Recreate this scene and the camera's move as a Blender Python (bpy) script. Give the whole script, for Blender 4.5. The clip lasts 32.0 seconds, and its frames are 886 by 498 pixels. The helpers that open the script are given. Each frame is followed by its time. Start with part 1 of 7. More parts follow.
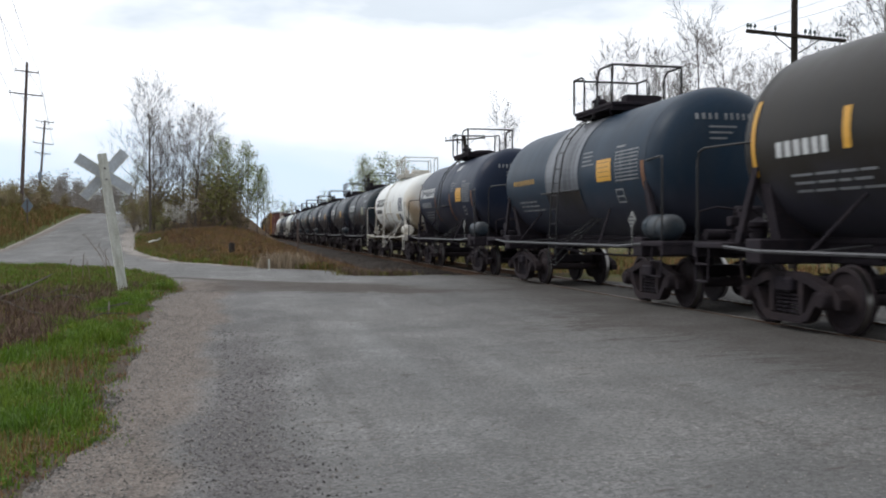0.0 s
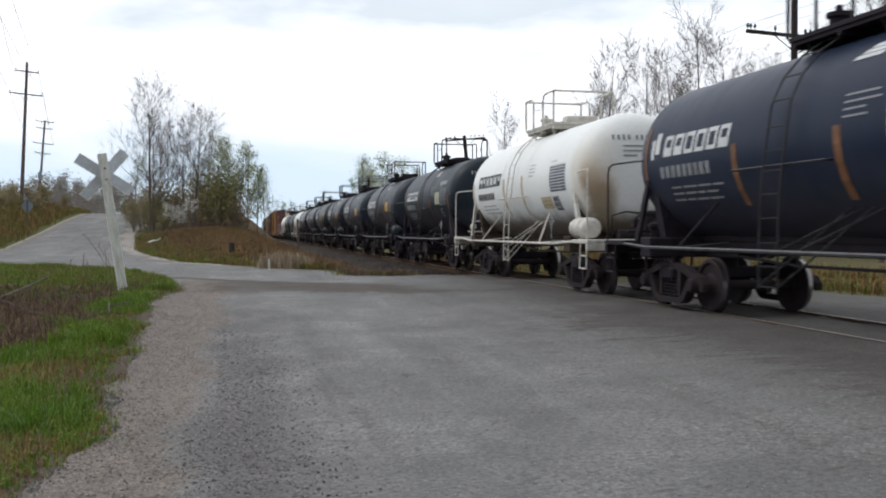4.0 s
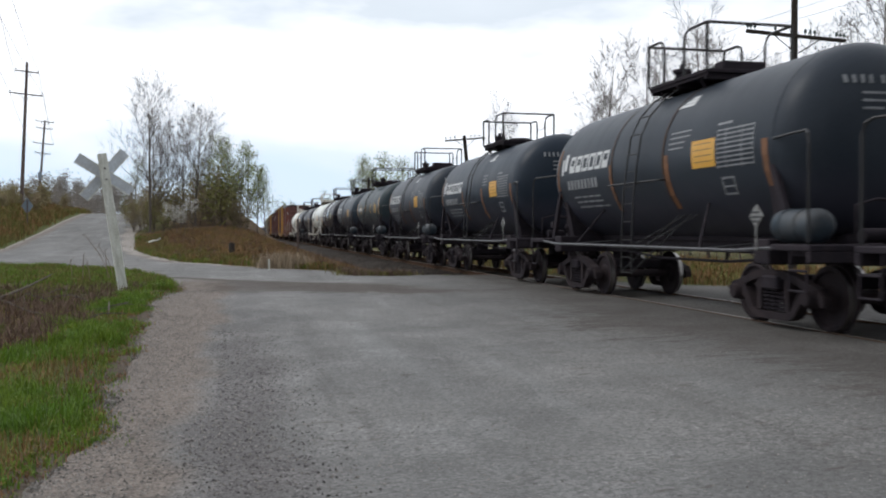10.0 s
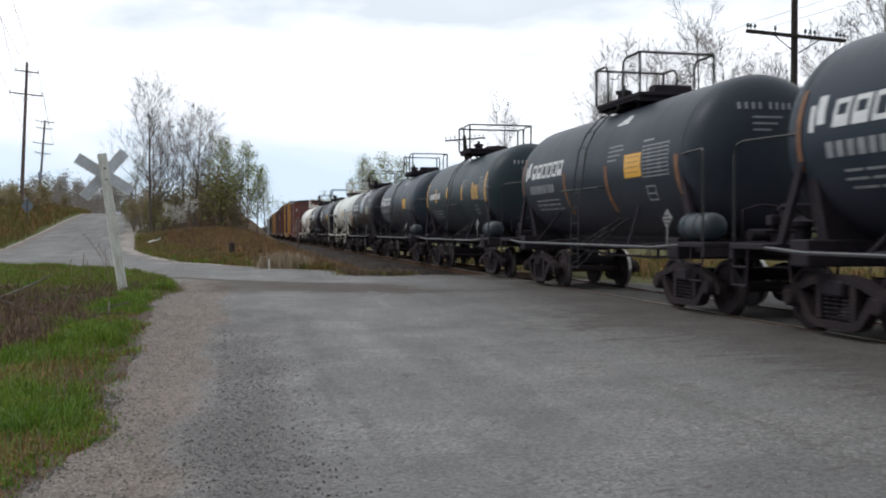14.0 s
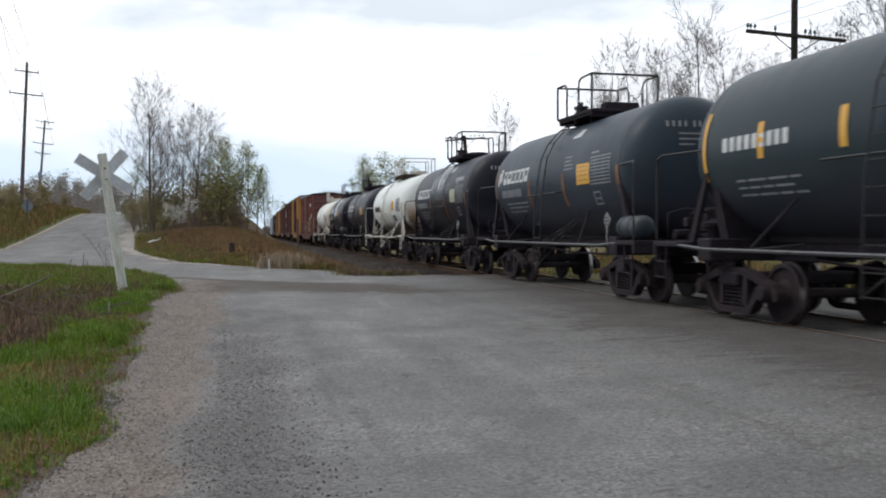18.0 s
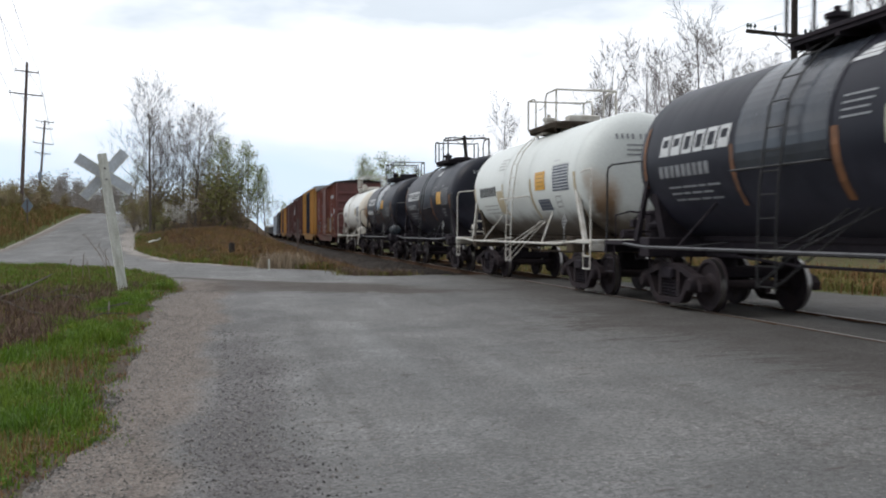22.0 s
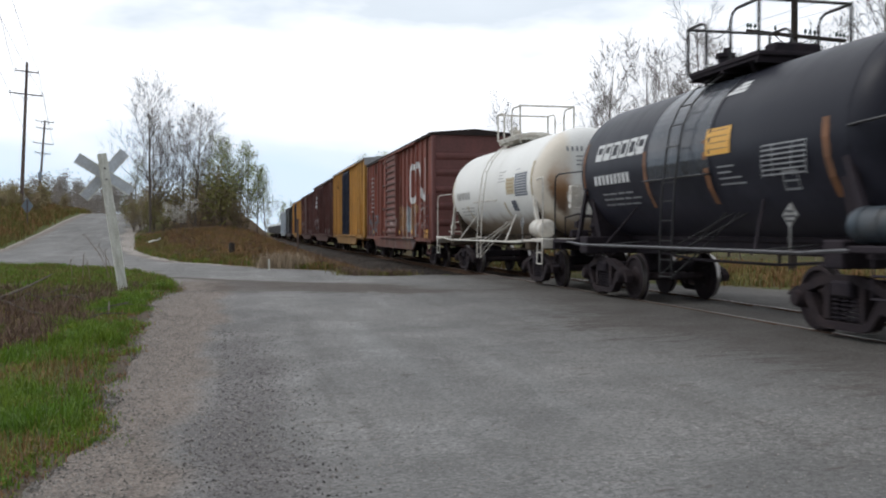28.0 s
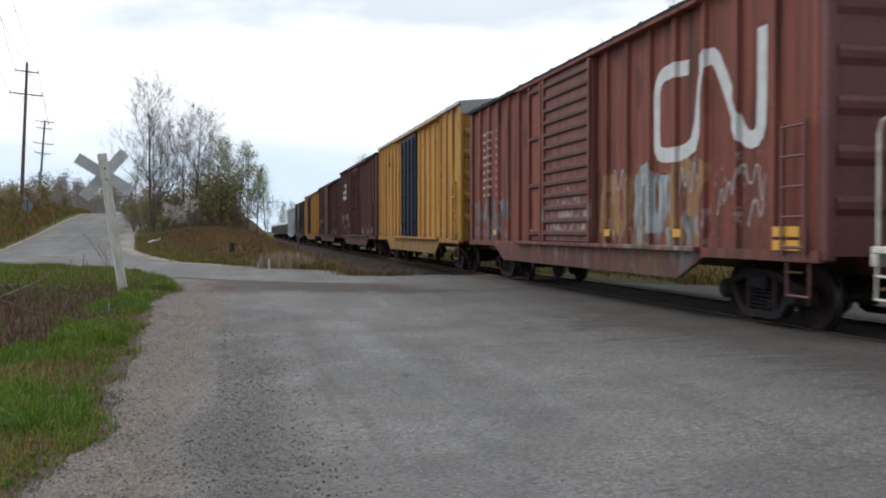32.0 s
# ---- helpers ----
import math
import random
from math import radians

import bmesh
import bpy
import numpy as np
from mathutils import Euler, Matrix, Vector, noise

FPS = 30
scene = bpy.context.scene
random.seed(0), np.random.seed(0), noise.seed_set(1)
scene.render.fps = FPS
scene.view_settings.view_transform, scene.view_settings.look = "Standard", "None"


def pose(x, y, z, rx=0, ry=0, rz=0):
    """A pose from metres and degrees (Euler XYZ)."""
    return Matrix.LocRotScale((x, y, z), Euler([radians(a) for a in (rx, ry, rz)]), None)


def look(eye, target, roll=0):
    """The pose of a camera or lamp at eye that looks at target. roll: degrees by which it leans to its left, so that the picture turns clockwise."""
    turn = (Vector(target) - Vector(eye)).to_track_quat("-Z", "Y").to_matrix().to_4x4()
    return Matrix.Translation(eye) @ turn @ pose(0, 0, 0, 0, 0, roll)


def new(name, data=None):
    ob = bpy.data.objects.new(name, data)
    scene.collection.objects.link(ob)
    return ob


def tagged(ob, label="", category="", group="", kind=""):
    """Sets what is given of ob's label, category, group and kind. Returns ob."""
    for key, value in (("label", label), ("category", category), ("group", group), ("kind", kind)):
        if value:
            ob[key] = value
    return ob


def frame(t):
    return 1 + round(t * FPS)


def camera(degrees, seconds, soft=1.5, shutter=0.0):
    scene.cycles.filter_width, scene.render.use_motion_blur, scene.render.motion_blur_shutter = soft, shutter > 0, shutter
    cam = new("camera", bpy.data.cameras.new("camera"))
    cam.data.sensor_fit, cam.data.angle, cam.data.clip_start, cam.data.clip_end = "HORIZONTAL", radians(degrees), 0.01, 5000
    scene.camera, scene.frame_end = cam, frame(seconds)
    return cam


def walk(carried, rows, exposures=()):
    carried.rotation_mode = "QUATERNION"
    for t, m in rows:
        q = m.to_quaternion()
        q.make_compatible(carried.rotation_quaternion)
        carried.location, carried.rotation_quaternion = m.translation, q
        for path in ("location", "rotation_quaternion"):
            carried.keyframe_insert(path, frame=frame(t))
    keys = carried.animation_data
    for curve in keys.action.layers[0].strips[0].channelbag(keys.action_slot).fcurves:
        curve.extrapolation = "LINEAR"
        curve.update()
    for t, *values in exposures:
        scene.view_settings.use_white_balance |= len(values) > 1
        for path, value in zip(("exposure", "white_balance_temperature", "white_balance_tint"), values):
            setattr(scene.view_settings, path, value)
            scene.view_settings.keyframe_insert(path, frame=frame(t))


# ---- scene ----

# World: rail head is z = 0, the track runs along +Y at x = TRACK_X, the train comes towards -Y.
TRACK_X = 8.2
SPEED = 5.15
CAM_Z = 1.30


def run(t):
    """Metres the train has come since the clip's start (it speeds up a little)."""
    def s(u):
        return u + 1.589e-3 * (u - 16) ** 2 + 3.462e-5 * (u - 16) ** 3
    return (s(t) - s(0)) * SPEED


# ------------------------------------------------------------------ camera
cam = camera(52.2, 32.0, soft=2.0, shutter=0.5)
CAM_POSE = Matrix.Translation((0, 0, CAM_Z)) @ pose(0, 0, 0, 0, 0, -12.70) @ pose(0, 0, 0, 90 - 1.11, 0, 0)
walk(cam, [(0, CAM_POSE), (32, CAM_POSE)], exposures=[(0, -0.28), (32, -0.28)])

# ------------------------------------------------------------------ world, sun
SUN_EL, SUN_AZ = radians(52), radians(-65)      # azimuth from +Y towards +X
world = bpy.data.worlds.new("overcast")
scene.world = world
world.use_nodes = True
wn, wl = world.node_tree.nodes, world.node_tree.links
wn.clear()
w_out = wn.new("ShaderNodeOutputWorld")
w_bg = wn.new("ShaderNodeBackground")
w_sky = wn.new("ShaderNodeTexSky")
w_sky.sky_type, w_sky.sun_disc = "NISHITA", False
w_sky.sun_elevation, w_sky.sun_rotation = SUN_EL, SUN_AZ
w_tc = wn.new("ShaderNodeTexCoord")
w_map = wn.new("ShaderNodeMapping")
w_map.inputs["Scale"].default_value = (1.0, 1.0, 3.2)
w_noise = wn.new("ShaderNodeTexNoise")
w_noise.inputs["Scale"].default_value = 2.1
w_noise.inputs["Detail"].default_value = 6
w_noise.inputs["Roughness"].default_value = 0.55
# cloud layers by height: pale blue near the horizon, a bright gap, then broken grey-blue cloud with lit tops
w_xyz = wn.new("ShaderNodeSeparateXYZ")
w_lift = wn.new("ShaderNodeMath")
w_lift.operation, w_lift.inputs[1].default_value, w_lift.inputs[2].default_value = "MULTIPLY_ADD", 0.34, -0.17
w_high = wn.new("ShaderNodeMath")
w_high.operation = "ADD"
w_tilt = wn.new("ShaderNodeMath")        # the cloud deck comes lower towards the east
w_tilt.operation, w_tilt.inputs[1].default_value = "MULTIPLY_ADD", 0.11
w_base = wn.new("ShaderNodeMath")
w_base.operation, w_base.inputs[1].default_value = "SUBTRACT", 0.026
w_ramp = wn.new("ShaderNodeValToRGB")
for at, tint in ((0.0, (9.6, 11.6, 13.8, 1)), (0.045, (11.0, 12.4, 14.2, 1)), (0.10, (14.8, 15.3, 16.2, 1)), (0.19, (15.8, 16.2, 17.0, 1)), (0.235, (10.2, 11.2, 12.3, 1)), (0.33, (11.8, 12.7, 13.8, 1)), (0.50, (15.6, 16.0, 16.8, 1)), (1.0, (13.4, 14.2, 15.4, 1))):
    stop = w_ramp.color_ramp.elements[0] if at == 0 else w_ramp.color_ramp.elements[-1] if at == 1 else w_ramp.color_ramp.elements.new(at)
    stop.color = tint
w_mix = wn.new("ShaderNodeMix")
w_mix.data_type = "RGBA"
w_mix.inputs["Factor"].default_value = 0.9
wl.new(w_tc.outputs["Generated"], w_map.inputs["Vector"])
wl.new(w_map.outputs["Vector"], w_noise.inputs["Vector"])
wl.new(w_tc.outputs["Generated"], w_xyz.inputs["Vector"])
wl.new(w_noise.outputs["Fac"], w_lift.inputs[0])
wl.new(w_xyz.outputs["Z"], w_high.inputs[0])
wl.new(w_lift.outputs["Value"], w_high.inputs[1])
wl.new(w_xyz.outputs["X"], w_tilt.inputs[0])
wl.new(w_high.outputs["Value"], w_tilt.inputs[2])
wl.new(w_tilt.outputs["Value"], w_base.inputs[0])
wl.new(w_base.outputs["Value"], w_ramp.inputs["Fac"])
w_thick = wn.new("ShaderNodeMapRange")       # thicker, darker cloud towards the south
w_thick.interpolation_type = "SMOOTHSTEP"
for nm, v in (("From Min", -0.7), ("From Max", 0.45), ("To Min", 0.058), ("To Max", 0.1)):
    w_thick.inputs[nm].default_value = v
wl.new(w_xyz.outputs["Y"], w_thick.inputs["Value"])
wl.new(w_thick.outputs["Result"], w_bg.inputs["Strength"])
wl.new(w_sky.outputs["Color"], w_mix.inputs["A"])
wl.new(w_ramp.outputs["Color"], w_mix.inputs["B"])
wl.new(w_mix.outputs["Result"], w_bg.inputs["Color"])
wl.new(w_bg.outputs["Background"], w_out.inputs["Surface"])

sun_data = bpy.data.lights.new("sun", "SUN")
sun_data.energy, sun_data.angle, sun_data.color = 1.4, radians(25), (1.0, 0.98, 0.95)
sun = new("sun", sun_data)
sun_dir = Vector((math.sin(SUN_AZ) * math.cos(SUN_EL), math.cos(SUN_AZ) * math.cos(SUN_EL), math.sin(SUN_EL)))
sun.matrix_world = look(sun_dir * 50, (0, 0, 0))


# ------------------------------------------------------------------ materials
def ramp_node(n, l, value, a, b):
    r = n.new("ShaderNodeMapRange")
    r.interpolation_type = "SMOOTHSTEP"
    r.inputs["From Min"].default_value, r.inputs["From Max"].default_value = min(a, b), max(a, b)
    if a > b:
        r.inputs["To Min"].default_value, r.inputs["To Max"].default_value = 1.0, 0.0
    l.new(value, r.inputs["Value"])
    return r.outputs["Result"]


def noise_node(n, l, vector, scale, detail=5, rough=0.6):
    t = n.new("ShaderNodeTexNoise")
    t.inputs["Scale"].default_value, t.inputs["Detail"].default_value, t.inputs["Roughness"].default_value = scale, detail, rough
    l.new(vector, t.inputs["Vector"])
    return t.outputs["Fac"]


def mix_node(n, l, factor, a, b):
    m = n.new("ShaderNodeMix")
    m.data_type = "RGBA"
    for value, socket in ((factor, "Factor"), (a, "A"), (b, "B")):
        if isinstance(value, tuple):
            m.inputs[socket].default_value = (*value, 1)
        elif isinstance(value, float):
            m.inputs[socket].default_value = value
        else:
            l.new(value, m.inputs[socket])
    return m.outputs["Result"]


def calc(n, l, op, a, b):
    m = n.new("ShaderNodeMath")
    m.operation = op
    for i, value in enumerate((a, b)):
        if isinstance(value, (int, float)):
            m.inputs[i].default_value = value
        else:
            l.new(value, m.inputs[i])
    return m.outputs["Value"]


def mat(name, color, rough=0.6, metal=0.0, other=None, scale=3.0, amount=0.5, grain=40.0, bump=0.1, streak=(1, 1, 1),
        per_object=0.0, detail=6.0, fine=0.18, per_island=0.0):
    """A painted, dirty or natural surface: two colours mixed by large noise, darkened and lightened by fine grain."""
    m = bpy.data.materials.new(name)
    m.use_nodes = True
    n, l = m.node_tree.nodes, m.node_tree.links
    b = n["Principled BSDF"]
    tc = n.new("ShaderNodeTexCoord")
    mp = n.new("ShaderNodeMapping")
    mp.inputs["Scale"].default_value = streak
    l.new(tc.outputs["Object"], mp.inputs["Vector"])
    n1 = n.new("ShaderNodeTexNoise")
    n1.inputs["Scale"].default_value, n1.inputs["Detail"].default_value = scale, detail
    n1.inputs["Roughness"].default_value = 0.62
    l.new(mp.outputs["Vector"], n1.inputs["Vector"])
    n2 = n.new("ShaderNodeTexNoise")
    n2.inputs["Scale"].default_value, n2.inputs["Detail"].default_value = grain, 3
    l.new(tc.outputs["Object"], n2.inputs["Vector"])
    r1 = n.new("ShaderNodeMapRange")
    r1.inputs["From Min"].default_value, r1.inputs["From Max"].default_value = 0.38, 0.68
    r1.inputs["To Max"].default_value = amount
    l.new(n1.outputs["Fac"], r1.inputs["Value"])
    mx = n.new("ShaderNodeMix")
    mx.data_type = "RGBA"
    mx.inputs["A"].default_value = (*color, 1)
    mx.inputs["B"].default_value = (*(other or [c * 0.5 for c in color]), 1)
    l.new(r1.outputs["Result"], mx.inputs["Factor"])
    r2 = n.new("ShaderNodeMapRange")
    r2.inputs["To Min"].default_value, r2.inputs["To Max"].default_value = 1 - fine, 1 + fine
    r2.inputs["From Min"].default_value, r2.inputs["From Max"].default_value = 0.3, 0.7
    l.new(n2.outputs["Fac"], r2.inputs["Value"])
    hs = n.new("ShaderNodeHueSaturation")
    l.new(mx.outputs["Result"], hs.inputs["Color"])
    value = r2.outputs["Result"]
    for spread, node, socket in ((per_object, "ShaderNodeObjectInfo", "Random"), (per_island, "ShaderNodeNewGeometry", "Random Per Island")):
        if spread:
            oi = n.new(node)
            r3 = n.new("ShaderNodeMapRange")
            r3.inputs["To Min"].default_value, r3.inputs["To Max"].default_value = 1 - spread, 1 + spread
            l.new(oi.outputs[socket], r3.inputs["Value"])
            mu = n.new("ShaderNodeMath")
            mu.operation = "MULTIPLY"
            l.new(value, mu.inputs[0])
            l.new(r3.outputs["Result"], mu.inputs[1])
            value = mu.outputs["Value"]
    l.new(value, hs.inputs["Value"])
    l.new(hs.outputs["Color"], b.inputs["Base Color"])
    r4 = n.new("ShaderNodeMapRange")
    r4.inputs["To Min"].default_value, r4.inputs["To Max"].default_value = max(rough - 0.12, 0.05), min(rough + 0.15, 1)
    l.new(n1.outputs["Fac"], r4.inputs["Value"])
    l.new(r4.outputs["Result"], b.inputs["Roughness"])
    b.inputs["Metallic"].default_value = metal
    if rough >= 0.8:
        b.inputs["Specular IOR Level"].default_value = 0.12
    if bump:
        bp = n.new("ShaderNodeBump")
        bp.inputs["Strength"].default_value, bp.inputs["Distance"].default_value = bump, 0.02
        l.new(n2.outputs["Fac"], bp.inputs["Height"])
        l.new(bp.outputs["Normal"], b.inputs["Normal"])
    return m


def dust_veiled(m):
    """Road dust plus painted-in veiling glare: blue-grey over a tank's lower half, ragged at its upper edge."""
    n, l = m.node_tree.nodes, m.node_tree.links
    b = n["Principled BSDF"]
    col = b.inputs["Base Color"].links[0].from_socket
    tc = n.new("ShaderNodeTexCoord").outputs["Object"]
    xyz = n.new("ShaderNodeSeparateXYZ")
    l.new(tc, xyz.inputs["Vector"])
    ragged = calc(n, l, "SUBTRACT", noise_node(n, l, tc, 1.3, 6, 0.65), 0.5)
    dust_veil = ramp_node(n, l, calc(n, l, "ADD", xyz.outputs["Z"], calc(n, l, "MULTIPLY", ragged, 1.2)), 2.3, 1.5)
    # blue-grey lifts the dark belly as veiling glare would, beside the dust
    l.new(mix_node(n, l, calc(n, l, "MULTIPLY", dust_veil, 0.8), col, (0.050, 0.049, 0.066)), b.inputs["Base Color"])
    return m


def tank_paint(name, color, dirt, amount=0.6, rough=0.40):
    m = mat(name, color, rough, 0, dirt, 1.1, amount, 25, 0.02, (1, 1.6, 0.35), fine=0.07)
    m.node_tree.nodes["Principled BSDF"].inputs["Specular IOR Level"].default_value = 0.17
    return dust_veiled(m)


M_GREEN = tank_paint("green_black_tank_paint", (0.0180, 0.0270, 0.0405), (0.0275, 0.0360, 0.0497))
M_GREY = tank_paint("dark_grey_tank_paint", (0.0265, 0.0340, 0.0450), (0.0350, 0.0410, 0.0520))
M_SLATE = tank_paint("slate_green_tank_paint", (0.0310, 0.0440, 0.0590), (0.0410, 0.0530, 0.0680))
M_TEAL = tank_paint("worn_teal_black_tank_paint", (0.0250, 0.0400, 0.0470), (0.0380, 0.0490, 0.0540))
M_NAVY = tank_paint("navy_tank_paint", (0.0125, 0.0200, 0.0421), (0.0210, 0.0290, 0.0518))
M_BLACK = tank_paint("black_tank_paint", (0.0135, 0.0142, 0.0221), (0.0205, 0.0210, 0.0297))
M_DEEPGREEN = tank_paint("deep_green_black_tank_paint", (0.0115, 0.0195, 0.0265), (0.0180, 0.0260, 0.0335))
M_BLUE = tank_paint("faded_blue_tank_paint", (0.0130, 0.0310, 0.0562), (0.0320, 0.0420, 0.0562), 0.8)
M_BROWN = tank_paint("brown_black_tank_paint", (0.022, 0.019, 0.016), (0.038, 0.032, 0.026))
M_SHINE = tank_paint("spilled_product_sheen", (0.040, 0.046, 0.058), (0.02, 0.022, 0.028), 0.9, 0.22)
M_SHINE.node_tree.nodes["Principled BSDF"].inputs["Specular IOR Level"].default_value = 0.5
M_SILVER = mat("streaked_silver_wash", (0.155, 0.165, 0.185), 0.4, 0.0, (0.04, 0.045, 0.055), 1.6, 1.0, 25, 0.02, (1, 3.0, 0.3), fine=0.07)
M_SPLASH = tank_paint("dark_brown_splash", (0.022, 0.019, 0.018), (0.04, 0.033, 0.028), 0.9, 0.6)
M_RUSTSPILL = tank_paint("rusty_spill", (0.10, 0.05, 0.025), (0.02, 0.018, 0.016), 1.0, 0.7)
M_FADE = tank_paint("faded_band_paint", (0.0340, 0.0390, 0.0497), (0.0460, 0.0510, 0.0626), 0.9)
M_DRUM = mat("dull_blue_grey_drum_paint", (0.022, 0.037, 0.052), 0.5, 0.0, (0.06, 0.055, 0.052), 2.5, 0.7, 40, 0.05)
M_UNDER = mat("grimy_underframe", (0.0232, 0.0190, 0.0247), 0.85, 0.0, (0.0438, 0.0346, 0.0395), 5, 0.7, 40, 0.15)
M_UNDERPALE = mat("grimy_tan_underframe", (0.085, 0.064, 0.046), 0.85, 0.0, (0.030, 0.025, 0.022), 4, 0.9, 40, 0.15)
M_TRUCK = mat("rusty_cast_steel", (0.0232, 0.0182, 0.0219), 0.9, 0.0, (0.0438, 0.0317, 0.0324), 4, 0.8, 45, 0.2)
M_WHEEL = mat("dull_wheel_steel", (0.0251, 0.0195, 0.0235), 0.75, 0.1, (0.0477, 0.0344, 0.0346), 3, 0.7, 40, 0.1)
for grimy in (M_UNDER, M_TRUCK, M_WHEEL):
    grimy.node_tree.nodes["Principled BSDF"].inputs["Specular IOR Level"].default_value = 0.2
M_TREAD = mat("polished_tread_steel", (0.34, 0.33, 0.32), 0.35, 1.0, (0.2, 0.18, 0.17), 4, 0.5, 60, 0.02)
M_RAILBLACK = mat("black_handrail_paint", (0.014, 0.014, 0.016), 0.5, 0.0, (0.034, 0.029, 0.027), 6, 0.6, 60, 0.05)
M_RAILBLACK.node_tree.nodes["Principled BSDF"].inputs["Specular IOR Level"].default_value = 0.4
# worn side rail, its grey made paler to include the bright highlight line
M_RAILHIGHLIT = mat("scuffed_highlit_rail", (0.075, 0.074, 0.080), 0.45, 0.0, (0.030, 0.028, 0.030), 5, 0.7, 50, 0.0)
M_RAILWHITE = mat("white_handrail_paint", (0.66, 0.64, 0.59), 0.5, 0.0, (0.30, 0.24, 0.17), 5, 0.6, 60, 0.05)
M_LETTER = mat("white_lettering", (0.62, 0.63, 0.63), 0.6, 0.0, (0.4, 0.4, 0.4), 4, 0.5, 50, 0.0, fine=0.05)
M_LETTERGREY = mat("grey_lettering", (0.26, 0.27, 0.28), 0.6, 0.0, (0.14, 0.14, 0.15), 4, 0.6, 50, 0.0, fine=0.05)
M_FADEDINK = mat("sun_faded_lettering", (0.36, 0.36, 0.35), 0.6, 0.0, (0.55, 0.55, 0.52), 5, 0.7, 50, 0.0, fine=0.05)
M_FADEDLINE = mat("faded_brown_print", (0.26, 0.15, 0.05), 0.6, 0.0, (0.36, 0.24, 0.09), 4, 0.6, 50, 0.0, fine=0.05)
M_LETTERBLACK = mat("black_lettering", (0.03, 0.03, 0.035), 0.6, 0.0, (0.1, 0.1, 0.1), 4, 0.5, 50, 0.0, fine=0.05)
M_LETTERYELLOW = mat("faded_yellow_lettering", (0.42, 0.25, 0.06), 0.6, 0.0, (0.2, 0.14, 0.06), 4, 0.6, 50, 0.0, fine=0.05)
M_REFLECT = mat("yellow_reflector", (0.68, 0.365, 0.045), 0.4, 0.0, (0.6, 0.28, 0.03), 4, 0.5, 50, 0.0, fine=0.05)
M_ORANGE = mat("worn_orange_stripe", (0.215, 0.090, 0.035), 0.6, 0.0, (0.08, 0.042, 0.024), 3, 0.7, 50, 0.0, fine=0.05)
M_BEIGE = mat("beige_stripe", (0.46, 0.38, 0.24), 0.6, 0.0, (0.5, 0.44, 0.33), 3, 0.7, 50, 0.0, fine=0.05)
M_PALE = mat("pale_placard", (0.44, 0.45, 0.34), 0.6, 0.0, (0.3, 0.3, 0.22), 3, 0.5, 50, 0.0, fine=0.05)
M_PLACARD = mat("dirty_white_placard", (0.25, 0.25, 0.245), 0.6, 0.0, (0.12, 0.11, 0.10), 9, 0.9, 50, 0.0, fine=0.05)
M_PANEL = mat("navy_data_panel", (0.05, 0.065, 0.10), 0.5, 0.0, (0.08, 0.09, 0.12), 4, 0.5, 50, 0.0, fine=0.05)
M_CNBROWN = mat("boxcar_red_paint", (0.270, 0.082, 0.058), 0.65, 0.0, (0.122, 0.052, 0.042), 2.0, 0.95, 30, 0.04, (1, 2.2, 0.12), per_object=0.13)
# boxcar red with the end wall's shade painted in; also colours the ladders
M_CNEND = mat("shaded_boxcar_end_paint", (0.1458, 0.0510, 0.0462), 0.6, 0.0, (0.0875, 0.0377, 0.0365), 1.4, 0.7, 30, 0.03, (1, 1, 0.5), per_object=0.08)
M_CNDOOR = mat("boxcar_door_paint", (0.262, 0.100, 0.082), 0.6, 0.0, (0.125, 0.060, 0.052), 2.0, 0.8, 30, 0.04, (1, 2.2, 0.15), per_object=0.13)
M_DEEPBROWN = mat("dark_boxcar_paint", (0.142, 0.056, 0.050), 0.7, 0.0, (0.055, 0.032, 0.030), 2.0, 0.9, 30, 0.04, (1, 2.2, 0.12), per_object=0.13)
M_YELLOW = mat("boxcar_yellow_paint", (0.55, 0.300, 0.075), 0.65, 0.0, (0.33, 0.165, 0.05), 2.0, 0.85, 30, 0.04, (1, 2.2, 0.12), per_object=0.13)
M_DOORBLUE = mat("dark_blue_door_paint", (0.022, 0.030, 0.055), 0.6, 0.0, (0.05, 0.055, 0.08), 1.6, 0.6, 30, 0.04)
M_CARGREY = mat("grey_gondola_paint", (0.16, 0.16, 0.165), 0.7, 0.0, (0.09, 0.085, 0.08), 1.3, 0.7, 30, 0.04)
M_CARPALE = mat("pale_blue_boxcar_paint", (0.42, 0.47, 0.52), 0.6, 0.0, (0.3, 0.33, 0.36), 1.3, 0.6, 30, 0.04)
M_GALV = mat("galvanised_roof", (0.38, 0.40, 0.42), 0.45, 0.5, (0.28, 0.27, 0.26), 1.5, 0.6, 30, 0.04)
M_DARKROOF = mat("dark_roof", (0.030, 0.024, 0.024), 0.8, 0.0, (0.055, 0.042, 0.038), 1.5, 0.6, 30, 0.04)
for flat in (M_CNBROWN, M_CNDOOR, M_DEEPBROWN, M_YELLOW, M_DOORBLUE):
    flat.node_tree.nodes["Principled BSDF"].inputs["Specular IOR Level"].default_value = 0.2
M_GRAFWHITE = mat("graffiti_white", (0.40, 0.37, 0.36), 0.6, 0.0, (0.25, 0.18, 0.17), 5, 0.8, 30, 0.0)

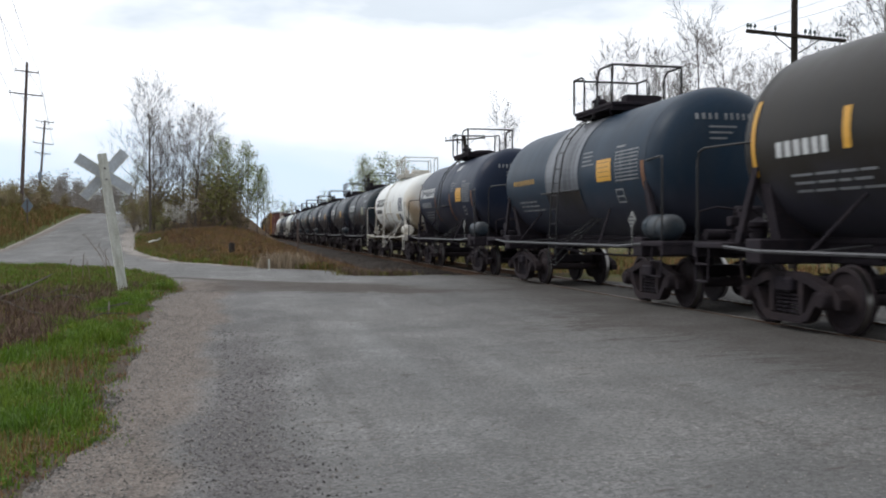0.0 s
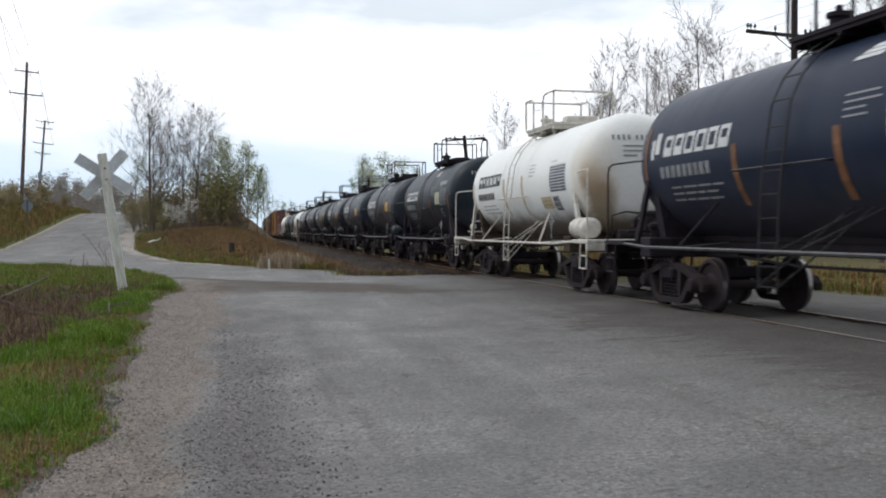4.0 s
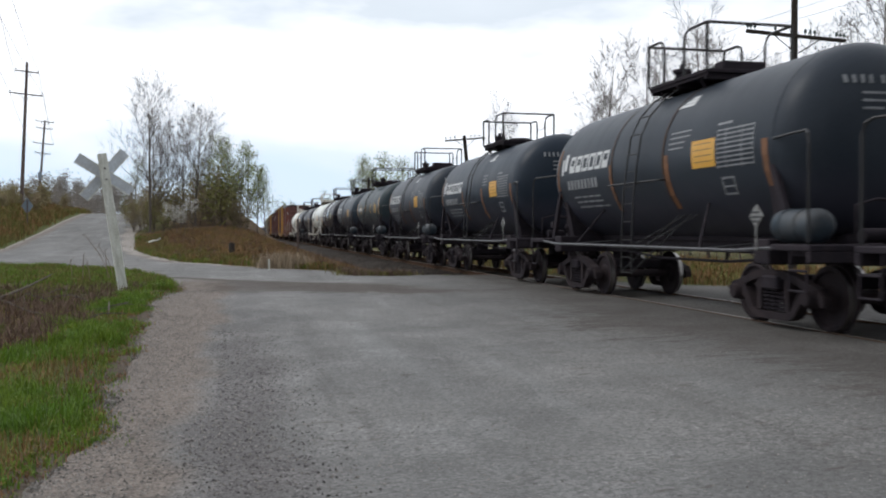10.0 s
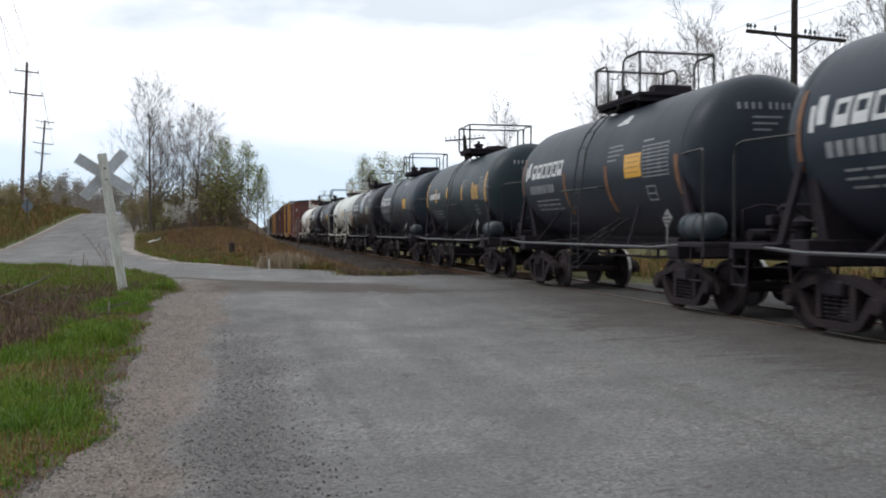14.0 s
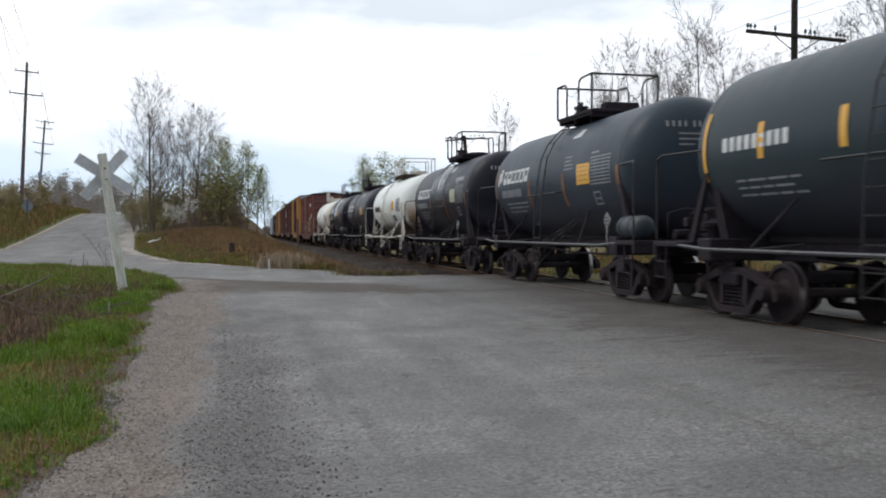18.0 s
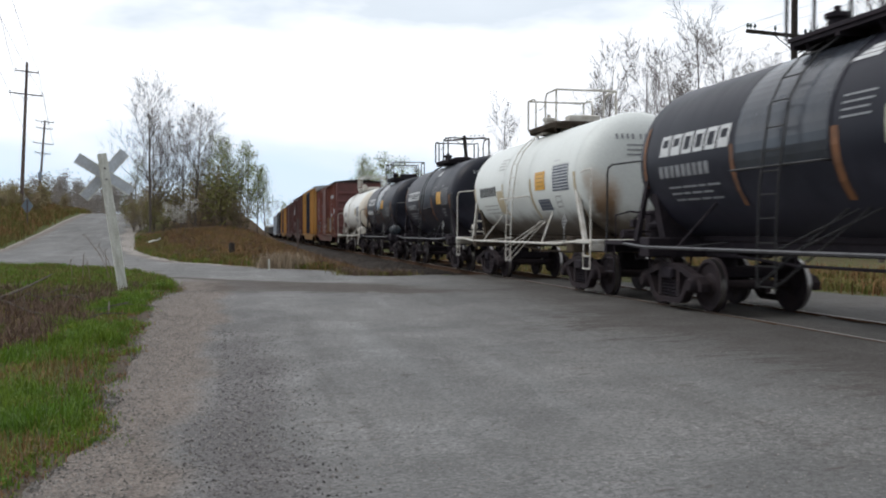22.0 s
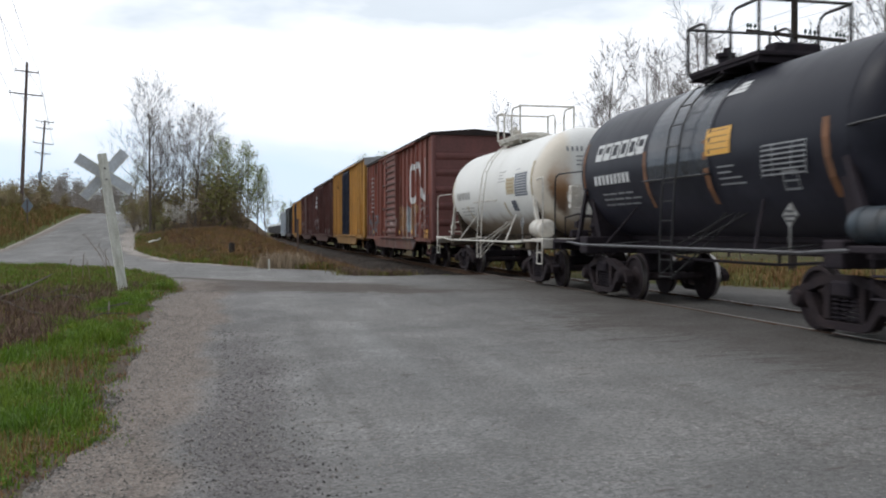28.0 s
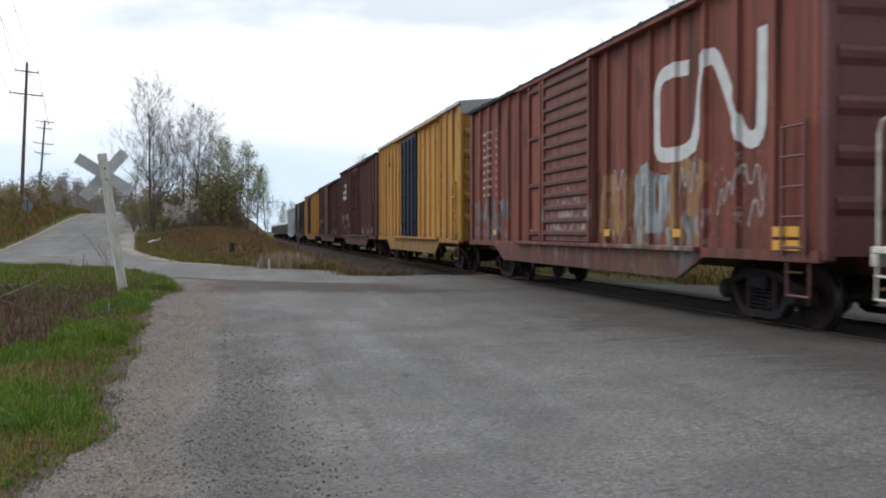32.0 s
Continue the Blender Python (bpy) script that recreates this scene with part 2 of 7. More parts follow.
M_GRAFOCHRE = mat("worn_ochre_graffiti", (0.34, 0.185, 0.075), 0.65, 0.0, (0.17, 0.075, 0.045), 2.6, 1.0, 30, 0.0, (1, 1.4, 0.5))
M_GRAFBLUE = mat("worn_pale_blue_graffiti", (0.33, 0.40, 0.43), 0.65, 0.0, (0.16, 0.12, 0.11), 2.6, 1.0, 30, 0.0, (1, 1.4, 0.5))
M_SIGNBLUE = mat("blue_grey_sign_back", (0.20, 0.25, 0.30), 0.5, 0.2, (0.15, 0.18, 0.21), 3, 0.6, 40, 0.05)
M_REED = mat("pale_dry_reeds", (0.36, 0.29, 0.21), 0.9, 0.0, (0.26, 0.2, 0.14), 0.9, 0.9, 30, 0.0, per_island=0.3)
M_SIGN = mat("weathered_white_sign_back", (0.5973, 0.6388, 0.6969), 0.6, 0.0, (0.4480, 0.4729, 0.4978), 3, 0.7, 40, 0.06)
M_POSTWHITE = mat("peeling_white_post", (0.7440, 0.7564, 0.7068), 0.75, 0.0, (0.4216, 0.4216, 0.3472), 4, 0.7, 30, 0.2, (3, 3, 0.5))
M_POLE = mat("dark_creosote_pole", (0.035, 0.030, 0.027), 0.85, 0.0, (0.07, 0.058, 0.048), 4, 0.7, 30, 0.2, (3, 3, 0.3))
M_POLEGREY = mat("weathered_grey_pole", (0.14, 0.11, 0.105), 0.85, 0.0, (0.15, 0.12, 0.1), 4, 0.7, 30, 0.2, (3, 3, 0.3))
M_GLASSGREEN = mat("insulator_glass", (0.06, 0.09, 0.09), 0.2, 0.0, (0.04, 0.06, 0.06), 4, 0.4, 30, 0.0)
M_WIRE = mat("wire", (0.08, 0.08, 0.085), 0.5, 0.3, (0.05, 0.05, 0.05), 4, 0.4, 30, 0.0)
M_BARK = mat("grey_brown_bark", (0.11, 0.092, 0.08), 0.9, 0.0, (0.18, 0.155, 0.135), 5, 0.7, 40, 0.3, (2, 2, 0.5))
M_TWIGDARK = mat("dark_twigs", (0.085, 0.073, 0.072), 0.9, 0.0, (0.125, 0.108, 0.105), 3, 0.7, 30, 0.0)
M_TWIG = mat("twigs", (0.190, 0.170, 0.168), 0.9, 0.0, (0.25, 0.225, 0.22), 3, 0.7, 30, 0.0)
# twigs of the distant woods, paled to grey so the colour carries the haze
M_HAZETWIG = mat("hazed_far_twigs", (0.31, 0.285, 0.265), 0.9, 0.0, (0.36, 0.34, 0.31), 3, 0.7, 30, 0.0, per_island=0.2)
M_TWIGBROWN = mat("brown_twigs", (0.230, 0.180, 0.145), 0.9, 0.0, (0.29, 0.23, 0.185), 3, 0.7, 30, 0.0)
M_BUD = mat("pale_spring_buds", (0.36, 0.38, 0.22), 0.8, 0.0, (0.24, 0.27, 0.13), 2, 0.6, 30, 0.0, per_island=0.3)
M_BRUSHGREEN = mat("olive_green_buds", (0.2012, 0.2070, 0.0747), 0.8, 0.0, (0.2760, 0.2472, 0.1150), 1.2, 0.8, 30, 0.0, per_island=0.3)
M_CATKIN = mat("grey_green_buds", (0.22, 0.215, 0.165), 0.85, 0.0, (0.15, 0.135, 0.115), 2, 0.7, 30, 0.0, per_island=0.3)
M_LEAF = mat("young_leaves", (0.27, 0.33, 0.10), 0.7, 0.0, (0.35, 0.37, 0.16), 1.5, 0.7, 30, 0.0, per_island=0.35)
M_OLIVE = mat("olive_brown_buds", (0.2744, 0.2184, 0.1434), 0.8, 0.0, (0.2632, 0.2632, 0.1176), 0.6, 0.8, 30, 0.0, per_island=0.35)
M_BLOSSOM = mat("white_blossom", (0.62, 0.60, 0.55), 0.7, 0.0, (0.4, 0.38, 0.34), 2, 0.5, 30, 0.0, per_island=0.2)
M_GRASS = mat("fresh_grass", (0.0905, 0.1809, 0.0098), 0.7, 0.0, (0.1472, 0.2071, 0.0153), 1.6, 1.0, 30, 0.0, per_island=0.4)
M_GRASSDULL = mat("mixed_grass", (0.1324, 0.1426, 0.0391), 0.8, 0.0, (0.2012, 0.1522, 0.0699), 0.8, 0.9, 30, 0.0, per_island=0.4)
M_STRAW = mat("dry_brown_stalks", (0.2633, 0.1574, 0.0733), 0.9, 0.0, (0.1701, 0.0936, 0.0466), 0.9, 0.9, 30, 0.0, per_island=0.4)
M_BRUSH = mat("dead_reddish_brush", (0.1150, 0.0759, 0.0598), 0.9, 0.0, (0.2012, 0.1437, 0.1058), 0.9, 0.9, 30, 0.0, per_island=0.4)


def translucent(m, amount):
    """Lets part of the light through thin leaves."""
    n, l = m.node_tree.nodes, m.node_tree.links
    b, out = n["Principled BSDF"], n["Material Output"]
    t = n.new("ShaderNodeBsdfTranslucent")
    l.new(b.inputs["Base Color"].links[0].from_socket, t.inputs["Color"])
    x = n.new("ShaderNodeMixShader")
    x.inputs["Fac"].default_value = amount
    l.new(b.outputs["BSDF"], x.inputs[1])
    l.new(t.outputs["BSDF"], x.inputs[2])
    l.new(x.outputs["Shader"], out.inputs["Surface"])


for leafy in (M_BUD, M_LEAF, M_OLIVE, M_BLOSSOM):
    translucent(leafy, 0.45)
for leafy in (M_GRASS, M_GRASSDULL):
    translucent(leafy, 0.25)
M_STONEDARK = mat("dark_loose_chippings", (0.080, 0.075, 0.076), 0.9, 0.0, (0.150, 0.140, 0.136), 0.6, 0.8, 40, 0.2, per_island=0.5)
M_STONE = mat("loose_stones", (0.21, 0.195, 0.18), 0.9, 0.0, (0.135, 0.125, 0.115), 0.6, 0.8, 40, 0.2, per_island=0.5)
M_BALLAST = mat("dark_ballast", (0.027, 0.022, 0.019), 0.95, 0.0, (0.050, 0.040, 0.032), 2.0, 0.8, 12, 0.8, fine=0.35)
M_TIE = mat("old_timber_ties", (0.045, 0.036, 0.03), 0.9, 0.0, (0.08, 0.066, 0.055), 4, 0.7, 30, 0.3, per_object=0.25)
M_RAIL = mat("rusty_rail_side", (0.085, 0.047, 0.028), 0.85, 0.1, (0.07, 0.045, 0.03), 3, 0.7, 40, 0.1)
M_RAILHEAD = mat("polished_rail_head", (0.30, 0.28, 0.26), 0.45, 1.0, (0.2, 0.17, 0.15), 3, 0.5, 40, 0.02)


def road_material():
    """Worn grey chip-seal with sandy shoulder, loose gravel, dark patches, shade painted in under the train, and a tone
    darker towards the track.
    """
    m = bpy.data.materials.new("worn_gravelly_road")
    m.use_nodes = True
    n, l = m.node_tree.nodes, m.node_tree.links
    b = n["Principled BSDF"]
    tc = n.new("ShaderNodeTexCoord").outputs["Object"]
    at = n.new("ShaderNodeAttribute")
    at.attribute_name = "sand"
    at2 = n.new("ShaderNodeAttribute")
    at2.attribute_name = "patch"
    at3 = n.new("ShaderNodeAttribute")
    at3.attribute_name = "chips"
    big = noise_node(n, l, tc, 0.35, 4)
    mid = noise_node(n, l, tc, 2.2, 6, 0.7)
    fine = noise_node(n, l, tc, 26, 4, 0.7)
    grit = noise_node(n, l, tc, 95, 2, 0.6)
    lane = n.new("ShaderNodeMapping")
    lane.inputs["Scale"].default_value, lane.inputs["Rotation"].default_value = (1.3, 0.10, 1.0), (0, 0, radians(8))
    l.new(tc, lane.inputs["Vector"])
    worn = noise_node(n, l, lane.outputs["Vector"], 1.0, 5, 0.6)
    pebble = n.new("ShaderNodeTexVoronoi")
    pebble.inputs["Scale"].default_value = 38
    l.new(tc, pebble.inputs["Vector"])
    tone = n.new("ShaderNodeSeparateColor")
    l.new(pebble.outputs["Color"], tone.inputs["Color"])
    coarse = noise_node(n, l, tc, 0.8, 4, 0.6)
    grey = mix_node(n, l, ramp_node(n, l, big, 0.35, 0.65), (0.144, 0.142, 0.139), (0.185, 0.182, 0.176))
    grey = mix_node(n, l, ramp_node(n, l, mid, 0.5, 0.75), grey, (0.180, 0.180, 0.177))
    grey = mix_node(n, l, calc(n, l, "MULTIPLY", ramp_node(n, l, worn, 0.52, 0.68), 0.6), grey, (0.204, 0.206, 0.202))
    grey = mix_node(n, l, calc(n, l, "MULTIPLY", ramp_node(n, l, worn, 0.45, 0.32), 0.55), grey, (0.11, 0.106, 0.102))
    sandmask = ramp_node(n, l, calc(n, l, "ADD", at.outputs["Fac"], calc(n, l, "MULTIPLY", calc(n, l, "SUBTRACT", mid, 0.5), 1.1)), 0.10, 0.90)
    sand = mix_node(n, l, ramp_node(n, l, fine, 0.35, 0.65), (0.142, 0.116, 0.098), (0.200, 0.167, 0.143))
    clod = n.new("ShaderNodeMapping")
    clod.inputs["Scale"].default_value, clod.inputs["Rotation"].default_value = (1.6, 0.55, 1.0), (0, 0, radians(-6))
    l.new(tc, clod.inputs["Vector"])
    clods = noise_node(n, l, clod.outputs["Vector"], 4.5, 6, 0.7)
    sand = mix_node(n, l, calc(n, l, "MULTIPLY", ramp_node(n, l, clods, 0.50, 0.36), 0.6), sand, (0.105, 0.082, 0.070))
    sand = mix_node(n, l, calc(n, l, "MULTIPLY", ramp_node(n, l, clods, 0.55, 0.68), 0.5), sand, (0.250, 0.208, 0.178))
    col = mix_node(n, l, calc(n, l, "MULTIPLY", sandmask, 0.85), grey, sand)
    drawn = n.new("ShaderNodeMapping")
    drawn.inputs["Scale"].default_value, drawn.inputs["Rotation"].default_value = (0.7, 2.2, 1.0), (0, 0, radians(18))
    l.new(tc, drawn.inputs["Vector"])
    smear = noise_node(n, l, drawn.outputs["Vector"], 2.4, 7, 0.75)
    damp_shade = ramp_node(n, l, calc(n, l, "ADD", at2.outputs["Fac"], calc(n, l, "MULTIPLY", calc(n, l, "SUBTRACT", smear, 0.5), 3.6)), 0.28, 0.75)
    col = mix_node(n, l, calc(n, l, "MULTIPLY", damp_shade, 0.82), col, (0.064, 0.050, 0.041))
    col = mix_node(n, l, calc(n, l, "MULTIPLY", at3.outputs["Fac"], 0.75), col, (0.118, 0.109, 0.108))
    at5 = n.new("ShaderNodeAttribute")
    at5.attribute_name = "rim"
    pale_rim = ramp_node(n, l, calc(n, l, "ADD", at5.outputs["Fac"], calc(n, l, "MULTIPLY", calc(n, l, "SUBTRACT", mid, 0.5), 1.2)), 0.3, 0.8)
    col = mix_node(n, l, calc(n, l, "MULTIPLY", pale_rim, 0.8), col, (0.30, 0.275, 0.25))
    # broad tone, darker and browner towards the track
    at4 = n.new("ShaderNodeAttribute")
    at4.attribute_name = "track_tone"
    track_toned = calc(n, l, "MULTIPLY", at4.outputs["Fac"], calc(n, l, "ADD", 0.35, calc(n, l, "MULTIPLY", ramp_node(n, l, coarse, 0.35, 0.65), 0.3)))
    col = mix_node(n, l, track_toned, col, (0.086, 0.080, 0.075))
    hs = n.new("ShaderNodeHueSaturation")
    l.new(col, hs.inputs["Color"])
    spread = calc(n, l, "ADD", 0.42, calc(n, l, "MULTIPLY", calc(n, l, "ADD", ramp_node(n, l, fine, 0.3, 0.7), ramp_node(n, l, grit, 0.3, 0.7)), 0.40))
    loose = calc(n, l, "ADD", 0.18, calc(n, l, "MULTIPLY", ramp_node(n, l, coarse, 0.4, 0.65), 0.45))
    loose = calc(n, l, "MULTIPLY", loose, calc(n, l, "SUBTRACT", 1.0, calc(n, l, "MULTIPLY", sandmask, 0.5)))
    spread = calc(n, l, "ADD", spread, calc(n, l, "MULTIPLY", tone.outputs["Red"], loose))
    spread = calc(n, l, "ADD", spread, calc(n, l, "MULTIPLY", sandmask, 0.08))
    # dark pits between loose chippings, in drifts
    drift = ramp_node(n, l, calc(n, l, "ADD", noise_node(n, l, tc, 1.1, 4, 0.6), calc(n, l, "MULTIPLY", at3.outputs["Fac"], 0.38)), 0.60, 0.76)
    pits = calc(n, l, "MULTIPLY", ramp_node(n, l, noise_node(n, l, tc, 17, 3, 0.6), 0.56, 0.66), calc(n, l, "ADD", 0.05, calc(n, l, "MULTIPLY", drift, 0.38)))
    spread = calc(n, l, "MULTIPLY", spread, calc(n, l, "SUBTRACT", 1.0, pits))
    # pale chippings
    pale = calc(n, l, "MULTIPLY", ramp_node(n, l, noise_node(n, l, tc, 31, 2, 0.5), 0.62, 0.70), 0.45)
    spread = calc(n, l, "MULTIPLY", spread, calc(n, l, "ADD", 1.0, pale))
    l.new(spread, hs.inputs["Value"])
    l.new(hs.outputs["Color"], b.inputs["Base Color"])
    b.inputs["Roughness"].default_value = 0.9
    b.inputs["Specular IOR Level"].default_value = 0.2
    bp = n.new("ShaderNodeBump")
    bp.inputs["Strength"].default_value, bp.inputs["Distance"].default_value = 0.4, 0.02
    l.new(calc(n, l, "ADD", calc(n, l, "ADD", fine, calc(n, l, "MULTIPLY", tone.outputs["Red"], 0.5)), calc(n, l, "MULTIPLY", grit, 0.6)), bp.inputs["Height"])
    l.new(bp.outputs["Normal"], b.inputs["Normal"])
    return m


def ground_material():
    m = bpy.data.materials.new("spring_verge_soil_and_grass")
    m.use_nodes = True
    n, l = m.node_tree.nodes, m.node_tree.links
    b = n["Principled BSDF"]
    tc = n.new("ShaderNodeTexCoord").outputs["Object"]
    at = n.new("ShaderNodeAttribute")
    at.attribute_name = "green"
    mid = noise_node(n, l, tc, 0.9, 6, 0.65)
    fine = noise_node(n, l, tc, 9, 5, 0.7)
    brown = mix_node(n, l, ramp_node(n, l, fine, 0.35, 0.65), (0.085, 0.055, 0.036), (0.150, 0.106, 0.062))
    green = mix_node(n, l, ramp_node(n, l, fine, 0.35, 0.65), (0.055, 0.085, 0.020), (0.105, 0.115, 0.040))
    mask = ramp_node(n, l, calc(n, l, "ADD", at.outputs["Fac"], calc(n, l, "MULTIPLY", calc(n, l, "SUBTRACT", mid, 0.5), 1.4)), 0.3, 0.8)
    at2 = n.new("ShaderNodeAttribute")
    at2.attribute_name = "grit"
    sand = mix_node(n, l, ramp_node(n, l, noise_node(n, l, tc, 26, 4, 0.7), 0.35, 0.65), (0.066, 0.052, 0.040), (0.135, 0.108, 0.084))
    bare = ramp_node(n, l, calc(n, l, "ADD", at2.outputs["Fac"], calc(n, l, "MULTIPLY", calc(n, l, "SUBTRACT", mid, 0.5), 1.0)), 0.3, 0.7)
    l.new(mix_node(n, l, bare, mix_node(n, l, mask, brown, green), sand), b.inputs["Base Color"])
    b.inputs["Roughness"].default_value = 0.95
    b.inputs["Specular IOR Level"].default_value = 0.12
    bp = n.new("ShaderNodeBump")
    bp.inputs["Strength"].default_value, bp.inputs["Distance"].default_value = 0.8, 0.08
    l.new(fine, bp.inputs["Height"])
    l.new(bp.outputs["Normal"], b.inputs["Normal"])
    return m


def stained_white(name, tint, spots, belly_tint=(0.125, 0.092, 0.064)):
    """White tank paint with brown grime along the belly and rusty runs: spots are (y, half width, top z, strength, upper colour, lower colour)."""
    m = mat(name, tint, 0.42, 0, [c * 0.93 for c in tint], 1.1, 0.4, 25, 0.02, (1, 1.6, 0.35), fine=0.05)
    m.node_tree.nodes["Principled BSDF"].inputs["Specular IOR Level"].default_value = 0.2
    n, l = m.node_tree.nodes, m.node_tree.links
    b = n["Principled BSDF"]
    col = b.inputs["Base Color"].links[0].from_socket
    tc = n.new("ShaderNodeTexCoord").outputs["Object"]
    xyz = n.new("ShaderNodeSeparateXYZ")
    l.new(tc, xyz.inputs["Vector"])
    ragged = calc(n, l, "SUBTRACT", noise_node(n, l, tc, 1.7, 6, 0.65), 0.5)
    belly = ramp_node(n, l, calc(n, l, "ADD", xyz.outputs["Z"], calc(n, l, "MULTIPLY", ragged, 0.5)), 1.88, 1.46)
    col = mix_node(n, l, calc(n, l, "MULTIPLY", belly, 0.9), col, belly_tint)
    for y, half, top, strength, upper, lower in spots:
        away = calc(n, l, "ABSOLUTE", calc(n, l, "SUBTRACT", xyz.outputs["Y"], y), 0.0)
        body = ramp_node(n, l, calc(n, l, "ADD", calc(n, l, "DIVIDE", away, half), calc(n, l, "MULTIPLY", ragged, 1.4)), 1.0, 0.2)
        body = calc(n, l, "MULTIPLY", body, ramp_node(n, l, xyz.outputs["X"], -0.45, -0.72))
        down = ramp_node(n, l, calc(n, l, "ADD", xyz.outputs["Z"], calc(n, l, "MULTIPLY", ragged, 0.6)), top, top - 0.9)
        run_off = calc(n, l, "MULTIPLY", calc(n, l, "MULTIPLY", body, down), strength)
        shade = mix_node(n, l, ramp_node(n, l, xyz.outputs["Z"], top, top - 1.3), upper, lower)
        col = mix_node(n, l, run_off, col, shade)
    l.new(col, b.inputs["Base Color"])
    return m


RUN_TOP, RUN_LOW, TAN_WASH = (0.45, 0.24, 0.09), (0.05, 0.032, 0.022), (0.62, 0.49, 0.32)
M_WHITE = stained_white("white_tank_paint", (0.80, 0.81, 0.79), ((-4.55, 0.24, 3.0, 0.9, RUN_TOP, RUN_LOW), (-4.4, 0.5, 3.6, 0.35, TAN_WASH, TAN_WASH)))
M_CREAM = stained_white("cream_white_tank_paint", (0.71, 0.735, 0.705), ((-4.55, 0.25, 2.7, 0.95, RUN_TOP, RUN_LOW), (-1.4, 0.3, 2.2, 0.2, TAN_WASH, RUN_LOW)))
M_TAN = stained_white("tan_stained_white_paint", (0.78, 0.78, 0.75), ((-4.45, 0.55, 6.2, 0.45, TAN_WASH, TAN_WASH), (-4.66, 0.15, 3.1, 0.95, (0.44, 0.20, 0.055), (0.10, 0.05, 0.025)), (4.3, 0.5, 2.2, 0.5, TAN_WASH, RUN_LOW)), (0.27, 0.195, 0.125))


def sprayed(base, spots):
    """Adds painted-over graffiti to a car paint: spots are (y0, y1, z0, z1, colour, scale, threshold)."""
    m = base
    n, l = m.node_tree.nodes, m.node_tree.links
    b = n["Principled BSDF"]
    col = b.inputs["Base Color"].links[0].from_socket
    tc = n.new("ShaderNodeTexCoord").outputs["Object"]
    xyz = n.new("ShaderNodeSeparateXYZ")
    l.new(tc, xyz.inputs["Vector"])
    ragged = calc(n, l, "SUBTRACT", noise_node(n, l, tc, 3.0, 4, 0.6), 0.5)
    for q, (y0, y1, z0, z1, colour, scale, threshold) in enumerate(spots):
        mp = n.new("ShaderNodeMapping")
        mp.inputs["Location"].default_value = (0, 7.3 * q, 3.1 * q)
        mp.inputs["Scale"].default_value = (0.0, 1.0, 0.6)
        l.new(tc, mp.inputs["Vector"])
        shape = noise_node(n, l, mp.outputs["Vector"], scale, 2, 0.4)
        y = calc(n, l, "ADD", xyz.outputs["Y"], calc(n, l, "MULTIPLY", ragged, 0.5))
        z = calc(n, l, "ADD", xyz.outputs["Z"], calc(n, l, "MULTIPLY", ragged, 0.6))
        inside = calc(n, l, "MULTIPLY", calc(n, l, "MULTIPLY", ramp_node(n, l, y, y0, y0 + 0.08), ramp_node(n, l, y, y1, y1 - 0.08)),
                      calc(n, l, "MULTIPLY", ramp_node(n, l, z, z0, z0 + 0.08), ramp_node(n, l, z, z1, z1 - 0.08)))
        fade = n.new("ShaderNodeMapping")
        fade.inputs["Location"].default_value = (0, 2.7 * q, 1.9 * q)
        fade.inputs["Scale"].default_value = (0.0, 1.0, 0.16)
        l.new(tc, fade.inputs["Vector"])
        worn = ramp_node(n, l, noise_node(n, l, fade.outputs["Vector"], 7.0, 4, 0.65), 0.34, 0.62)
        mask = calc(n, l, "MULTIPLY", inside, ramp_node(n, l, shape, threshold, threshold + 0.09))
        mask = calc(n, l, "MULTIPLY", mask, calc(n, l, "ADD", 0.25, calc(n, l, "MULTIPLY", worn, 0.5)))
        col = mix_node(n, l, mask, col, colour)
    l.new(col, b.inputs["Base Color"])
    return m


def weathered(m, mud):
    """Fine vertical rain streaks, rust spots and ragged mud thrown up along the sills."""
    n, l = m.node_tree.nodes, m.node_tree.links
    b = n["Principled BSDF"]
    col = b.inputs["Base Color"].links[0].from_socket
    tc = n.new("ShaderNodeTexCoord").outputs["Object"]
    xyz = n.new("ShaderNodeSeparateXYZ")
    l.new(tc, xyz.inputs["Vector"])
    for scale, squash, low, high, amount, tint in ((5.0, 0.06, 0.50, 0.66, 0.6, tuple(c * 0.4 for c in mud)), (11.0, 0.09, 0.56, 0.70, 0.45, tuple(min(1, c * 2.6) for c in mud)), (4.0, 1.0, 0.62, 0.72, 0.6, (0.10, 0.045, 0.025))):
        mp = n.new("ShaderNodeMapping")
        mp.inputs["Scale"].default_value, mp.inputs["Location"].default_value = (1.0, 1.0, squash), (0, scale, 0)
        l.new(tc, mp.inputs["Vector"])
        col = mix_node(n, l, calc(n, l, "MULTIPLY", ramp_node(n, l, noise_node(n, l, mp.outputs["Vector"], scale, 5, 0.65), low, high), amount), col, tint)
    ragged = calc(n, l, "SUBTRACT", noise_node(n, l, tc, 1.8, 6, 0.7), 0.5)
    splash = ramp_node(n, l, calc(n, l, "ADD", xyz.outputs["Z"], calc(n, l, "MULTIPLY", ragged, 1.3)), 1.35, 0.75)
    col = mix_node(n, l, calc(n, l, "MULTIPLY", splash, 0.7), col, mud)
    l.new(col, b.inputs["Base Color"])


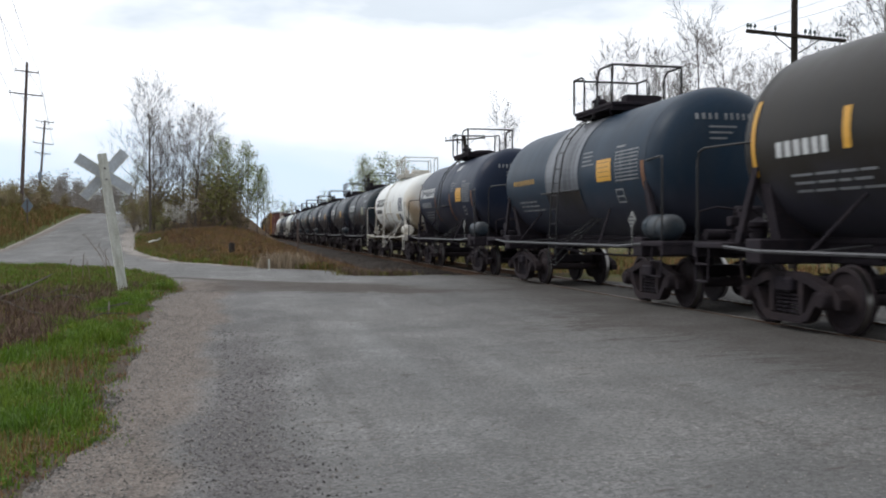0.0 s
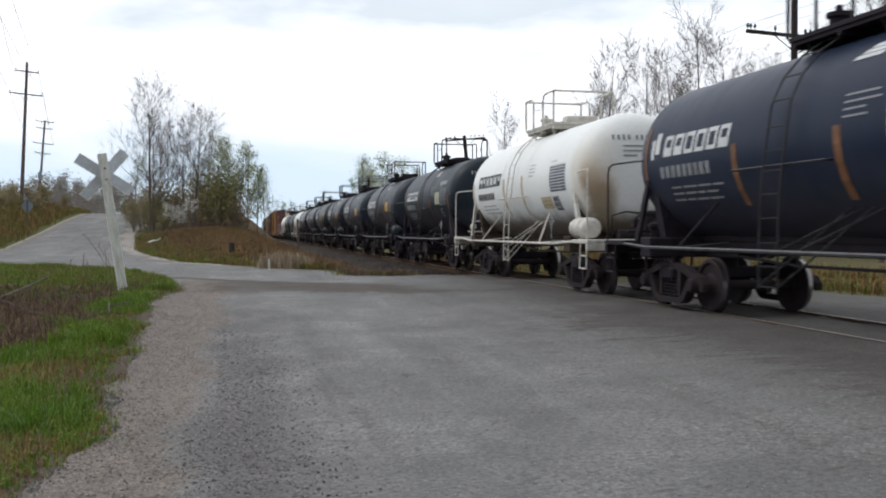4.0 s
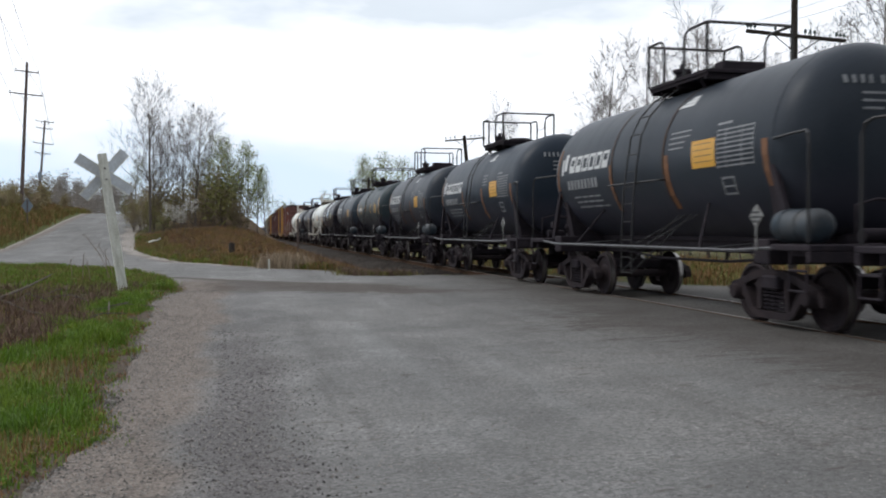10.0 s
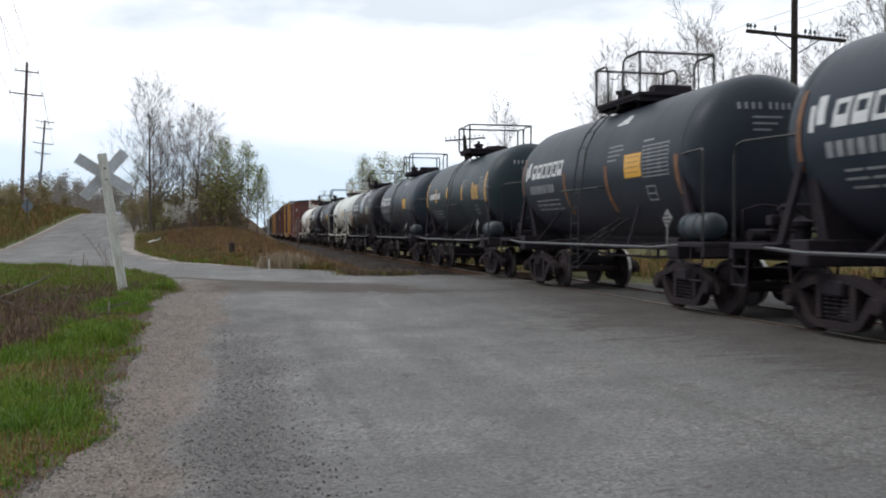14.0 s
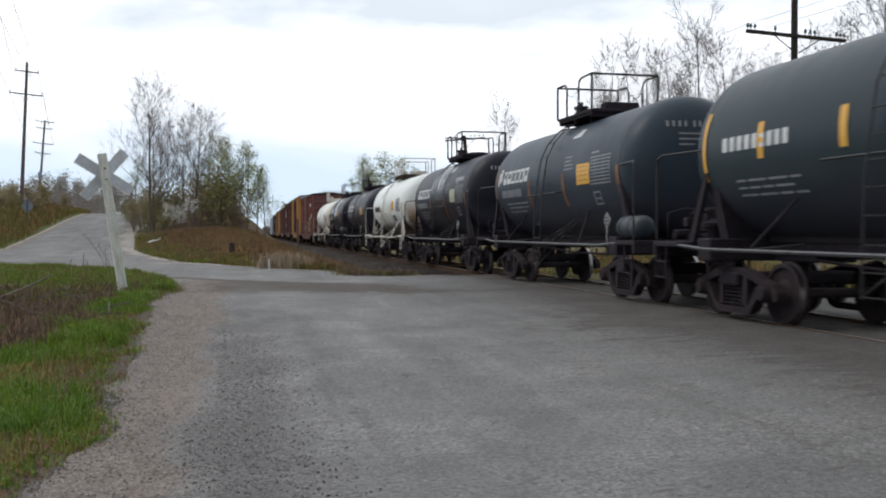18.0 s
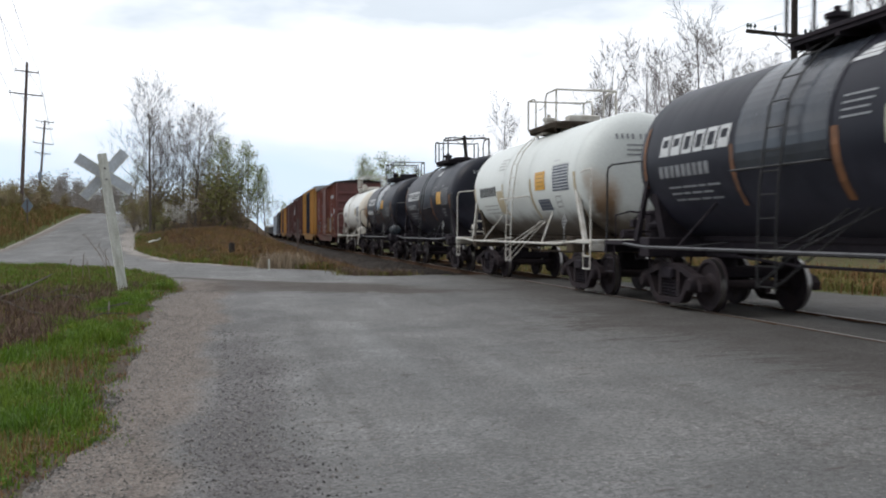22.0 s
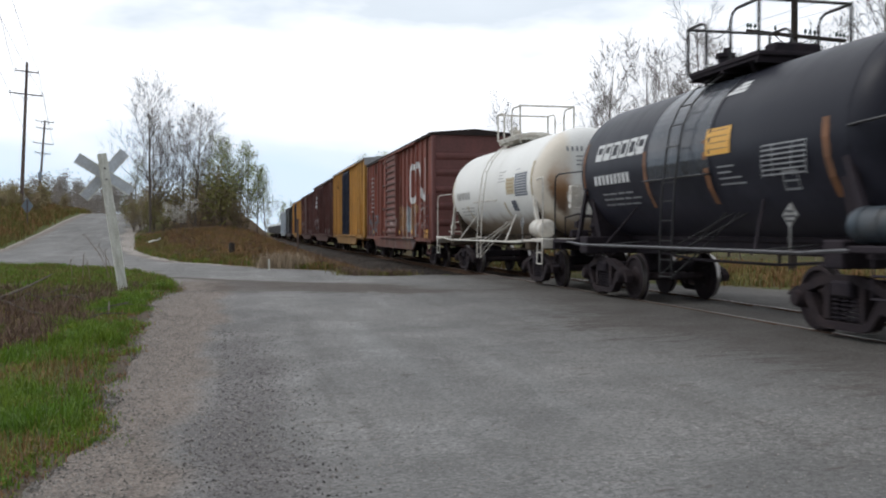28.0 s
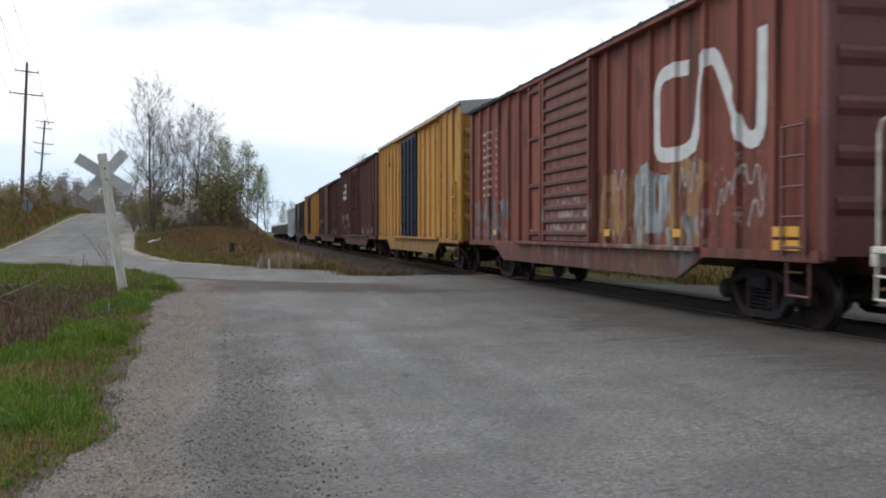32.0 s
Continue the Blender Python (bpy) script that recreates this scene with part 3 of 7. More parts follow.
OCHRE, SKYBLUE, CHALK, TEAL, TAR = (0.30, 0.175, 0.075), (0.26, 0.36, 0.42), (0.40, 0.36, 0.35), (0.09, 0.20, 0.23), (0.03, 0.022, 0.02)
sprayed(M_CNBROWN, ((-5.2, -1.5, 0.9, 2.25, OCHRE, 2.2, 0.40), (-5.2, -2.9, 0.6, 2.25, SKYBLUE, 3.2, 0.46), (-5.6, -1.6, 0.9, 2.2, CHALK, 6.5, 0.55), (-7.0, -5.5, 1.1, 2.4, CHALK, 12.0, 0.61), (4.4, 8.0, 1.1, 2.1, TEAL, 3.6, 0.5),
                    (4.4, 8.0, 1.1, 2.1, SKYBLUE, 5.0, 0.55), (-4.6, -2.4, 0.5, 1.1, OCHRE, 2.4, 0.48), (-1.5, 2.4, 0.5, 1.05, CHALK, 3.4, 0.55), (-6.0, -2.4, 1.1, 2.2, TAR, 5.0, 0.58), (-8.2, 8.2, 0.6, 4.6, (0.06, 0.028, 0.022), 1.3, 0.6)))
sprayed(M_CNDOOR, ((-1.3, 1.2, 1.2, 2.1, (0.5, 0.47, 0.46), 3.6, 0.51), (-1.3, 0.8, 1.1, 1.9, (0.5, 0.47, 0.46), 6.0, 0.54)))
sprayed(M_DEEPBROWN, ((-6.5, -2.5, 1.1, 2.1, CHALK, 2.2, 0.52), (3.2, 7.6, 1.1, 2.2, CHALK, 2.6, 0.52), (4.5, 7.0, 1.3, 2.0, TEAL, 2.0, 0.55), (-5.0, -3.0, 1.2, 2.4, (0.25, 0.27, 0.2), 1.6, 0.56)))
sprayed(M_YELLOW, ((-6.4, -4.4, 1.2, 1.9, CHALK, 2.4, 0.6), (-8.2, 8.2, 1.0, 4.6, (0.16, 0.07, 0.03), 2.8, 0.66), (3.0, 6.0, 3.0, 4.3, TAR, 3.0, 0.64)))

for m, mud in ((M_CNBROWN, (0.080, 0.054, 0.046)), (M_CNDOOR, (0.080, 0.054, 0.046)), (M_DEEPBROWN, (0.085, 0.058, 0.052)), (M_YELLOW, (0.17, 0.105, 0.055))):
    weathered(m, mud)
M_ROAD = road_material()
M_GROUND = ground_material()


# ------------------------------------------------------------------ mesh helpers
class Geo:
    """Collects vertices and faces of one mesh."""

    def __init__(self):
        self.v, self.f = [], []

    def add(self, verts, faces):
        k = len(self.v)
        self.v += [tuple(p) for p in verts]
        self.f += [tuple(i + k for i in f) for f in faces]
        return self

    def box(self, x0, x1, y0, y1, z0, z1, c=0.0):
        """A box, with chamfered edges where c > 0."""
        if c <= 0:
            return self.add([(x, y, z) for x in (x0, x1) for y in (y0, y1) for z in (z0, z1)],
                            [(0, 1, 3, 2), (4, 6, 7, 5), (0, 4, 5, 1), (2, 3, 7, 6), (0, 2, 6, 4), (1, 5, 7, 3)])
        bm = bmesh.new()
        bmesh.ops.create_cube(bm, size=1.0)
        for v in bm.verts:
            v.co = ((x0 + x1) / 2 + v.co.x * (x1 - x0), (y0 + y1) / 2 + v.co.y * (y1 - y0), (z0 + z1) / 2 + v.co.z * (z1 - z0))
        bmesh.ops.bevel(bm, geom=list(bm.edges), offset=c, segments=1, affect="EDGES")
        return self.take(bm)

    def take(self, bm):
        bm.verts.index_update()
        self.add([v.co[:] for v in bm.verts], [[v.index for v in f.verts] for f in bm.faces])
        bm.free()
        return self

    def rod(self, p, q, r, n=6, r2=None, caps=True):
        p, q = Vector(p), Vector(q)
        d = (q - p).normalized()
        a = d.orthogonal().normalized()
        b = d.cross(a)
        r2 = r if r2 is None else r2
        ring = [(math.cos(2 * math.pi * i / n), math.sin(2 * math.pi * i / n)) for i in range(n)]
        verts = [p + (a * c + b * s) * r for c, s in ring] + [q + (a * c + b * s) * r2 for c, s in ring]
        faces = [(i, (i + 1) % n, n + (i + 1) % n, n + i) for i in range(n)]
        if caps:
            faces += [tuple(reversed(range(n))), tuple(range(n, 2 * n))]
        return self.add(verts, faces)

    def bar(self, points, r, n=6):
        """A bent bar through points with a joint ring at each, mitred."""
        pts = [Vector(p) for p in points]
        rings = []
        for i, p in enumerate(pts):
            d = (pts[min(i + 1, len(pts) - 1)] - pts[max(i - 1, 0)]).normalized()
            up = Vector((0.13, 0.21, 0.97)) if abs(d.z) < 0.9 else Vector((0.95, 0.2, 0.1))
            a = d.cross(up).normalized()
            b = d.cross(a)
            rings.append([p + (a * math.cos(2 * math.pi * k / n) + b * math.sin(2 * math.pi * k / n)) * r for k in range(n)])
        faces = [(i * n + k, i * n + (k + 1) % n, (i + 1) * n + (k + 1) % n, (i + 1) * n + k) for i in range(len(pts) - 1) for k in range(n)]
        faces += [tuple(reversed(range(n))), tuple(range((len(pts) - 1) * n, len(pts) * n))]
        return self.add([v for ring in rings for v in ring], faces)

    def lathe(self, profile, n=32, axis="y", at=(0, 0, 0)):
        """Turns (along, radius) points round an axis."""
        verts, faces = [], []
        for s, r in profile:
            for k in range(n):
                c, w = math.cos(2 * math.pi * k / n) * r, math.sin(2 * math.pi * k / n) * r
                verts.append({"x": (at[0] + s, at[1] + c, at[2] + w), "y": (at[0] + w, at[1] + s, at[2] + c), "z": (at[0] + c, at[1] + w, at[2] + s)}[axis])
        for i in range(len(profile) - 1):
            for k in range(n):
                faces.append((i * n + k, i * n + (k + 1) % n, (i + 1) * n + (k + 1) % n, (i + 1) * n + k))
        faces += [tuple(reversed(range(n))), tuple(range((len(profile) - 1) * n, len(profile) * n))]
        return self.add(verts, faces)

    def plate(self, outline, axis, a, b):
        """A flat outline (two coordinates) thickened along an axis from a to b."""
        n = len(outline)
        def put(p, s):
            return {"x": (s, p[0], p[1]), "y": (p[0], s, p[1]), "z": (p[0], p[1], s)}[axis]
        return self.add([put(p, a) for p in outline] + [put(p, b) for p in outline],
                        [tuple(range(n)), tuple(reversed(range(n, 2 * n)))] + [(i, n + i, n + (i + 1) % n, (i + 1) % n) for i in range(n)])

    def mesh(self, name, material, smooth=False):
        me = bpy.data.meshes.new(name)
        me.from_pydata(self.v, [], self.f)
        me.materials.append(material)
        bm = bmesh.new()
        bm.from_mesh(me)
        bmesh.ops.recalc_face_normals(bm, faces=bm.faces)
        bm.to_mesh(me)
        bm.free()
        if smooth:
            me.set_sharp_from_angle(angle=radians(38)) if smooth is True else None
            me.polygons.foreach_set("use_smooth", [True] * len(me.polygons))
            if smooth is True:
                me.set_sharp_from_angle(angle=radians(38))
        return me


MESHES = {}


def part(name, geo, material, parent, label="", smooth=False, key=None):
    """Links a mesh as one object under its thing. With a key, alike parts share the mesh (geo is then a function)."""
    if key is not None:
        full = (key, material.name)
        if full not in MESHES:
            MESHES[full] = geo().mesh(name, material, smooth)
        me = MESHES[full]
    else:
        me = geo.mesh(name, material, smooth)
    ob = new(name, me)
    ob.parent = parent
    if name in ("data_table", "data_lettering", "car_number", "side_lettering", "end_lettering", "panel_lines", "spring_nest", "emblem_lettering", "graffiti", "leaf_clumps", "top_emblem", "weld_seam", "brake_rigging", "end_valve_gear"):
        ob["kind"] = "stuff"
    if label:
        ob["label"] = label
    return ob


def thing(name, label, category, group="", m=None, kind=""):
    ob = tagged(new(name), label, category, group, kind)
    ob.empty_display_size = 0.3
    if m is not None:
        ob.matrix_world = m
    return ob


def solid(name, geo, material, label, category, group="", kind="", smooth=False):
    return tagged(new(name, geo.mesh(name, material, smooth)), label, category, group, kind)


def raw_mesh(name, verts, faces, material, smooth=False):
    """A mesh from numpy arrays: verts (n, 3), faces (m, 3 or 4)."""
    me = bpy.data.meshes.new(name)
    k = faces.shape[1]
    me.vertices.add(len(verts))
    me.vertices.foreach_set("co", verts.astype(np.float32).ravel())
    me.loops.add(faces.size)
    me.loops.foreach_set("vertex_index", faces.astype(np.int32).ravel())
    me.polygons.add(len(faces))
    me.polygons.foreach_set("loop_start", np.arange(0, faces.size, k, dtype=np.int32))
    me.materials.append(material)
    me.update(calc_edges=True)
    me.polygons.foreach_set("use_smooth", [smooth] * len(faces))
    return me


# ------------------------------------------------------------------ the lie of the land
def sm(a, b, t):
    t = np.clip((t - a) / (b - a), 0, 1)
    return t * t * (3 - 2 * t)


def depth(x, y):
    return 0.2198 * x + 0.9755 * y


def left_edge(y):
    """x of the road's edge on the grass side."""
    return np.interp(y, (-15, 0, 5.8, 6.5, 7.1, 8.4, 9.7, 11.4, 13.5, 15.5, 19.1, 20.6, 21.6, 23.4, 25.2, 28.5, 33, 36.1, 38.4, 43, 46, 60, 84, 130),
                     (-2.6, -1.9, -1.40, -1.2, -1.08, -1.22, -1.39, -1.42, -1.48, -1.61, -1.74, -1.55, -1.42, -1.55, -1.79, -2.42, -4.3, -6.7, -9.2, -15, -12.6, -13.2, -13.7, -16))


def right_edge(y):
    """x of the road's far edge, across the track."""
    return np.interp(y, (-15, 8, 16.8, 20.4, 24.5, 27, 29.9, 34.7, 39.4, 46, 51, 63, 74, 84, 130), (14.5, 14.2, 13.4, 12.1, 9, 6.9, 4.0, 0.5, -2.2, -4.1, -5.3, -6.6, -6.3, -5.7, -7.5))


def land(x, y):
    """Height of the ground."""
    x, y = np.asarray(x, float), np.asarray(y, float)
    d = depth(x, y)
    near = -0.27 + 0.21 * sm(0.5, 6.3, x) + 0.24 * sm(8, 24, y) * (1 - sm(0.5, 6.3, x))
    rise = np.interp(d, (30, 38, 44, 50, 53, 60, 67, 74, 80, 90, 140, 400), (0, 0.05, 0.18, 0.38, 0.6, 1.17, 1.87, 2.5, 2.9, 3.1, 2.6, 3))
    hill = rise * (1 - sm(-1.0, 4.6, x))
    mound = 0.32 * sm(31, 40, d) * sm(-6.5, -2.5, x) * (1 - sm(0.5, 4.4, x)) * sm(0.3, 2.2, x - right_edge(y))
    bank = 0.65 * sm(0.4, 5.5, -13.2 - x) * sm(40, 56, d)
    bed = -0.55 * sm(3.4, 4.9, x) * (1 - sm(12.0, 14.0, x)) * sm(27.5, 31, y)
    low = -0.25 * sm(0.5, 2.5, left_edge(y) - x) * (1 - sm(20, 26, y))
    return near + hill + mound + bank + bed + low


def rough(x, y, a):
    return a * (np.sin(x * 1.7 + 0.6 * np.sin(y * 1.3)) * np.sin(y * 1.1 + 0.8 * np.sin(x * 0.9)) + 0.5 * np.sin(x * 4.1 + y * 1.9) * np.sin(y * 3.7 - x))


def stretch(parts):
    return np.unique(np.concatenate([np.arange(a, b, s) for a, b, s in parts] + [[parts[-1][1]]]).round(4))


def grid_sheet(name, xs, ys, zfun, material):
    gx, gy = np.meshgrid(xs, ys)
    verts = np.stack([gx.ravel(), gy.ravel(), zfun(gx, gy).ravel()], 1)
    k = len(xs)
    i = (np.arange(len(ys) - 1)[:, None] * k + np.arange(k - 1)[None, :]).ravel()
    return raw_mesh(name, verts, np.stack([i, i + 1, i + k + 1, i + k], 1), material, True), gx, gy


def ground_z(x, y):
    inside = np.minimum(x - left_edge(y), right_edge(y) - x)
    on_road = sm(0.0, 0.6, inside)
    return land(x, y) + rough(x, y, 0.035) * (1 - on_road) - 0.14 * on_road - 0.35 * (np.abs(x - TRACK_X) < 1.7) * (y > 20)


GX = stretch([(-900, -200, 100), (-200, -60, 20), (-60, -24, 2.0), (-24, -10, 0.7), (-10, -4, 0.4), (-4, 0, 0.2), (0, 16, 0.4), (16, 40, 1.5), (40, 100, 12), (100, 1000, 100)])
GY = stretch([(-300, -40, 20), (-40, 2, 2), (2, 30, 0.4), (30, 60, 0.6), (60, 110, 1.5), (110, 300, 10), (300, 2500, 100)])
ground_mesh, gx, gy = grid_sheet("ground", GX, GY, ground_z, M_GROUND)
green = 0.55 * np.ones_like(gx)
green = green - 0.4 * sm(0.5, 4, gx - right_edge(gy)) * sm(28, 34, gy) * (gx < 6) - 0.45 * sm(-2.2, -3.4, gx) * sm(11, 13, gy) * (1 - sm(20.5, 22.5, gy))
green = green + 0.4 * (1 - sm(0.2, 2.0, np.abs(left_edge(gy) - gx))) - 0.25 * (gx < -13) * (gy > 36)
att = ground_mesh.attributes.new("grit", "FLOAT", "POINT")
att.data.foreach_set("value", ((1 - sm(0.1, 0.75, left_edge(gy) - gx)) * (gx < 2) * (gy < 24)).ravel().astype(np.float32))
att = ground_mesh.attributes.new("green", "FLOAT", "POINT")
att.data.foreach_set("value", green.ravel().astype(np.float32))
tagged(new("ground", ground_mesh), "uneven verge of spring grass, dead stalks and soil", "ground", kind="structure")

RY = stretch([(-15, 4, 0.8), (4, 30, 0.16), (30, 60, 0.3), (60, 130, 0.8)])
RU = np.linspace(0, 1, 121)
lx = left_edge(RY) - 0.12 * (RY < 23) + (0.05 * np.sin(RY * 1.7) + 0.05 * np.sin(RY * 4.3 + 1) + 0.03 * np.sin(RY * 11.0)) * (RY < 24)
rx = right_edge(RY) + 0.06 * np.sin(RY * 3.1 + 2)
qx = lx[:, None] + (rx - lx)[:, None] * RU[None, :]
qy = np.repeat(RY[:, None], len(RU), 1)
edge = np.minimum(qx - lx[:, None], rx[:, None] - qx)
qz = land(qx, qy) + rough(qx * 0.6, qy * 0.6, 0.012) - 0.10 * (1 - sm(0, 0.25, edge))
off = np.abs(qx - TRACK_X)
qz = qz * sm(0.85, 2.2, off) + (1 - sm(0.85, 2.2, off)) * np.where(off < 0.72, -0.05, -0.012)
k = len(RU)
i = (np.arange(len(RY) - 1)[:, None] * k + np.arange(k - 1)[None, :]).ravel()
road_mesh = raw_mesh("road", np.stack([qx.ravel(), qy.ravel(), qz.ravel()], 1), np.stack([i, i + 1, i + k + 1, i + k], 1), M_ROAD, True)
near = 1 - sm(23, 28, qy)
wave = 0.10 * np.sin(qy * 1.1) + 0.07 * np.sin(qy * 2.7 + 1) + 0.04 * np.sin(qy * 6.1)
sand = (1 - sm(-0.72, -0.10, qx + wave - 0.012 * np.maximum(qy - 9, 0))) * near + 1.2 * (1 - sm(0.3, 1.3, edge)) * sm(28, 33, qy)
streak = np.exp(-((qy - 24.9 + 1.03 * (qx - 0.1)) / 0.55) ** 2) * sm(-2.6, -1.6, qx) * (1 - sm(2.6, 4.4, qx))
patch = 1.05 * streak + 1.10 * np.exp(-((qx - 1.7) / 2.7) ** 4 - ((qy - 22.1 + 0.33 * (qx - 1.7)) / 1.9) ** 4)
patch += 0.55 * np.exp(-((qx - 5.4) / 2.0) ** 2 - ((qy - 20.3) / 0.7) ** 2)
# the last term, along the track: dark mud with the train's shade painted in
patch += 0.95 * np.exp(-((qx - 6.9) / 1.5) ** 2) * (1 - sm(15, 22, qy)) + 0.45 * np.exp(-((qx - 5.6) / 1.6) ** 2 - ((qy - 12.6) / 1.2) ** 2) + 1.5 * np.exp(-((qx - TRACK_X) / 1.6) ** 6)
band_x = qx + wave - 0.12 - 0.015 * np.maximum(qy - 9, 0)
chips = sm(-0.55, -0.25, band_x) * (1 - sm(0.0, 0.5 + 0.2 * (1 - sm(5, 9, qy)), band_x)) * (1 - 0.7 * sm(9, 17, qy)) * near
track_tone = 1.25 * sm(1.5, 7.0, qx) * (1 - 0.5 * sm(16, 26, qy)) + 0.8 * sm(4.6, 7.2, qx)
rim = (1 - sm(0.25, 1.0 + 0.8 * sm(42, 52, qy), rx[:, None] - qx + 0.25 * np.sin(qy * 1.3))) * sm(30, 36, qy) + 0.8 * (1 - sm(0.2, 0.8, qx - lx[:, None])) * sm(36, 42, qy)
for nm, arr in (("rim", rim), ("sand", sand), ("patch", patch), ("chips", chips), ("track_tone", track_tone)):
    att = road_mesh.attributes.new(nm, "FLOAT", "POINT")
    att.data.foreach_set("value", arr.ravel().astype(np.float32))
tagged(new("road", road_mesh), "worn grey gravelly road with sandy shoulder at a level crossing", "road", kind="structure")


# ------------------------------------------------------------------ track
def ballast_bed():
    g = Geo()
    prof = ((-3.7, -0.66), (-1.8, -0.15), (1.8, -0.15), (3.7, -0.66))
    ys = [26.5 + i * 1.0 for i in range(60)] + [84 + i * 12 for i in range(40)]
    verts, faces = [], []
    for j, y in enumerate(ys):
        for x, z in prof:
            verts.append((TRACK_X + x + random.uniform(-0.06, 0.06), y, z + random.uniform(-0.02, 0.02)))
        if j:
            a = (j - 1) * 4
            faces += [(a + q, a + q + 1, a + q + 5, a + q + 4) for q in range(3)]
    g.add(verts, faces)
    return solid("ballast_bed", g, M_BALLAST, "dark crushed-stone ballast under the railway track", "ballast", kind="structure")


def rail_profile():
    return [(-0.075, -0.171), (0.075, -0.171), (0.075, -0.158), (0.014, -0.140), (0.010, -0.050), (0.036, -0.036), (0.037, -0.010), (0.030, -0.0015),
            (-0.030, -0.0015), (-0.037, -0.010), (-0.036, -0.036), (-0.010, -0.050), (-0.014, -0.140), (-0.075, -0.158)]


def track():
    for side in (-1, 1):
        x = TRACK_X + side * 0.7535
        rail = thing("rail", "rusty steel rail with a polished running surface", "rail", "rails of the track", pose(x, 0, 0))
        part("rail_web", Geo().plate(rail_profile(), "y", -190, 560), M_RAIL, rail)
        part("running_surface", Geo().plate([(-0.028, -0.002), (0.028, -0.002), (0.026, 0.0), (-0.026, 0.0)], "y", -190, 560), M_RAILHEAD, rail, "polished steel top")
    ties = Geo().box(-1.28, 1.28, -0.115, 0.115, -0.33, -0.165, 0.012)
    me = ties.mesh("tie", M_TIE)
    for q in range(90):
        tie = tagged(new("tie", me), "old dark timber railway tie in ballast", "railway tie", "ties under the track")
        tie.matrix_world = pose(TRACK_X + random.uniform(-0.03, 0.03), 29.5 + q * 0.56, 0, 0, 0, random.uniform(-0.8, 0.8))


ballast_bed()
track()


# ------------------------------------------------------------------ tank cars
R, ZC, HALF = 1.34, 2.50, 4.1         # radius, height of the axis, half the straight shell
HEAD = 0.64


def on_shell(y, a, lift=0.006):
    """A point of the shell on the camera's side, a degrees above its waist."""
    c, s = math.cos(radians(a)), math.sin(radians(a))
    return (-(R + lift) * c, y, ZC + (R + lift) * s)


def up_angle(z):
    return math.degrees(math.asin(max(-1, min(1, (z - ZC) / R))))


def decal(g, y0, y1, z0, z1, slant=0.0, lift=0.006, seg=4):
    """A thin curved patch on the shell from y0 to y1 and z0 to z1."""
    rows = []
    for i in range(seg + 1):
        z = z0 + (z1 - z0) * i / seg
        rows.append([on_shell(y0 + slant * i / seg, up_angle(z), lift), on_shell(y1 + slant * i / seg, up_angle(z), lift)])
    g.add([p for r in rows for p in r], [(2 * i, 2 * i + 1, 2 * i + 3, 2 * i + 2) for i in range(seg)])
    return g


def band(g, y0, y1, a0, a1, lift=0.004, n=36):
    """A strip round the shell between two angles (0 = the camera's side, 90 = top, 180 = far side)."""
    pts = []
    for i in range(n + 1):
        a = radians(a0 + (a1 - a0) * i / n)
        x, z = -(R + lift) * math.cos(a), ZC + (R + lift) * math.sin(a)
        pts += [(x, y0, z), (x, y1, z)]
    return g.add(pts, [(2 * i, 2 * i + 1, 2 * i + 3, 2 * i + 2) for i in range(n)])


def shell_geo():
    prof = [(-HALF - HEAD, 0.001)]
    prof += [(-HALF - HEAD * math.sin(radians(a)) ** 0.9, R * math.cos(radians(a)) ** 0.62) for a in (82, 72, 60, 48, 36, 24, 12)]
    prof += [(-HALF, R), (-HALF / 2, R), (-0.8, R), (0, R), (0.8, R), (HALF / 2, R), (HALF, R)]
    prof += [(-y, r) for y, r in reversed(prof[:8])]
    return Geo().lathe(prof, 48, "y", (0, 0, ZC))


def weld_geo():
    g = Geo()
    for y in (-HALF, HALF):
        band(g, y - 0.012, y + 0.012, -80, 260, 0.005, 48)
    return g


def underframe_geo():
    g = Geo()
    g.box(-0.36, 0.36, -5.30, 5.30, 0.95, 1.16, 0.02)
    g.box(-0.40, 0.40, -4.4, 4.4, 1.12, 1.28, 0.03)
    for s in (-1, 1):
        a, b = sorted((s * 2.75, s * 5.30))
        g.box(-0.33, 0.33, a, b, 0.86, 0.97, 0.02)
        g.box(-1.40, 1.40, s * 3.95 - 0.19, s * 3.95 + 0.19, 0.86, 1.20, 0.02)
        g.plate([(-1.05, 1.15), (1.05, 1.15), (1.22, 1.95), (0.95, 1.60), (0.5, 1.30), (-0.5, 1.30), (-0.95, 1.60), (-1.22, 1.95)], "y", s * 3.95 - 0.11, s * 3.95 + 0.11)
        g.rod((-0.30, s * 1.2, 1.10), (-0.30, s * 1.2, 0.80), 0.025)
    g.bar([(-0.30, -2.9, 0.90), (-0.30, -1.2, 0.80), (-0.30, 1.2, 0.80), (-0.30, 2.9, 0.90)], 0.026)
    return g


def end_sill_geo():
    g = Geo()
    g.box(-1.58, 1.58, 4.45, 5.28, 1.06, 1.14, 0.012)
    g.box(-1.58, 1.58, 5.20, 5.28, 0.92, 1.06, 0.01)
    for s in (-1, 1):
        g.box(s * 1.10 - 0.03, s * 1.10 + 0.03, 4.2, 5.24, 0.98, 1.06)
    return g


def step_geo():
    g = Geo()
    for y in (4.85, 5.20):
        g.rod((1.55, y, 1.06), (1.57, y, 0.56), 0.016)
    for z in (0.57, 0.82):
        g.rod((1.57, 4.85, z), (1.57, 5.20, z), 0.016)
    return g


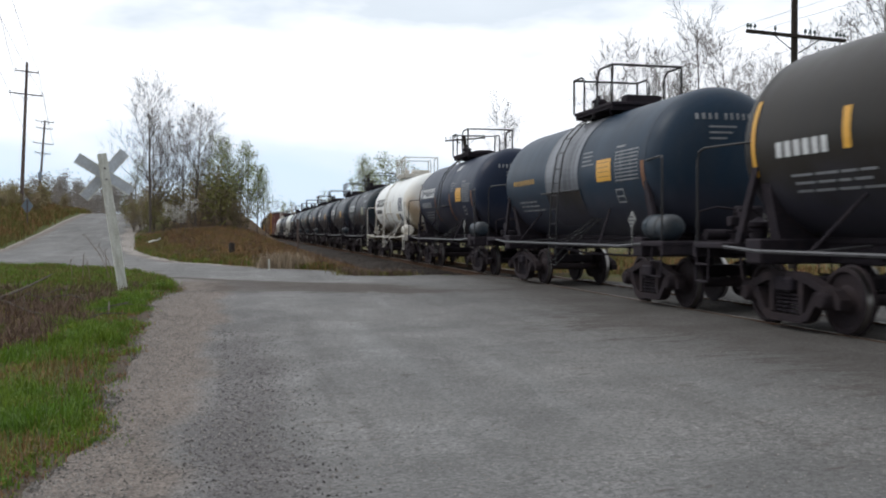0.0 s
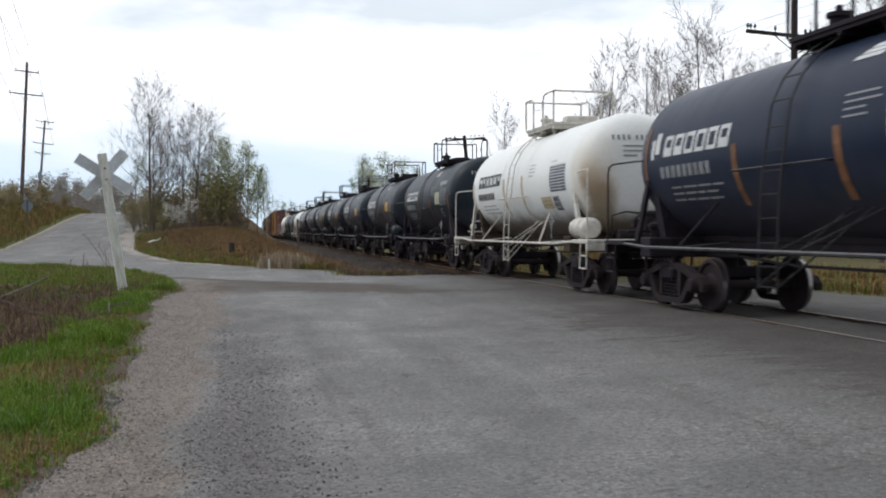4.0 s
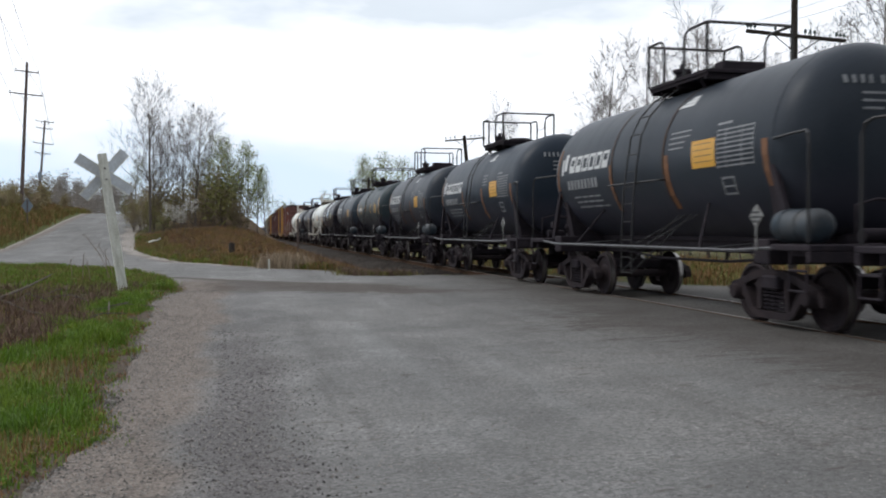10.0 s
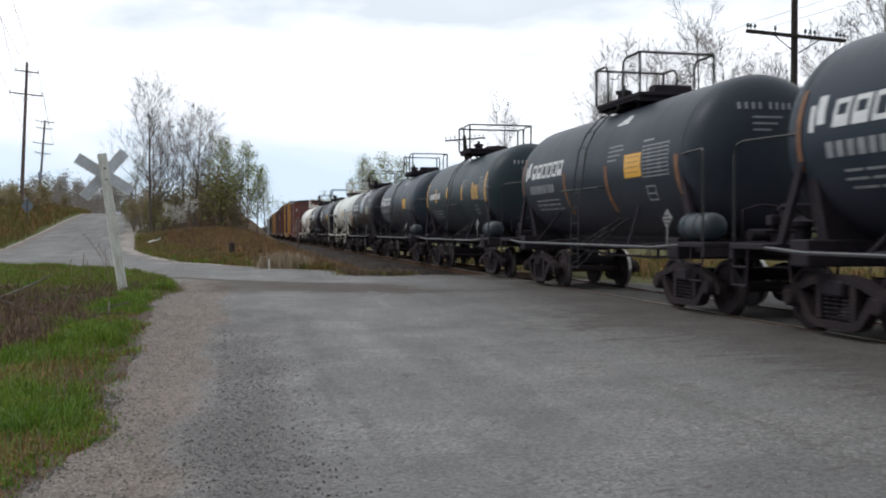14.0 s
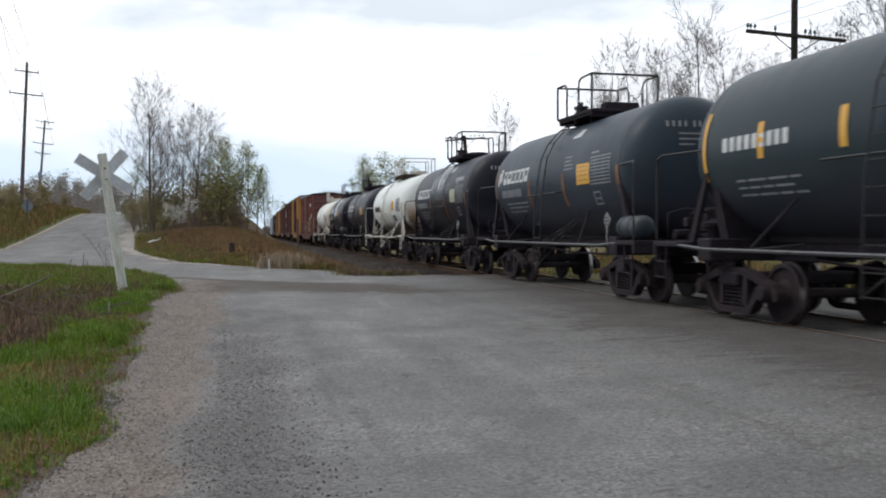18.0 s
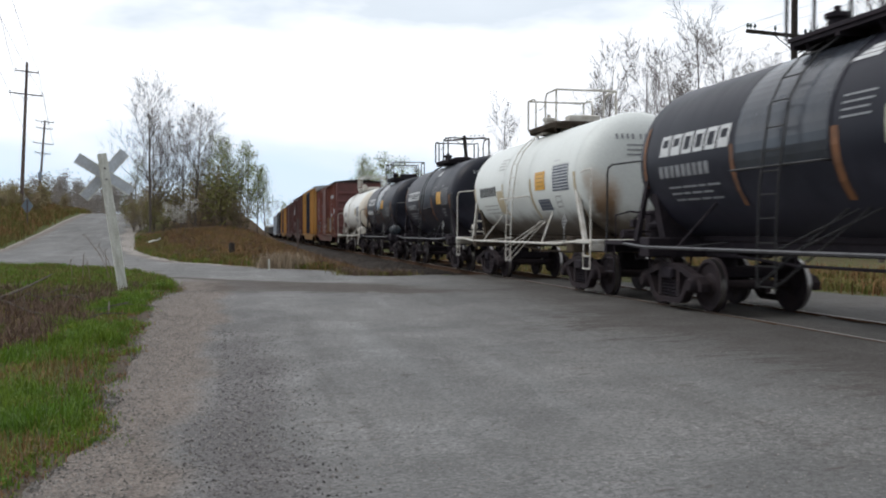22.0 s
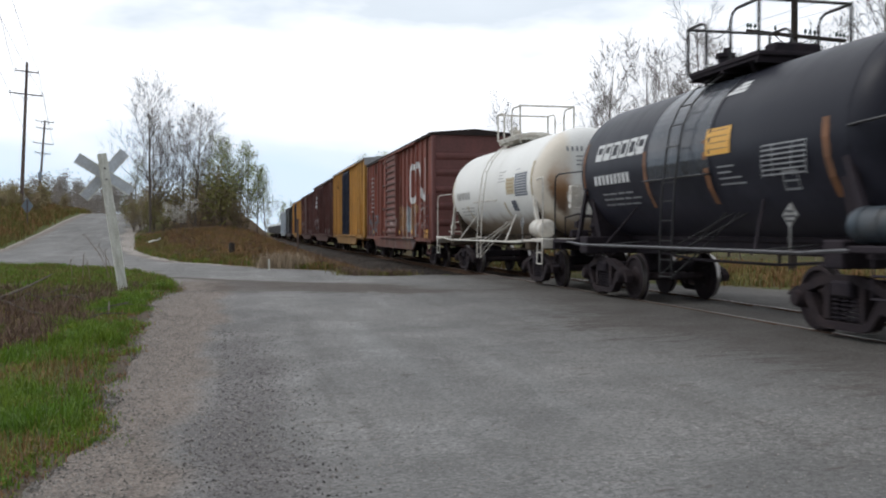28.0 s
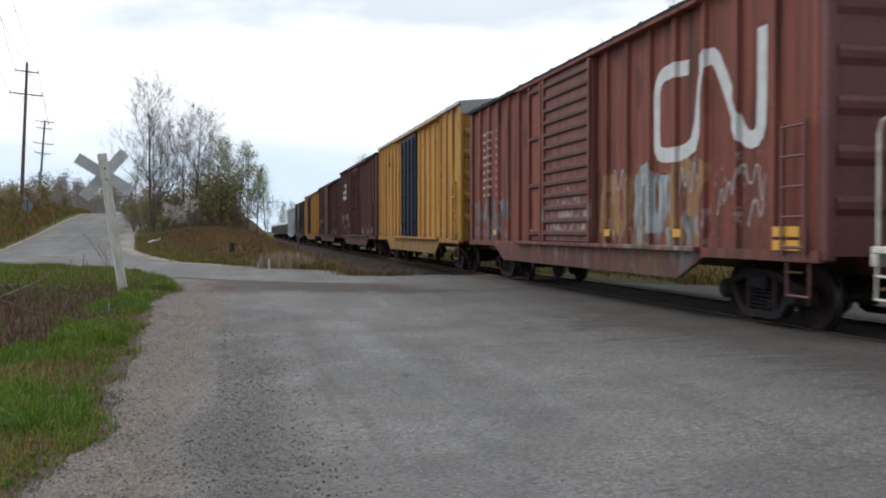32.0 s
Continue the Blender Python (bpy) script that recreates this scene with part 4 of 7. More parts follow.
def end_rail_geo():
    g = Geo()
    return g.bar([(1.55, 5.20, 1.1), (1.55, 5.20, 2.36), (1.54, 5.16, 2.48), (1.50, 5.08, 2.53), (1.40, 4.45, 2.53), (1.32, 4.10, 2.53)], 0.019)


def strut_geo():
    return Geo().plate([(4.44, 1.14), (4.58, 1.14), (4.10, 2.20), (3.99, 2.17)], "x", 1.24, 1.31)


def stay_geo():
    return Geo().rod((1.52, 2.5, 1.05), (1.10, 2.05, 1.74), 0.022)


def side_rail_geo():
    g = Geo()
    g.bar([(-1.54, -4.9, 1.10), (-1.55, -4.3, 1.08), (-1.57, -3.6, 1.04), (-1.57, 3.6, 1.04), (-1.55, 4.3, 1.08), (-1.54, 4.9, 1.10)], 0.027)
    for y in (-2.6, 2.6):
        g.rod((-1.57, y, 1.04), (-0.6, y, 1.12), 0.02)
    return g


def ladder_geo():
    """From below the side rail up over the shell to the platform, with splayed stays."""
    g = Geo()
    rr = R + 0.12
    for y in (0.20, -0.22):
        pts = [(-1.56, y, 0.55), (-1.56, y, 1.1), (-1.53, y, 1.9), (-rr, y, ZC)]
        for a in (18, 34, 50, 64, 76):
            pts.append((-rr * math.cos(radians(a)), y, ZC + rr * math.sin(radians(a))))
        g.bar(pts, 0.0155)
    rungs = [(-1.56, 0.58), (-1.56, 0.85), (-1.557, 1.15), (-1.547, 1.47), (-1.535, 1.78), (-1.51, 2.08), (-1.48, 2.35)]
    rungs += [(-rr * math.cos(radians(a)), ZC + rr * math.sin(radians(a))) for a in (6, 20, 34, 50, 66)]
    for x, z in rungs:
        g.rod((x, 0.20, z), (x, -0.22, z), 0.0105, 5)
    for y0, y1 in ((0.20, -0.85), (-0.22, -1.25)):
        g.rod((-1.56, y0, 0.58), (-0.98, y1, 1.58), 0.013)
        g.rod((-1.56, y0 - 0.1, 0.95), (-0.98, y1 - 0.2, 1.57), 0.012)
    return g


def waist_rail_geo():
    g = Geo()
    g.bar([(-1.42, 1.08, 2.15), (-1.46, 1.05, 2.15), (-1.46, -1.0, 2.15), (-1.42, -1.03, 2.15)], 0.018)
    for y in (1.0, 0.0, -0.95):
        g.rod((-1.46, y, 2.15), (-1.26, y, 2.16), 0.014)
    return g


DECK = (0.77, 0.78, -1.36)       # half width, rear and front edge of the loading platform


def deck_geo(w, rear, front):
    g = Geo()
    g.box(-w, w, front, rear, 3.90, 3.965, 0.008)
    for y in (front + 0.1, (front + rear) / 2, rear - 0.1):
        g.box(-w + 0.02, w - 0.02, y - 0.03, y + 0.03, 3.80, 3.90)
    for s in (-1, 1):
        g.box(s * (w - 0.05) - 0.02, s * (w - 0.05) + 0.02, front + 0.03, rear - 0.03, 3.85, 3.90)
        for y in (front + 0.35, rear - 0.35):
            g.rod((s * (w - 0.05), y, 3.90), (s * min(w - 0.2, 0.62), y, 3.64), 0.022)
    return g


def loop_geo(w, end, leg):
    """One bent-pipe U of the guard rail: round the platform's end, with a short return along each side."""
    g = Geo()
    z0, z2 = 3.95, 4.71
    step = 1 if leg > end else -1
    for s in (-1, 1):
        g.bar([(s * w, leg, z0), (s * w, leg, z2 - 0.16), (s * w, leg - step * 0.05, z2 - 0.05), (s * w, leg - step * 0.16, z2), (s * w, end, z2)], 0.025)
        g.rod((s * w, end, z0), (s * w, end, z2 + 0.012), 0.027)
    g.bar([(-w, end, z2), (0, end, z2), (w, end, z2)], 0.025)
    return g


def chain_geo(w, a, b):
    """Sagging safety chain across the ladder gap."""
    return Geo().bar([(w, a + (b - a) * q / 8, 4.50 - 0.5 * (q / 8) * (1 - q / 8)) for q in range(9)], 0.009, 4)


def manway_geo():
    g = Geo().lathe([(3.78, 0.33), (3.98, 0.33), (3.98, 0.38), (4.06, 0.38), (4.09, 0.30), (4.10, 0.02)], 18, "z", (0.05, -0.25, 0))
    return g


def valve_geo():
    g = Geo().lathe([(3.80, 0.13), (4.12, 0.13), (4.14, 0.17), (4.20, 0.17), (4.22, 0.08), (4.22, 0.02)], 12, "z", (-0.42, 0.25, 0))
    return g.rod((-0.42, 0.25, 4.2), (-0.42, 0.25, 4.30), 0.05, 8)


def fitting_box_geo(kind):
    g = Geo()
    if kind:
        return g.box(-0.35, 0.45, -1.05, -0.72, 3.965, 4.15, 0.03)
    return g.box(-0.05, 0.55, 0.22, 0.58, 3.965, 4.13, 0.03)


def reservoir_geo():
    return Geo().lathe([(-5.12, 0.02), (-5.11, 0.13), (-5.06, 0.20), (-5.01, 0.215), (-4.80, 0.215), (-4.80, 0.226), (-4.75, 0.226), (-4.75, 0.215), (-4.47, 0.215), (-4.47, 0.226), (-4.42, 0.226), (-4.42, 0.215), (-4.33, 0.215), (-4.28, 0.20), (-4.23, 0.13), (-4.22, 0.02)], 18, "y", (-1.27, 0, 1.37))


def brake_rig_geo():
    """Valves, pipes and the hand-brake housing on the front end."""
    g = Geo()
    g.box(-0.25, 0.2, -5.34, -5.12, 1.2, 1.72, 0.03)
    g.bar([(-0.9, -5.2, 1.2), (-0.9, -5.2, 1.62), (-0.6, -5.2, 1.7), (-0.2, -5.2, 1.66)], 0.02)
    g.bar([(0.9, -5.1, 1.14), (0.7, -5.15, 1.45), (0.2, -5.2, 1.5)], 0.02)
    g.rod((-0.7, -5.05, 1.25), (-0.3, -5.05, 1.25), 0.09, 10)
    return g


def brake_wheel_geo():
    g = Geo()
    n = 20
    pts = [(0.45 + 0.27 * math.cos(2 * math.pi * q / n), -5.40, 2.0 + 0.27 * math.sin(2 * math.pi * q / n)) for q in range(n + 1)]
    g.bar(pts, 0.014, 5)
    for q in range(5):
        a = 2 * math.pi * q / 5 + 0.3
        g.rod((0.45, -5.37, 2.0), (0.45 + 0.27 * math.cos(a), -5.40, 2.0 + 0.27 * math.sin(a)), 0.012, 5)
    g.rod((0.45, -5.15, 2.0), (0.45, -5.41, 2.0), 0.04, 8)
    g.box(0.30, 0.60, -5.30, -5.14, 1.72, 2.25, 0.02)
    return g


def valve_gear_geo():
    """Brake valve, its pipes and a pressure bottle on the rear platform."""
    g = Geo()
    g.bar([(-1.10, 4.95, 1.16), (-1.10, 4.95, 1.55), (-1.02, 4.95, 1.62), (-0.75, 4.95, 1.62), (-0.68, 4.95, 1.55), (-0.68, 4.95, 1.40)], 0.022)
    g.lathe([(1.14, 0.13), (1.34, 0.13), (1.38, 0.17), (1.44, 0.17), (1.47, 0.08), (1.52, 0.02)], 12, "z", (-0.68, 4.95, 0))
    g.bar([(-1.28, 4.90, 1.30), (-0.9, 4.92, 1.30), (-0.2, 4.98, 1.30), (0.5, 5.0, 1.30)], 0.020)
    g.box(-1.18, -1.02, 4.88, 5.02, 1.38, 1.52, 0.012)
    g.rod((-0.35, 4.9, 1.14), (-0.35, 4.9, 1.42), 0.05, 8)
    g.box(-0.45, -0.25, 4.82, 4.98, 1.40, 1.46, 0.01)
    return g


def coupler_geo():
    g = Geo()
    g.box(-0.09, 0.09, 5.4, 5.62, 0.78, 0.95, 0.02)
    g.box(-0.16, 0.12, 5.58, 5.74, 0.74, 0.99, 0.04)
    g.bar([(0.3, 5.45, 0.95), (0.34, 5.6, 0.55), (0.3, 5.7, 0.45), (0.2, 5.74, 0.5)], 0.025)
    return g


def side_frame_geo():
    """A cast side frame: arched top chord, drop bottom chord, columns, pedestals and bearing adapters."""
    g = Geo()
    top = [(-1.14, 0.46), (-1.02, 0.57), (-0.80, 0.62), (-0.50, 0.72), (-0.28, 0.77), (0.28, 0.77), (0.50, 0.72), (0.80, 0.62), (1.02, 0.57), (1.14, 0.46),
           (1.14, 0.34), (1.04, 0.34), (1.01, 0.44), (0.94, 0.50), (0.76, 0.52), (0.46, 0.62), (0.26, 0.66), (-0.26, 0.66), (-0.46, 0.62), (-0.76, 0.52), (-0.94, 0.50), (-1.01, 0.44), (-1.04, 0.34), (-1.14, 0.34)]
    for a in range(9):
        g.plate([top[a], top[a + 1], top[22 - a], top[23 - a]], "x", -0.07, 0.07)
    low = [(-0.76, 0.56), (-0.64, 0.52), (-0.44, 0.24), (-0.32, 0.20), (0.32, 0.20), (0.44, 0.24), (0.64, 0.52), (0.76, 0.56), (0.74, 0.40), (0.66, 0.34), (0.50, 0.15), (0.36, 0.10), (-0.36, 0.10), (-0.50, 0.15), (-0.66, 0.34), (-0.74, 0.40)]
    for a in range(7):
        g.plate([low[a], low[a + 1], low[14 - a], low[15 - a]], "x", -0.08, 0.08)
    for s in (-1, 1):
        g.plate([(s * 0.38, 0.22), (s * 0.27, 0.22), (s * 0.27, 0.68), (s * 0.38, 0.68)], "x", -0.06, 0.06)
        g.lathe([(-0.16, 0.02), (-0.16, 0.085), (-0.13, 0.11), (-0.03, 0.125), (0.06, 0.125), (0.06, 0.02)], 14, "x", (0, s * 0.86, 0.43))
        g.plate([(s * 0.86 - 0.14, 0.50), (s * 0.86 + 0.14, 0.50), (s * 0.86 + 0.10, 0.56), (s * 0.86 - 0.10, 0.56)], "x", -0.09, 0.09)
    return g


def spring_geo():
    g = Geo()
    for y in (-0.17, 0.0, 0.17):
        for q in range(5):
            z = 0.22 + q * 0.055
            g.lathe([(z, 0.045), (z + 0.012, 0.072), (z + 0.030, 0.072), (z + 0.042, 0.045)], 10, "z", (0, y, 0))
    return g


def bolster_geo():
    g = Geo()
    g.box(-1.12, 1.12, -0.20, 0.20, 0.50, 0.70, 0.03)
    g.rod((0, 0, 0.7), (0, 0, 0.88), 0.2, 14)
    for s in (-1, 1):
        g.box(-0.9, 0.9, s * 0.38 - 0.05, s * 0.38 + 0.05, 0.33, 0.45, 0.02)
    return g


WR = 0.43


def wheelset_geo():
    g = Geo()
    g.rod((-1.05, 0, 0), (1.05, 0, 0), 0.075, 12)
    for s in (-1, 1):
        prof = [(0.67, 0.08), (0.67, 0.15), (0.715, 0.20), (0.70, 0.34), (0.685, 0.36), (0.685, WR + 0.028), (0.710, WR + 0.024), (0.722, WR), (0.80, WR - 0.006),
                (0.81, WR - 0.02), (0.81, 0.365), (0.775, 0.345), (0.765, 0.20), (0.80, 0.15), (0.80, 0.08)]
        g.lathe([(s * x, r) for x, r in prof], 30, "x")
    return g


def polish_treads(me):
    """The running faces of the wheels are bare polished steel."""
    if len(me.materials) > 1:
        return
    me.materials.append(M_TREAD)
    for p in me.polygons:
        c = p.center
        if abs(c.x) > 0.7 and abs(c.x) < 0.815 and math.hypot(c.y, c.z) > WR - 0.02 and abs(p.normal.x) < 0.25:
            p.material_index = 1


ROLLING = []       # (wheelset, x, y, z) of all rolling axles


def truck(car, y, tag):
    t = part("truck", bolster_geo, M_UNDER, car, "rusty cast-steel three-piece truck", key="bolster")
    t.location = (0, y, 0)
    for s in (-1, 1):
        sf = part("side_frame", side_frame_geo, M_TRUCK, t, smooth=True, key="side_frame")
        sf.location = (s * 1.0, 0, 0)
        if s < 0:
            sp = part("spring_nest", spring_geo, M_UNDER, t, key="springs")
            sp.location = (s * 1.0, 0, 0)
    for y2 in (-0.86, 0.86):
        w = part("wheelset", wheelset_geo, M_WHEEL, t, "worn steel wheels on their axle", smooth=True, key="wheelset")
        polish_treads(w.data)
        w.location = (0, y2, WR)
        if tag:
            ROLLING.append((w, y2))
    return t


FILLED = (0.42, 0.42, 0.19, 0.19, 0.19, 0.42)


def letters(g, y_start, z0, z1, widths, gap, slant=0.0, hollow=True, lift=0.007):
    """A row of plain slanted boxes and bars standing in for lettering, from the rear (higher y) forwards."""
    y = y_start
    t = 0.19 * (z1 - z0)
    for q, w in enumerate(widths):
        if hollow and w > 0.2:
            for a, b in ((y, y - t), (y - w + t, y - w)):
                decal(g, a, b, z0, z1, slant, lift)
            for low, high in ((z1 - t, z1), (z0, z0 + FILLED[q % 6] * (z1 - z0))):
                lean = slant * (low - z0) / (z1 - z0)
                decal(g, y - t * 0.9 + lean, y - w + t * 0.9 + lean, low, high, slant * (high - low) / (z1 - z0), lift, 2)
        else:
            decal(g, y, y - w, z0, z1, slant, lift)
        y -= w + gap
    return g


def placard_geo():
    d = 0.155
    g = Geo().add([(-1.60, -4.15, 1.50 - d), (-1.60, -4.15 + d, 1.50), (-1.60, -4.15, 1.50 + d), (-1.60, -4.15 - d, 1.50),
                   (-1.58, -4.15, 1.50 - d), (-1.58, -4.15 + d, 1.50), (-1.58, -4.15, 1.50 + d), (-1.58, -4.15 - d, 1.50)],
                  [(0, 1, 2, 3), (7, 6, 5, 4), (0, 4, 5, 1), (1, 5, 6, 2), (2, 6, 7, 3), (3, 7, 4, 0)])
    return g.box(-1.600, -1.585, -4.162, -4.138, 1.05, 1.36)


def placard_lines_geo():
    g = Geo()
    for z, half in ((1.43, 0.07), (1.49, 0.12), (1.55, 0.08)):
        g.box(-1.606, -1.602, -4.15 - half, -4.15 + half, z - 0.014, z + 0.014)
    return g


def tank_car(spec, index):
    c = thing("tank_car", spec["label"], "tank car", "tank cars of the freight train")
    paint = spec["paint"]
    white = paint in (M_WHITE, M_CREAM, M_TAN)
    rail = M_RAILWHITE if white else M_RAILBLACK
    r = random.Random(100 + index)
    part("tank", shell_geo, paint, c, smooth=True, key="shell")
    part("weld_seam", weld_geo, paint, c, key="welds")
    part("underframe", underframe_geo, M_UNDERPALE if white else M_UNDER, c, "grimy steel centre sill, bolsters and brake rod", key="under")
    for s in (0, 180):
        p = part("end_sill", end_sill_geo, rail if white else M_UNDER, c, key="end_sill")
        p.rotation_euler = (0, 0, radians(s))
        p.location = (0, (0.3 if s == 0 else -0.3) if white else 0, 0)
        for nm, fn in (("tank_strut", strut_geo), ("diagonal_stay", stay_geo), ("corner_step", step_geo), ("end_handrail", end_rail_geo)):
            for side in (-1, 1):
                p = part(nm, fn, rail if white or nm == "end_handrail" else M_UNDER, c, key=nm)
                p.rotation_euler, p.scale = (0, 0, radians(s)), (side, 1, 1)
                if nm in ("corner_step", "end_handrail") and white:
                    p.location = (0, 0.3 if s == 0 else -0.3, 0)
        p = part("coupler", coupler_geo, M_TRUCK, c, key="coupler", smooth=True)
        p.rotation_euler = (0, 0, radians(s))
    for s in (0, 180):
        p = part("side_rail", side_rail_geo, rail if white else M_RAILHIGHLIT, c, key="side_rail", smooth=True)
        p.rotation_euler = (0, 0, radians(s))
    part("ladder", ladder_geo, rail, c, "white side ladder" if white else "black side ladder", key="ladder")
    part("waist_handrail", waist_rail_geo, rail, c, key="waist")
    on_top, deck = [], spec.get("deck", DECK)
    on_top.append(part("platform", lambda: deck_geo(*deck), M_UNDERPALE if spec.get("deck_paint") else rail if white else M_UNDER, c, "loading platform deck on top of the tank", key=("deck", deck)))
    half, rear, front = deck
    for end, leg in ((rear, rear - 0.62), (front, front + 0.78)):
        part("guard_rail", lambda: loop_geo(half, end, leg), rail, c, "bent-pipe guard rail at the platform's end", smooth=True, key=("guard", half, end))
    for side in (-half, half):
        part("safety_chain", lambda: chain_geo(side, rear - 0.62, front + 0.78), rail, c, key=("chain", side, deck))
    top = M_RAILWHITE if white else M_UNDER
    on_top.append(part("manway_cover", manway_geo, top, c, "bolted round manway cover", key="manway", smooth=True))
    on_top.append(part("valve", valve_geo, top, c, key="valve", smooth=True))
    on_top.append(part("fitting_box", lambda: fitting_box_geo(index % 2), top, c, key=("fit", index % 2), smooth=True))
    for p in on_top[1:]:
        p.location = (0, (deck[1] + deck[2]) / 2 + 0.2, 0)
    if spec.get("reservoir", True):
        part("air_reservoir", reservoir_geo, M_RAILWHITE if white else M_DRUM, c, "small cylindrical air tank", smooth=True, key="reservoir")
    part("brake_rigging", brake_rig_geo, M_UNDER, c, key="rig", smooth=True)
    part("brake_wheel", brake_wheel_geo, rail, c, "spoked hand-brake wheel on the end", key="brakewheel", smooth=True).location = (spec.get("wheel", 0.0), 0, 0.1 if "wheel" in spec else 0)
    p = part("end_valve_gear", valve_gear_geo, rail if white else M_UNDER, c, "small brake valves and pipes on the end platform", smooth=True, key="valvegear")
    p.location = (0, 0.1 if white else 0, 0)
    for y in (-3.7, 3.7):
        truck(c, y, True)

    ink = spec.get("ink", M_LETTERBLACK if white else M_LETTER)
    if spec.get("centre") is not None:
        part("product_stain", band(Geo(), -0.93, 1.15, -14, 168, 0.005), spec["centre"], c, "band of spilled product over the middle")
    if spec.get("splash") is not None:
        part("product_stain", band(Geo(), -0.93, 1.15, -52, -14.2, 0.005, 12), spec["splash"], c, "dark splashed grime below the band")
    for y in (1.17, -0.95) if white or "centre" in spec or "bands" in spec else ():
        part("jacket_band", lambda: band(Geo(), -0.025, 0.025, -40, 200, 0.010), spec.get("bands", paint), c, key="jacket").location = (0, y, 0)
    brand_z = spec.get("brand_z", (2.53, 2.86))
    if spec["brand"] == "wide":
        part("emblem_lettering", letters(Geo(), 3.48, *brand_z, (spec.get("type", 0.31),) * 6, 0.058, -0.05), ink, c, "row of slanted block lettering")
    elif spec["brand"] == "wide_mark":
        g = letters(Geo(), 3.40, *brand_z, (spec.get("type", 0.29),) * 6, 0.058, -0.05)
        decal(g, 3.84, 3.74, brand_z[0] - 0.02, brand_z[1] - 0.02)
        decal(g, 3.70, 3.54, brand_z[0] + 0.06, brand_z[1] + 0.08)
        part("emblem_lettering", g, ink, c, "row of slanted block lettering with a small emblem")
    number_ink = spec.get("number_ink", M_LETTERGREY if spec["brand"] and not white else ink)
    part("car_number", letters(Geo(), 3.52, *spec.get("number_z", (2.18, 2.37)), (0.13,) * 4 + (0.12,) * spec.get("digits", 5), 0.06, 0, False), number_ink, c, "row of stencilled marks")
    g = Geo()
    for row in range(3):
        y = 3.30 - r.uniform(0, 0.1)
        for q in range(4):
            w = r.uniform(0.2, 0.45)
            decal(g, y, y - w, 1.80 + row * 0.1, 1.832 + row * 0.1, 0, 0.006, 1)
            y -= w + 0.06
    part("data_lettering", g, M_FADEDINK if white else M_LETTERGREY, c, "small lines of stencilled data")
    for y in spec.get("stripes", ()):
        part("reflective_stripe", decal(Geo(), y + 0.07, y - 0.07, spec.get("stripe_z", (2.1, 3.0))[0], spec.get("stripe_z", (2.1, 3.0))[1], 0, 0.008), spec["stripe"], c, "yellow reflective stripe" if spec["stripe"] is M_REFLECT else "worn vertical stripe")
    shift = spec.get("shift", 0.0)
    if spec.get("placard") is not None:
        plac = part("placard", decal(Geo(), -1.93 + shift, -2.63 + shift, *spec.get("placard_z", (2.27, 2.69)), 0, 0.009), spec["placard"], c, "square stencilled data panel")
        g = Geo()
        low = spec.get("placard_z", (2.27, 2.69))[0]
        for row in range(4 if low > 2.2 else 2):
            decal(g, -2.02 + shift, -2.54 + shift, low + 0.08 + row * 0.09, low + 0.095 + row * 0.09, 0, 0.012, 1)
        part("panel_lines", g, M_FADEDLINE, plac)
    g = Geo()
    for row in range(9):
        decal(g, -2.68, -3.66, 2.24 + row * 0.066, 2.262 + row * 0.066, 0, 0.008, 1)
    for y in (-2.67, -2.92, -3.35, -3.65):
        decal(g, y, y - 0.018, 2.22, 2.80, 0, 0.008, 3)
    decal(g, -2.66, -3.05, 2.86, 2.895, 0, 0.008, 1)
    part("data_table", g, M_LETTER if white else M_LETTERGREY, c, "ruled table of stencilled test data").location = (0, spec.get("table", 0.0), spec.get("table_z", 0.0))
    if white:
        part("data_panel", decal(Geo(), -2.66, -3.68, 2.20, 2.76, 0, 0.005), M_PANEL, c, "dark blue data panel")
        a, b, z0, z1 = spec.get("small", (-2.42, -2.96, 1.85, 2.12))
        low = part("small_panel", decal(Geo(), a, b, z0, z1, 0, 0.006), M_PANEL, c, "small dark data panel")
        g = Geo()
        for row in range(3):
            decal(g, a - 0.05, b + 0.05, z0 + 0.05 + row * 0.075, z0 + 0.07 + row * 0.075, 0, 0.009, 1)
        part("panel_lines", g, M_LETTERGREY, low)
    g = Geo()
    for row in range(4):
        w = r.uniform(0.35, 0.7)
        z = spec.get("text_z", 2.62) + row * 0.085
        decal(g, spec.get("text_y", -1.16), spec.get("text_y", -1.16) - w, z, z + 0.025, 0, 0.007, 1)
    if not spec.get("slanted"):
        decal(g, -2.68, -2.71, 1.84, 2.10, -0.05, 0.007)
        decal(g, -3.00, -3.03, 1.84, 2.10, -0.05, 0.007)
        decal(g, -2.73, -3.08, 2.07, 2.10, 0, 0.007, 1)
        decal(g, -2.71, -3.06, 1.95, 1.975, 0, 0.007, 1)
        decal(g, -2.68, -3.03, 1.84, 1.87, 0, 0.007, 1)
    for y in spec.get("slanted", ()):
        part("painted_patch", decal(Geo(), y, y - 0.13, 1.72, 2.08, 0.12, 0.006), M_BEIGE, c, "slanting beige painted-over bar")
    part("side_lettering", g, M_FADEDINK if white else M_LETTERGREY, c, "small block of stencilled lettering")
    g = Geo()
    for q in range(3):
        decal(g, -0.98 - q * 0.1, -1.48 + q * 0.02, 3.32 + q * 0.06, 3.37 + q * 0.06, -0.04, 0.007, 1)
    if not white and spec["brand"]:
        part("top_emblem", g, M_LETTER, c, "small slanted emblem near the top")
    for y0, y1, z0, z1, m, words in spec.get("extra", ()):
        part("painted_patch", decal(Geo(), y0, y1, z0, z1, 0, 0.0055), m, c, words)
